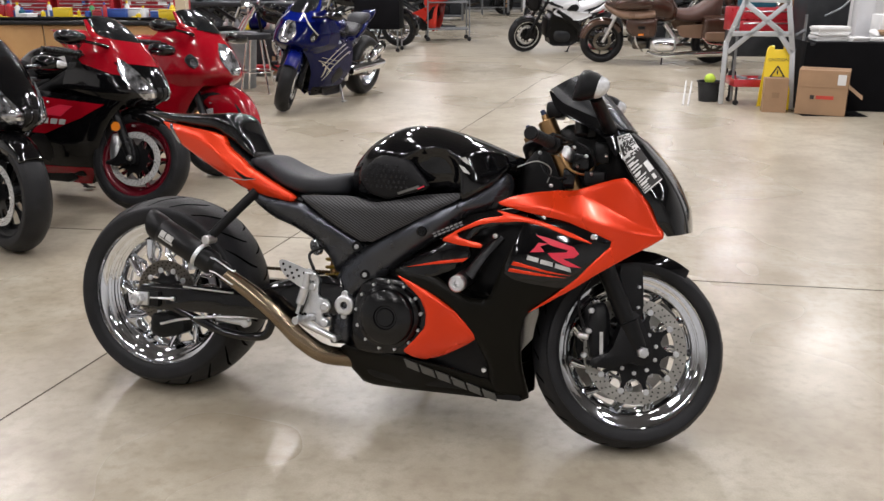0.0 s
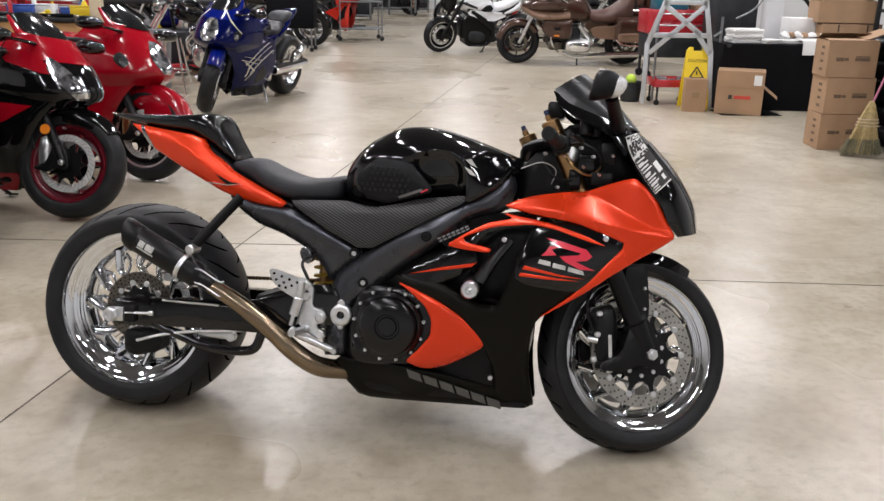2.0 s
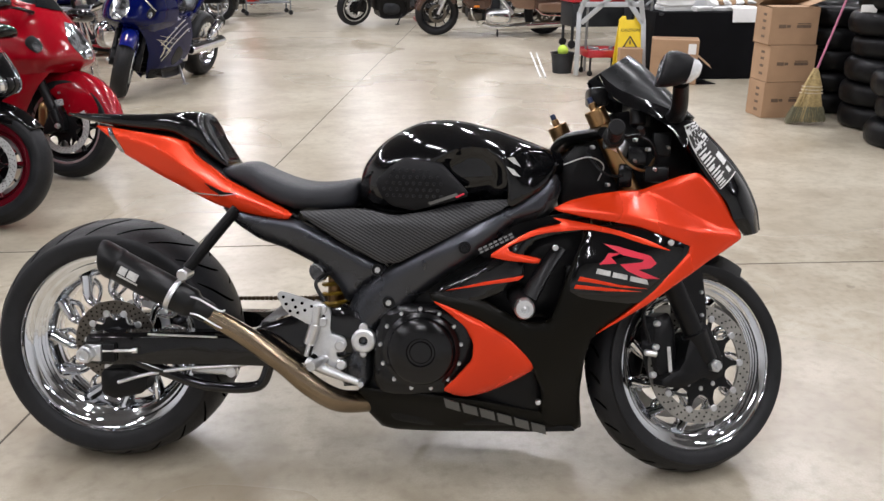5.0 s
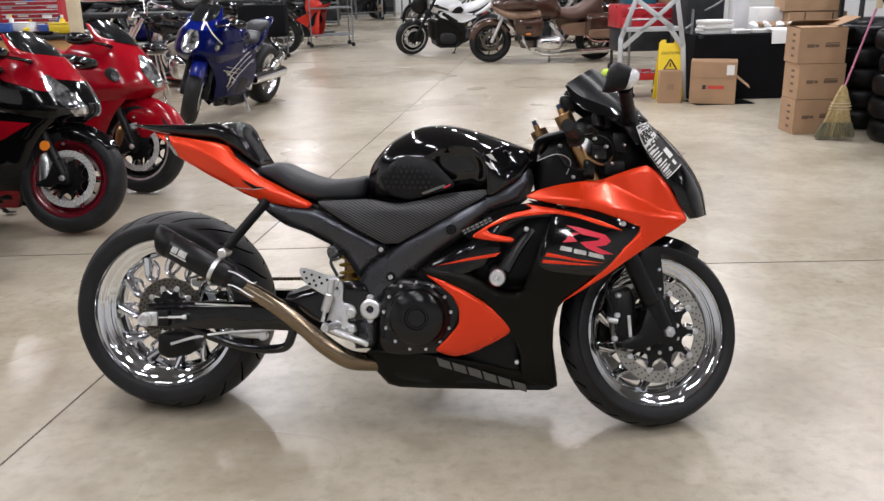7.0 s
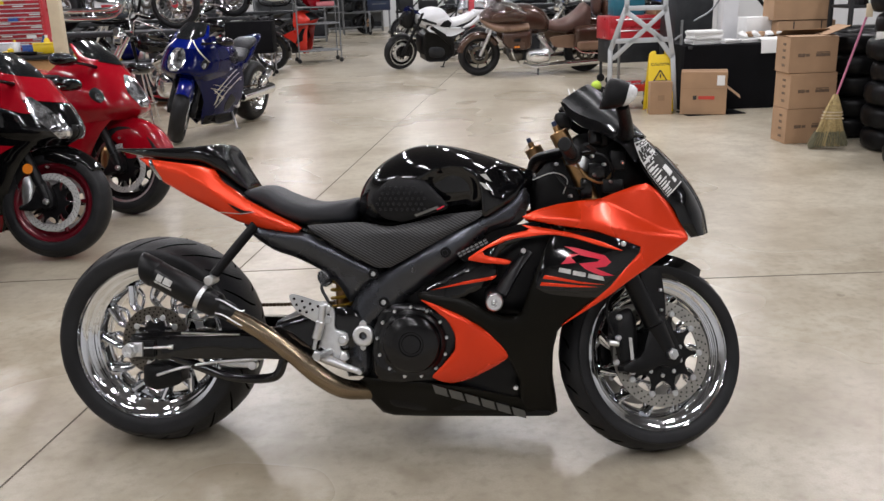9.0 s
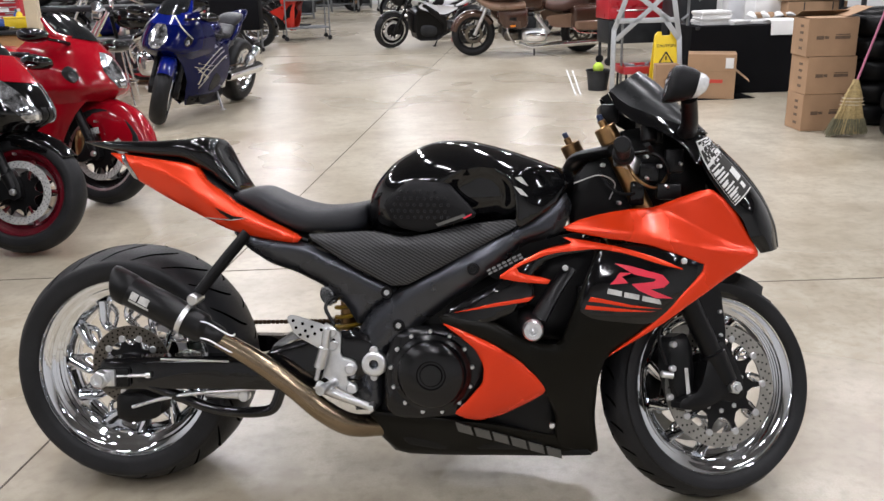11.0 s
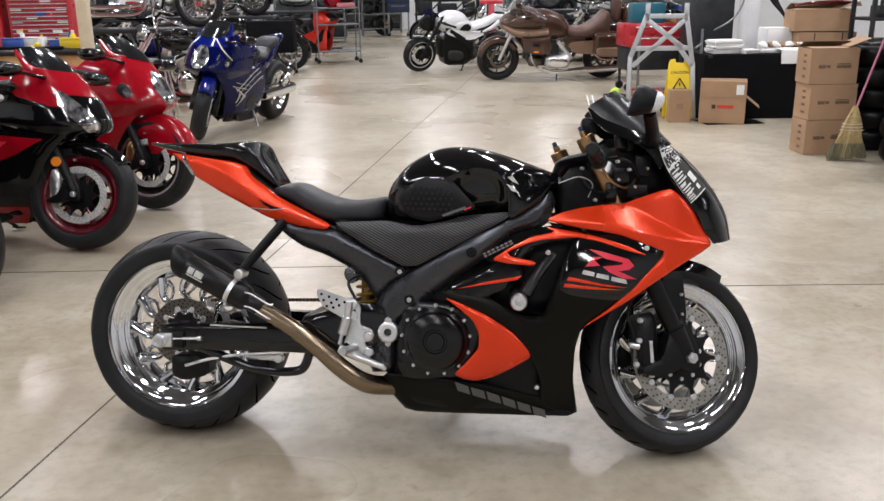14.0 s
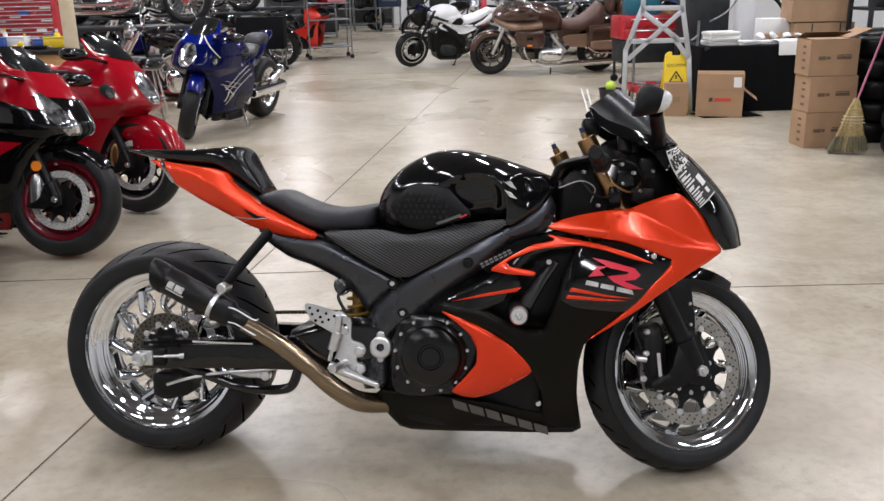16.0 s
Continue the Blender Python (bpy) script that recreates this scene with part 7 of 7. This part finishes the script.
straws(420, .14, .42, STRAW, "straw", "pale yellow straw")
straws(420, 0.0, .16, STRAWGREY, "worn_straw", "grey worn straw ends")
part("straw_core", loft([[(cx + w * math.cos(a), d * math.sin(a), z) for a in np.linspace(0, 2 * math.pi, 20, endpoint=False)] for cx, w, d, z in ((-.03, .125, .035, .03), (-.012, .075, .028, .22), (-.005, .07, .026, .30), (0, .034, .022, .40), (0, .018, .018, .44))]), STRAW, br)
for z, w in ((.30, .074), (.275, .080), (.25, .086)):
    part("stitching", tube([(w * math.cos(a) - .008, .031 * math.sin(a), z) for a in np.linspace(0, 2 * math.pi, 20)], .004, 6, 1), PALEWOOD, br)
part("handle", rod((0, 0, .40), (.20, .05, 1.12), .0085, .0085), PINK, br, "pink painted wooden handle")
part("tag", moved(block(.19, .03, 1.08, .05, .012, .10, .004), Matrix.Identity(4)), PALEWOOD, br)
part("hook", tube([(.20, .05, 1.11), (.17, .04, 1.19), (.12, .03, 1.23)], .010, 8), WHITE, br)

# ---- work bench with its clutter ----
bn = thing("work_bench", pose(-5.55, 8.72, 0), "plywood work bench with a black rubber top", "bench")
for k in range(4):
    part("front_panel", block(-1.99 + 1.36 * k, -.38, .43, 1.345, .02, .82, .004), WOOD, bn, "birch plywood panel")
part("frame", block(0, 0, .43, 5.36, .70, .80, .004), PALEWOOD, bn)
part("top_mat", block(0, -.02, .865, 5.50, .84, .035, .012), RUBBER, bn, "black rubber mat")
post = part("timber_post", block(-2.785, 8.40, 1.6, .10, .10, 3.2, .004), PALEWOOD)
tagged(post, "pale timber post at the end of the bench", "post", kind="structure")
for k in range(3):
    hb = part("rubber_hose", tube([(-5.2, 8.36 - .03 * k, .905), (-4.3, 8.33 + .03 * k, .90), (-3.6, 8.36 + .012 * k, .905), (-3.0, 8.40 - .03 * k, .90)], .014, 8), CLOTH)
    tagged(hb, "black hose lying along the bench edge", "hose", "hoses on the bench")
random.seed(21)
cols = [BLUEPLASTIC, TEAL, YELLOW, REDSTEEL, PAPER, GREENM, REDSTEEL, YELLOW, BLUEPLASTIC, WHITE]


def bottle(x, y, z, h, rad, mat, cap_mat):
    e = thing("spray_bottle", pose(x, y, z), "small bottle of workshop fluid on the bench", "bottle", "bottles on the bench")
    part("body", moved(lathe([(0, 0), (rad, 0), (rad, h * .7), (rad * .4, h * .84), (rad * .4, h * .86), (0, h * .86)], 20, False), Matrix.Rotation(radians(90), 4, "X")), mat, e)
    part("cap", moved(lathe([(0, h * .85), (rad * .48, h * .85), (rad * .48, h), (0, h)], 16, False), Matrix.Rotation(radians(90), 4, "X")), cap_mat, e)


for k in range(54):
    x = -5.6 + .0505 * k + random.uniform(-.02, .02)
    y = 8.62 + random.uniform(-.14, .28)
    if k % 4 == 0:
        w, d, h = random.uniform(.10, .24), random.uniform(.08, .16), random.uniform(.04, .11)
        o = part("parts_bin", moved(join(block(0, 0, h / 2, w, d, h, .008), block(0, 0, h + .006, w * 1.04, d * 1.04, .012, .003)), pose(x, y, .884, 0, 0, random.uniform(-25, 25))), cols[k % 10])
        tagged(o, "coloured plastic parts bin on the bench", "bin", "bins on the bench")
    elif k % 4 == 1:
        o = part("hand_tool", moved(join(rod((-.10, 0, .018), (.04, 0, .018), .016, bevel=.004), rod((.04, 0, .016), (.15, .01, .012), .007), block(.155, .01, .012, .03, .02, .012, .003)), pose(x, y - .1, .884, 0, 0, random.uniform(0, 180))), random.choice((REDSTEEL, DARKSTEEL, CHROME, YELLOW)))
        tagged(o, "hand tool lying on the bench mat", "tool", "tools on the bench")
    else:
        bottle(x, y, .884, random.uniform(.07, .17), random.uniform(.016, .032), cols[(k * 7) % 10], cols[(k * 3 + 1) % 10])


def drawer_chest(x, y, z, w, h, n, label):
    e = thing("tool_chest", pose(x, y, z), label, "tool chest", "red tool chests")
    part("body", block(0, 0, h / 2, w, .45, h, .008), REDSTEEL, e)
    for k in range(n):
        d_ = part("drawer", block(0, -.232, h * (k + .5) / n, w * .94, .018, h / n * .86, .005), REDSTEEL, e)
        part("handle", block(0, -.246, h * (k + .80) / n, w * .9, .010, .009, .003), ALU, d_)
        for q in range(4):
            if (k * 7 + q * 5 + n) % 3 == 0:
                part("label", block(w * (-.36 + .24 * q), -.2425, h * (k + .40) / n, w * .17, .002, h / n * .34, 0), (PAPER, PAPER, SILVERPAINT, LOGORED)[(k + q) % 4], d_)
    return e


drawer_chest(-3.55, 9.75, .0, .62, 1.9, 46, "tall red steel tool chest with many drawers")
drawer_chest(-4.25, 9.75, .0, .62, 1.6, 40, "red steel tool chest with chrome handles")
drawer_chest(-4.98, 9.75, .0, .68, 1.75, 42, "wide red steel tool chest with chrome handles")
random.seed(31)
for k in range(22):
    x, z = -5.4 + .115 * k, 1.0 + .17 * (k % 4)
    o = part("sticker", block((-3.55, -4.25, -4.98)[k % 3] + random.uniform(-.22, .22), 9.507, z, random.uniform(.05, .12), .003, random.uniform(.025, .06), 0), (PAPER, LOGORED, PAPER, YELLOW, BLUEPLASTIC)[k % 5], smooth=0)
    tagged(o, "plain coloured sticker on a tool chest", "sticker", "stickers on the chests")

# stool and bin beside the bench
sl = thing("shop_stool", pose(-2.52, 9.95, 0), "chrome workshop stool with a black round seat", "stool")
part("seat", moved(lathe([(0, .60), (.17, .60), (.18, .62), (.175, .655), (0, .665)], 32, False), Matrix.Rotation(radians(90), 4, "X")), VINYL, sl)
for k in range(4):
    a = math.pi / 4 + k * math.pi / 2
    part("leg", rod((.11 * math.cos(a), .11 * math.sin(a), .60), (.22 * math.cos(a), .22 * math.sin(a), 0), .012), CHROME, sl)
part("foot_ring", moved(tube([(.185 * math.cos(a), .185 * math.sin(a), .24) for a in np.linspace(0, 2 * math.pi, 24)], .009, 8, 1), Matrix.Identity(4)), CHROME, sl)
bin_ob = part("waste_bin", loft([[(-2.85 + r_ * math.cos(a), 10.35 + r_ * math.sin(a), z) for a in np.linspace(0, 2 * math.pi, 32, endpoint=False)] for r_, z in ((.19, 0), (.23, .60), (.245, .61), (.245, .64), (.225, .63), (.18, .03))]), GREYSTEEL)
tagged(bin_ob, "grey plastic waste bin on the floor", "bin")

# lift table under the cruiser, jack, and what lies below it
lf = thing("lift_table", pose(-3.35, 12.55, 0, 0, 0, -8), "dark steel motorcycle lift table raised on its scissor legs", "lift table")
part("deck", block(0, 0, .872, 2.2, .72, .055, .008), DARKSTEEL, lf)
for s in (-1, 1):
    part("leg", strut((-.7, s * .25, .06), (.6, s * .25, .84), .05), DARKSTEEL, lf)
    part("leg", strut((.7, s * .22, .06), (-.6, s * .22, .84), .05), DARKSTEEL, lf)
    part("base_rail", block(0, s * .30, .035, 2.0, .06, .07, .005), DARKSTEEL, lf)
jk = thing("floor_jack", pose(-2.75, 11.6, 0, 0, 0, 20), "red steel floor jack beside the lift", "jack")
part("body", block(0, 0, .10, .62, .22, .07, .01), REDSTEEL, jk)
for x in (-.26, .26):
    for y in (-.13, .13):
        part("caster", moved(lathe([(0, -.02), (.05, -.02), (.055, 0), (.05, .02), (0, .02)], 20, False), Matrix.Translation((x, y, .055))), DARKSTEEL, jk)
part("pad", block(.05, 0, .16, .16, .16, .04, .008), DARKSTEEL, jk)
hl = part("helmet", moved(body([(-.13, .02, .12, .06), (-.10, .0, .20, .10), (0, -.0, .25, .125), (.10, .02, .20, .10), (.13, .06, .14, .05)], 2.2, 20, 24), pose(-3.0, 11.95, .56)), BLUE)
tagged(hl, "dark blue open face helmet on the cabinet", "helmet")
cb = thing("low_cabinet", pose(-3.3, 12.0, 0), "dark steel low cabinet under the lift", "cabinet")
part("body", block(0, 0, .28, 1.3, .40, .56, .01), DARKSTEEL, cb)
for x in (-.32, .32):
    dd = part("door", block(x, -.206, .28, .61, .014, .50, .004), DARKSTEEL, cb)
    part("handle", block(x - .2 * (1 if x > 0 else -1), -.22, .30, .015, .02, .10, .003), ALU, dd)
for k in range(8):
    o = part("machine_component", moved(join(block(0, 0, .05, .09, .07, .10, .012), rod((0, 0, .10), (0, 0, .14), .02)), pose(-3.85 + .14 * k if k != 6 else -2.72, 11.92, .561, 0, 0, 25 * k)), (GREYSTEEL, YELLOW, DARKSTEEL, ALU)[k % 4])
    tagged(o, "machine part standing on the low cabinet", "machine part", "parts on the cabinet")
wb = carton(pose(-2.62, 11.95, 0, 0, 0, 5), .40, .30, .22, "white flattened box on the floor by the jack", marks=False)

# black case on a wheeled stand
ck = thing("wheeled_case", pose(-1.77, 15.1, 0, 0, 0, -4), "large black case on a wheeled steel stand", "case")
part("body", block(0, 0, .63, .76, .46, .51, .015), CLOTH, ck)
for x in (-.34, .34):
    for y in (-.2, .2):
        part("leg", rod((x, y, .06), (x, y, .38), .014), GREYSTEEL, ck)
        part("caster", moved(lathe([(0, -.014), (.034, -.014), (.036, 0), (.034, .014), (0, .014)], 20, False), Matrix.Translation((x, y, .036))), RUBBER, ck)

# rack with an orange fairing
rk = thing("fairing_rack", pose(-.75, 17.5, 0, 0, 0, 8), "tubular steel rack on casters with shelves", "rack")
for x in (-.40, .40):
    for y in (-.28, .28):
        part("post", rod((x, y, .06), (x, y, 1.55), .014), GREYSTEEL, rk)
        part("caster", moved(lathe([(0, -.014), (.04, -.014), (.042, 0), (.04, .014), (0, .014)], 20, False), Matrix.Translation((x, y, .042))), RUBBER, rk)
for z in (.22, .72, 1.02, 1.45):
    for y in (-.28, .28):
        part("rail", rod((-.40, y, z), (.40, y, z), .011), GREYSTEEL, rk)
    part("shelf_board", block(0, 0, z - .012 + .02, .78, .54, .008, .001), GREYSTEEL, rk)


def loose_fairing(m, paint, label):
    e = thing("motorcycle_fairing", m, label, "body panel", "loose fairings")
    t = Matrix.Translation((-.5, 0, -.20))
    a, b, w, pw = SHARP
    nose = part("nose", moved(skin(a, b, w, -1, 1, (0, 1), 16, 28, pw), t), paint, e, smooth=60)
    part("lamp_opening", moved(skin(a, b, w, -.5, .5, (.3, .8), 10, 16, pw, .004), t), SATIN, nose)
    a, b, w, pw = FLANK
    for s in (-1, 1):
        side = part("side", moved(skin(a, b, w, [.42 * s, .42 * s, .6 * s], [.99 * s, .80 * s, .86 * s], (0, 1), 18, 14, pw), t), paint, e, smooth=60)
        part("decal", moved(skin(a, b, w, [.5 * s, .6 * s], [.62 * s, .82 * s], (.1, .5), 8, 6, pw, .004), t), SATIN, side)
    part("inner", moved(body([(.0, .25, .55, .12), (.2, .22, .62, .16), (.5, .4, .70, .15)], 2.5, 10, 16), t), SATIN, e)
    return e


loose_fairing(pose(-.86, 17.40, .30, 0, -24, -28) @ Matrix.Scale(.86, 4), FLAME, "loose orange-red motorcycle fairing on the rack")
loose_fairing(pose(-.95, 17.5, 1.04, 0, 0, 200), REDPAINT, "loose red motorcycle fairing on the rack")
pc = part("folded_cloth", block(-.56, 17.42, 1.075, .34, .30, .085, .03), PINKCLOTH)
tagged(pc, "folded pink striped cloth on the rack", "cloth")
wf = part("motorcycle_fairing", moved(panel([(-.5, 0), (-.35, .22), (0, .26), (.35, .16), (.5, .02), (.2, .06), (-.2, .06)], 0, .02, .06, roll=.02), pose(-1.75, 17.6, .01, 12, 0, 8)), WHITE)
tagged(wf, "loose white motorcycle fairing on the floor", "body panel", "loose fairings")

part_wall = slab("wall_partition", 4.75, 6.3, 12.4, 12.5, 0.0, 2.6, WALLM, "white partition wall behind the machines", "wall")

# far racks with wheels and boxes along the back of the shop
random.seed(51)


def far_rack(x, y, w, h, label):
    e = thing("storage_rack", pose(x, y, 0), label, "rack", "storage racks")
    for px_ in (-w / 2, w / 2):
        for py in (-.3, .3):
            part("post", block(px_, py, h / 2, .05, .05, h, .004), GREYSTEEL, e)
    n = int(h / .48)
    # added sheet that darkens the rack against the white wall
    part("back_sheet", block(0, .315, h / 2, w, .01, h - .1, .002), GREYSTEEL, e)
    for k in range(n):
        part("shelf_board", block(0, 0, .12 + .48 * k, w + .05, .62, .04, .004), GREYSTEEL, e)
    return n


for x, y, w, h in ((-.1, 28.6, 2.2, 2.2), (-1.6, 24.2, 1.8, 2.2), (-4.2, 23.8, 2.0, 2.4), (4.6, 24.0, 2.0, 2.2), (7.0, 22.0, 2.0, 2.2), (-6.6, 22.5, 2.0, 2.4)):
    n = far_rack(x, y, w, h, "grey steel storage rack against the back of the shop")
    for k in range(n):
        u = -w / 2 + .12
        while u < w / 2 - .12:
            bw, bh = random.uniform(.16, .40), random.uniform(.14, .36)
            kind = random.random()
            px_ = x + u + bw / 2
            bh = min(bh, .30)
            if kind < .45:
                rr_ = random.uniform(.13, .20)
                o = thing("motorcycle_wheel", pose(px_, y - .1, .142 + .48 * k + rr_, 0, random.uniform(0, 90), random.uniform(-40, 40)), "black spare motorcycle wheel standing on a steel rack", "wheel", "wheels on the racks")
                part("tyre", lathe([(rr_, -.05), (rr_ - .02, -.07), (rr_ - .08, -.06), (rr_ - .10, 0), (rr_ - .08, .06), (rr_ - .02, .07), (rr_, .05)], 20), RUBBER, o)
                part("rim", join(lathe([(rr_ - .10, -.03), (rr_ - .085, -.03), (rr_ - .085, .03), (rr_ - .10, .03)], 20), rod((-rr_ + .09, -.01, 0), (rr_ - .09, -.01, 0), .013, n=8), rod((0, -.01, -rr_ + .09), (0, -.01, rr_ - .09), .013, n=8)), random.choice((SATIN, STEEL, ALU)), o)
                u += 2 * rr_ + .02
                continue
            if kind < .7:
                o = part("exhaust_system", moved(tube([(-.22, 0, .05), (-.08, .02, .06), (.06, -.02, .10), (.22, 0, .16)], [.05, .045, .03, .025], 12), pose(px_, y - .1, .142 + .48 * k, 0, 0, random.uniform(-30, 30))), random.choice((CHROME, STEEL, SATIN)))
                tagged(o, "spare exhaust pipe lying on a steel rack", "exhaust", "pipes on the racks")
                u += .40
                continue
            o = part("storage_box", moved(block(0, 0, bh / 2, bw * .95, .36, bh, .02), pose(px_, y - .05, .142 + .48 * k, 0, 0, random.uniform(-12, 12))), random.choice((DARKSTEEL, SATIN, DARKSTEEL, CARD, BLUEPLASTIC, DARKSTEEL, GREYSTEEL, RUBBER)))
            tagged(o, "storage box on a steel rack", "box", "boxes on the racks")
            u += bw + .03
def body_block(x, w, h):
    return block(x, -.02, .66 + h / 2, w, .40, h, .03)


frk = thing("roller_frame", pose(2.35, 26.3, 0), "black steel roller frame before the far wall", "machine")
for x in (-1.0, -.3, .4, 1.1):
    part("post", block(x, 0, .55, .06, .06, 1.1, .005), DARKSTEEL, frk)
for z in (.25, .62, 1.0):
    part("beam", block(.05, 0, z, 2.2, .07, .07, .005), DARKSTEEL, frk)
for x0, x1 in ((-1.0, -.3), (-.3, .4), (.4, 1.1)):
    part("brace", strut((x0, .02, .28), (x1, .02, .98), .04), DARKSTEEL, frk)
for x, w, h in ((-.75, .42, .34), (-.1, .55, .26), (.62, .50, .38)):
    part("gearbox", body_block(x, w, h), DARKSTEEL, frk)
for x in (-.92, -.62, -.40, -.02, .22, .52, .84, 1.02):
    part("upright", rod((x, .05, 1.0), (x + .03, .05, 1.62), .022, n=8), DARKSTEEL, frk)
part("top_beam", block(.05, .05, 1.63, 2.2, .06, .07, .005), DARKSTEEL, frk)
for k in range(9):
    part("roller", rod((-.9 + .24 * k, -.25, 1.06), (-.9 + .24 * k, .25, 1.06), .035, n=12), GREYSTEEL, frk)
# blue cabinet on casters and an open tubular rack before the far wall
bc = thing("wheeled_cabinet", pose(.84, 26.55, 0, 0, 0, -3), "dark blue steel cabinet on tall legs with casters", "cabinet")
part("body", block(0, 0, .93, .66, .45, .50, .012), BLUECAB, bc)
part("tray", block(0, 0, 1.20, .70, .49, .03, .006), GREYSTEEL, bc)
for k in range(2):
    dr = part("drawer", block(0, -.232, .81 + .235 * k, .60, .018, .215, .006), BLUECAB, bc)
    part("handle", rod((-.2, -.252, .86 + .235 * k), (.2, -.252, .86 + .235 * k), .010, n=8), GREYSTEEL, dr)
for x in (-.29, .29):
    for y in (-.19, .19):
        part("leg", block(x, y, .39, .05, .05, .62, .004), GREYSTEEL, bc)
        part("caster", moved(lathe([(0, -.02), (.05, -.02), (.055, 0), (.05, .02), (0, .02)], 20, False), Matrix.Translation((x, y, .055))), RUBBER, bc)
ork = thing("tubular_rack", pose(.10, 26.9, 0, 0, 0, 3), "open grey tubular rack with dark motorcycle parts", "rack")
for x in (-.32, .32):
    for y in (-.25, .25):
        part("post", rod((x, y, 0), (x, y, 1.75), .02, n=10), GREYSTEEL, ork)
for z in (.22, .62, 1.05, 1.5):
    for y in (-.25, .25):
        part("rail", rod((-.32, y, z), (.32, y, z), .016, n=10), GREYSTEEL, ork)
    part("shelf_board", block(0, 0, z + .012, .62, .48, .012, .002), DARKSTEEL, ork)
for k, (dx, z, w, h) in enumerate(((-.12, .645, .30, .28), (.16, 1.075, .26, .34), (-.14, 1.075, .22, .24), (.04, 1.525, .46, .26))):
    o = part("machine_component", moved(body([(-w / 2, h * .2, h * .6, .05), (-w / 4, 0, h * .9, .12), (w / 5, 0, h, .14), (w / 2, h * .2, h * .5, .06)], 2.6, 12, 16), pose(.10 + dx, 26.9, z, 0, 0, 20 * k)), (DARKSTEEL, SATIN, GREYSTEEL, BLUECAB)[k])
    tagged(o, "dark motorcycle part lying on the tubular rack", "machine part", "parts on the tubular rack")
wt = thing("motorcycle_wheel", pose(.42, 27.0, .312, 8, 0, 35), "black motorcycle wheel leaning by the cabinet", "wheel")
part("tyre", lathe([(.31, -.05), (.29, -.075), (.22, -.07), (.20, 0), (.22, .07), (.29, .075), (.31, .05)], 36), RUBBER, wt)
part("rim", join(lathe([(.19, -.03), (.21, -.03), (.21, .03), (.19, .03)], 36), lathe([(.02, -.05), (.045, -.05), (.045, .05), (.02, .05)], 20), *[rod((.03 * math.cos(a), 0, .03 * math.sin(a)), (.20 * math.cos(a), 0, .20 * math.sin(a)), .016, n=8) for a in np.linspace(0, 2 * math.pi, 6, endpoint=False)]), SATIN, wt)
rj = part("red_stand", join(block(2.02, 15.9, .55, .10, .10, 1.1, .01), block(2.02, 15.9, 1.12, .40, .12, .07, .01), block(2.02, 15.9, .03, .45, .45, .06, .01)), REDSTEEL)
tagged(rj, "red steel press stand behind the motorcycles", "stand")

# cruisers raised on two more lift tables
for cx, cy, ca in ((-1.75, 20.6, 176), (-3.0, 17.4, 174), (-5.3, 17.0, 170), (4.6, 19.0, 172)):
    copy_thing(lf, pose(cx, cy, 0, 0, 0, ca))
    copy_thing(lift_bike, pose(cx, cy, .90, 0, 0, ca))
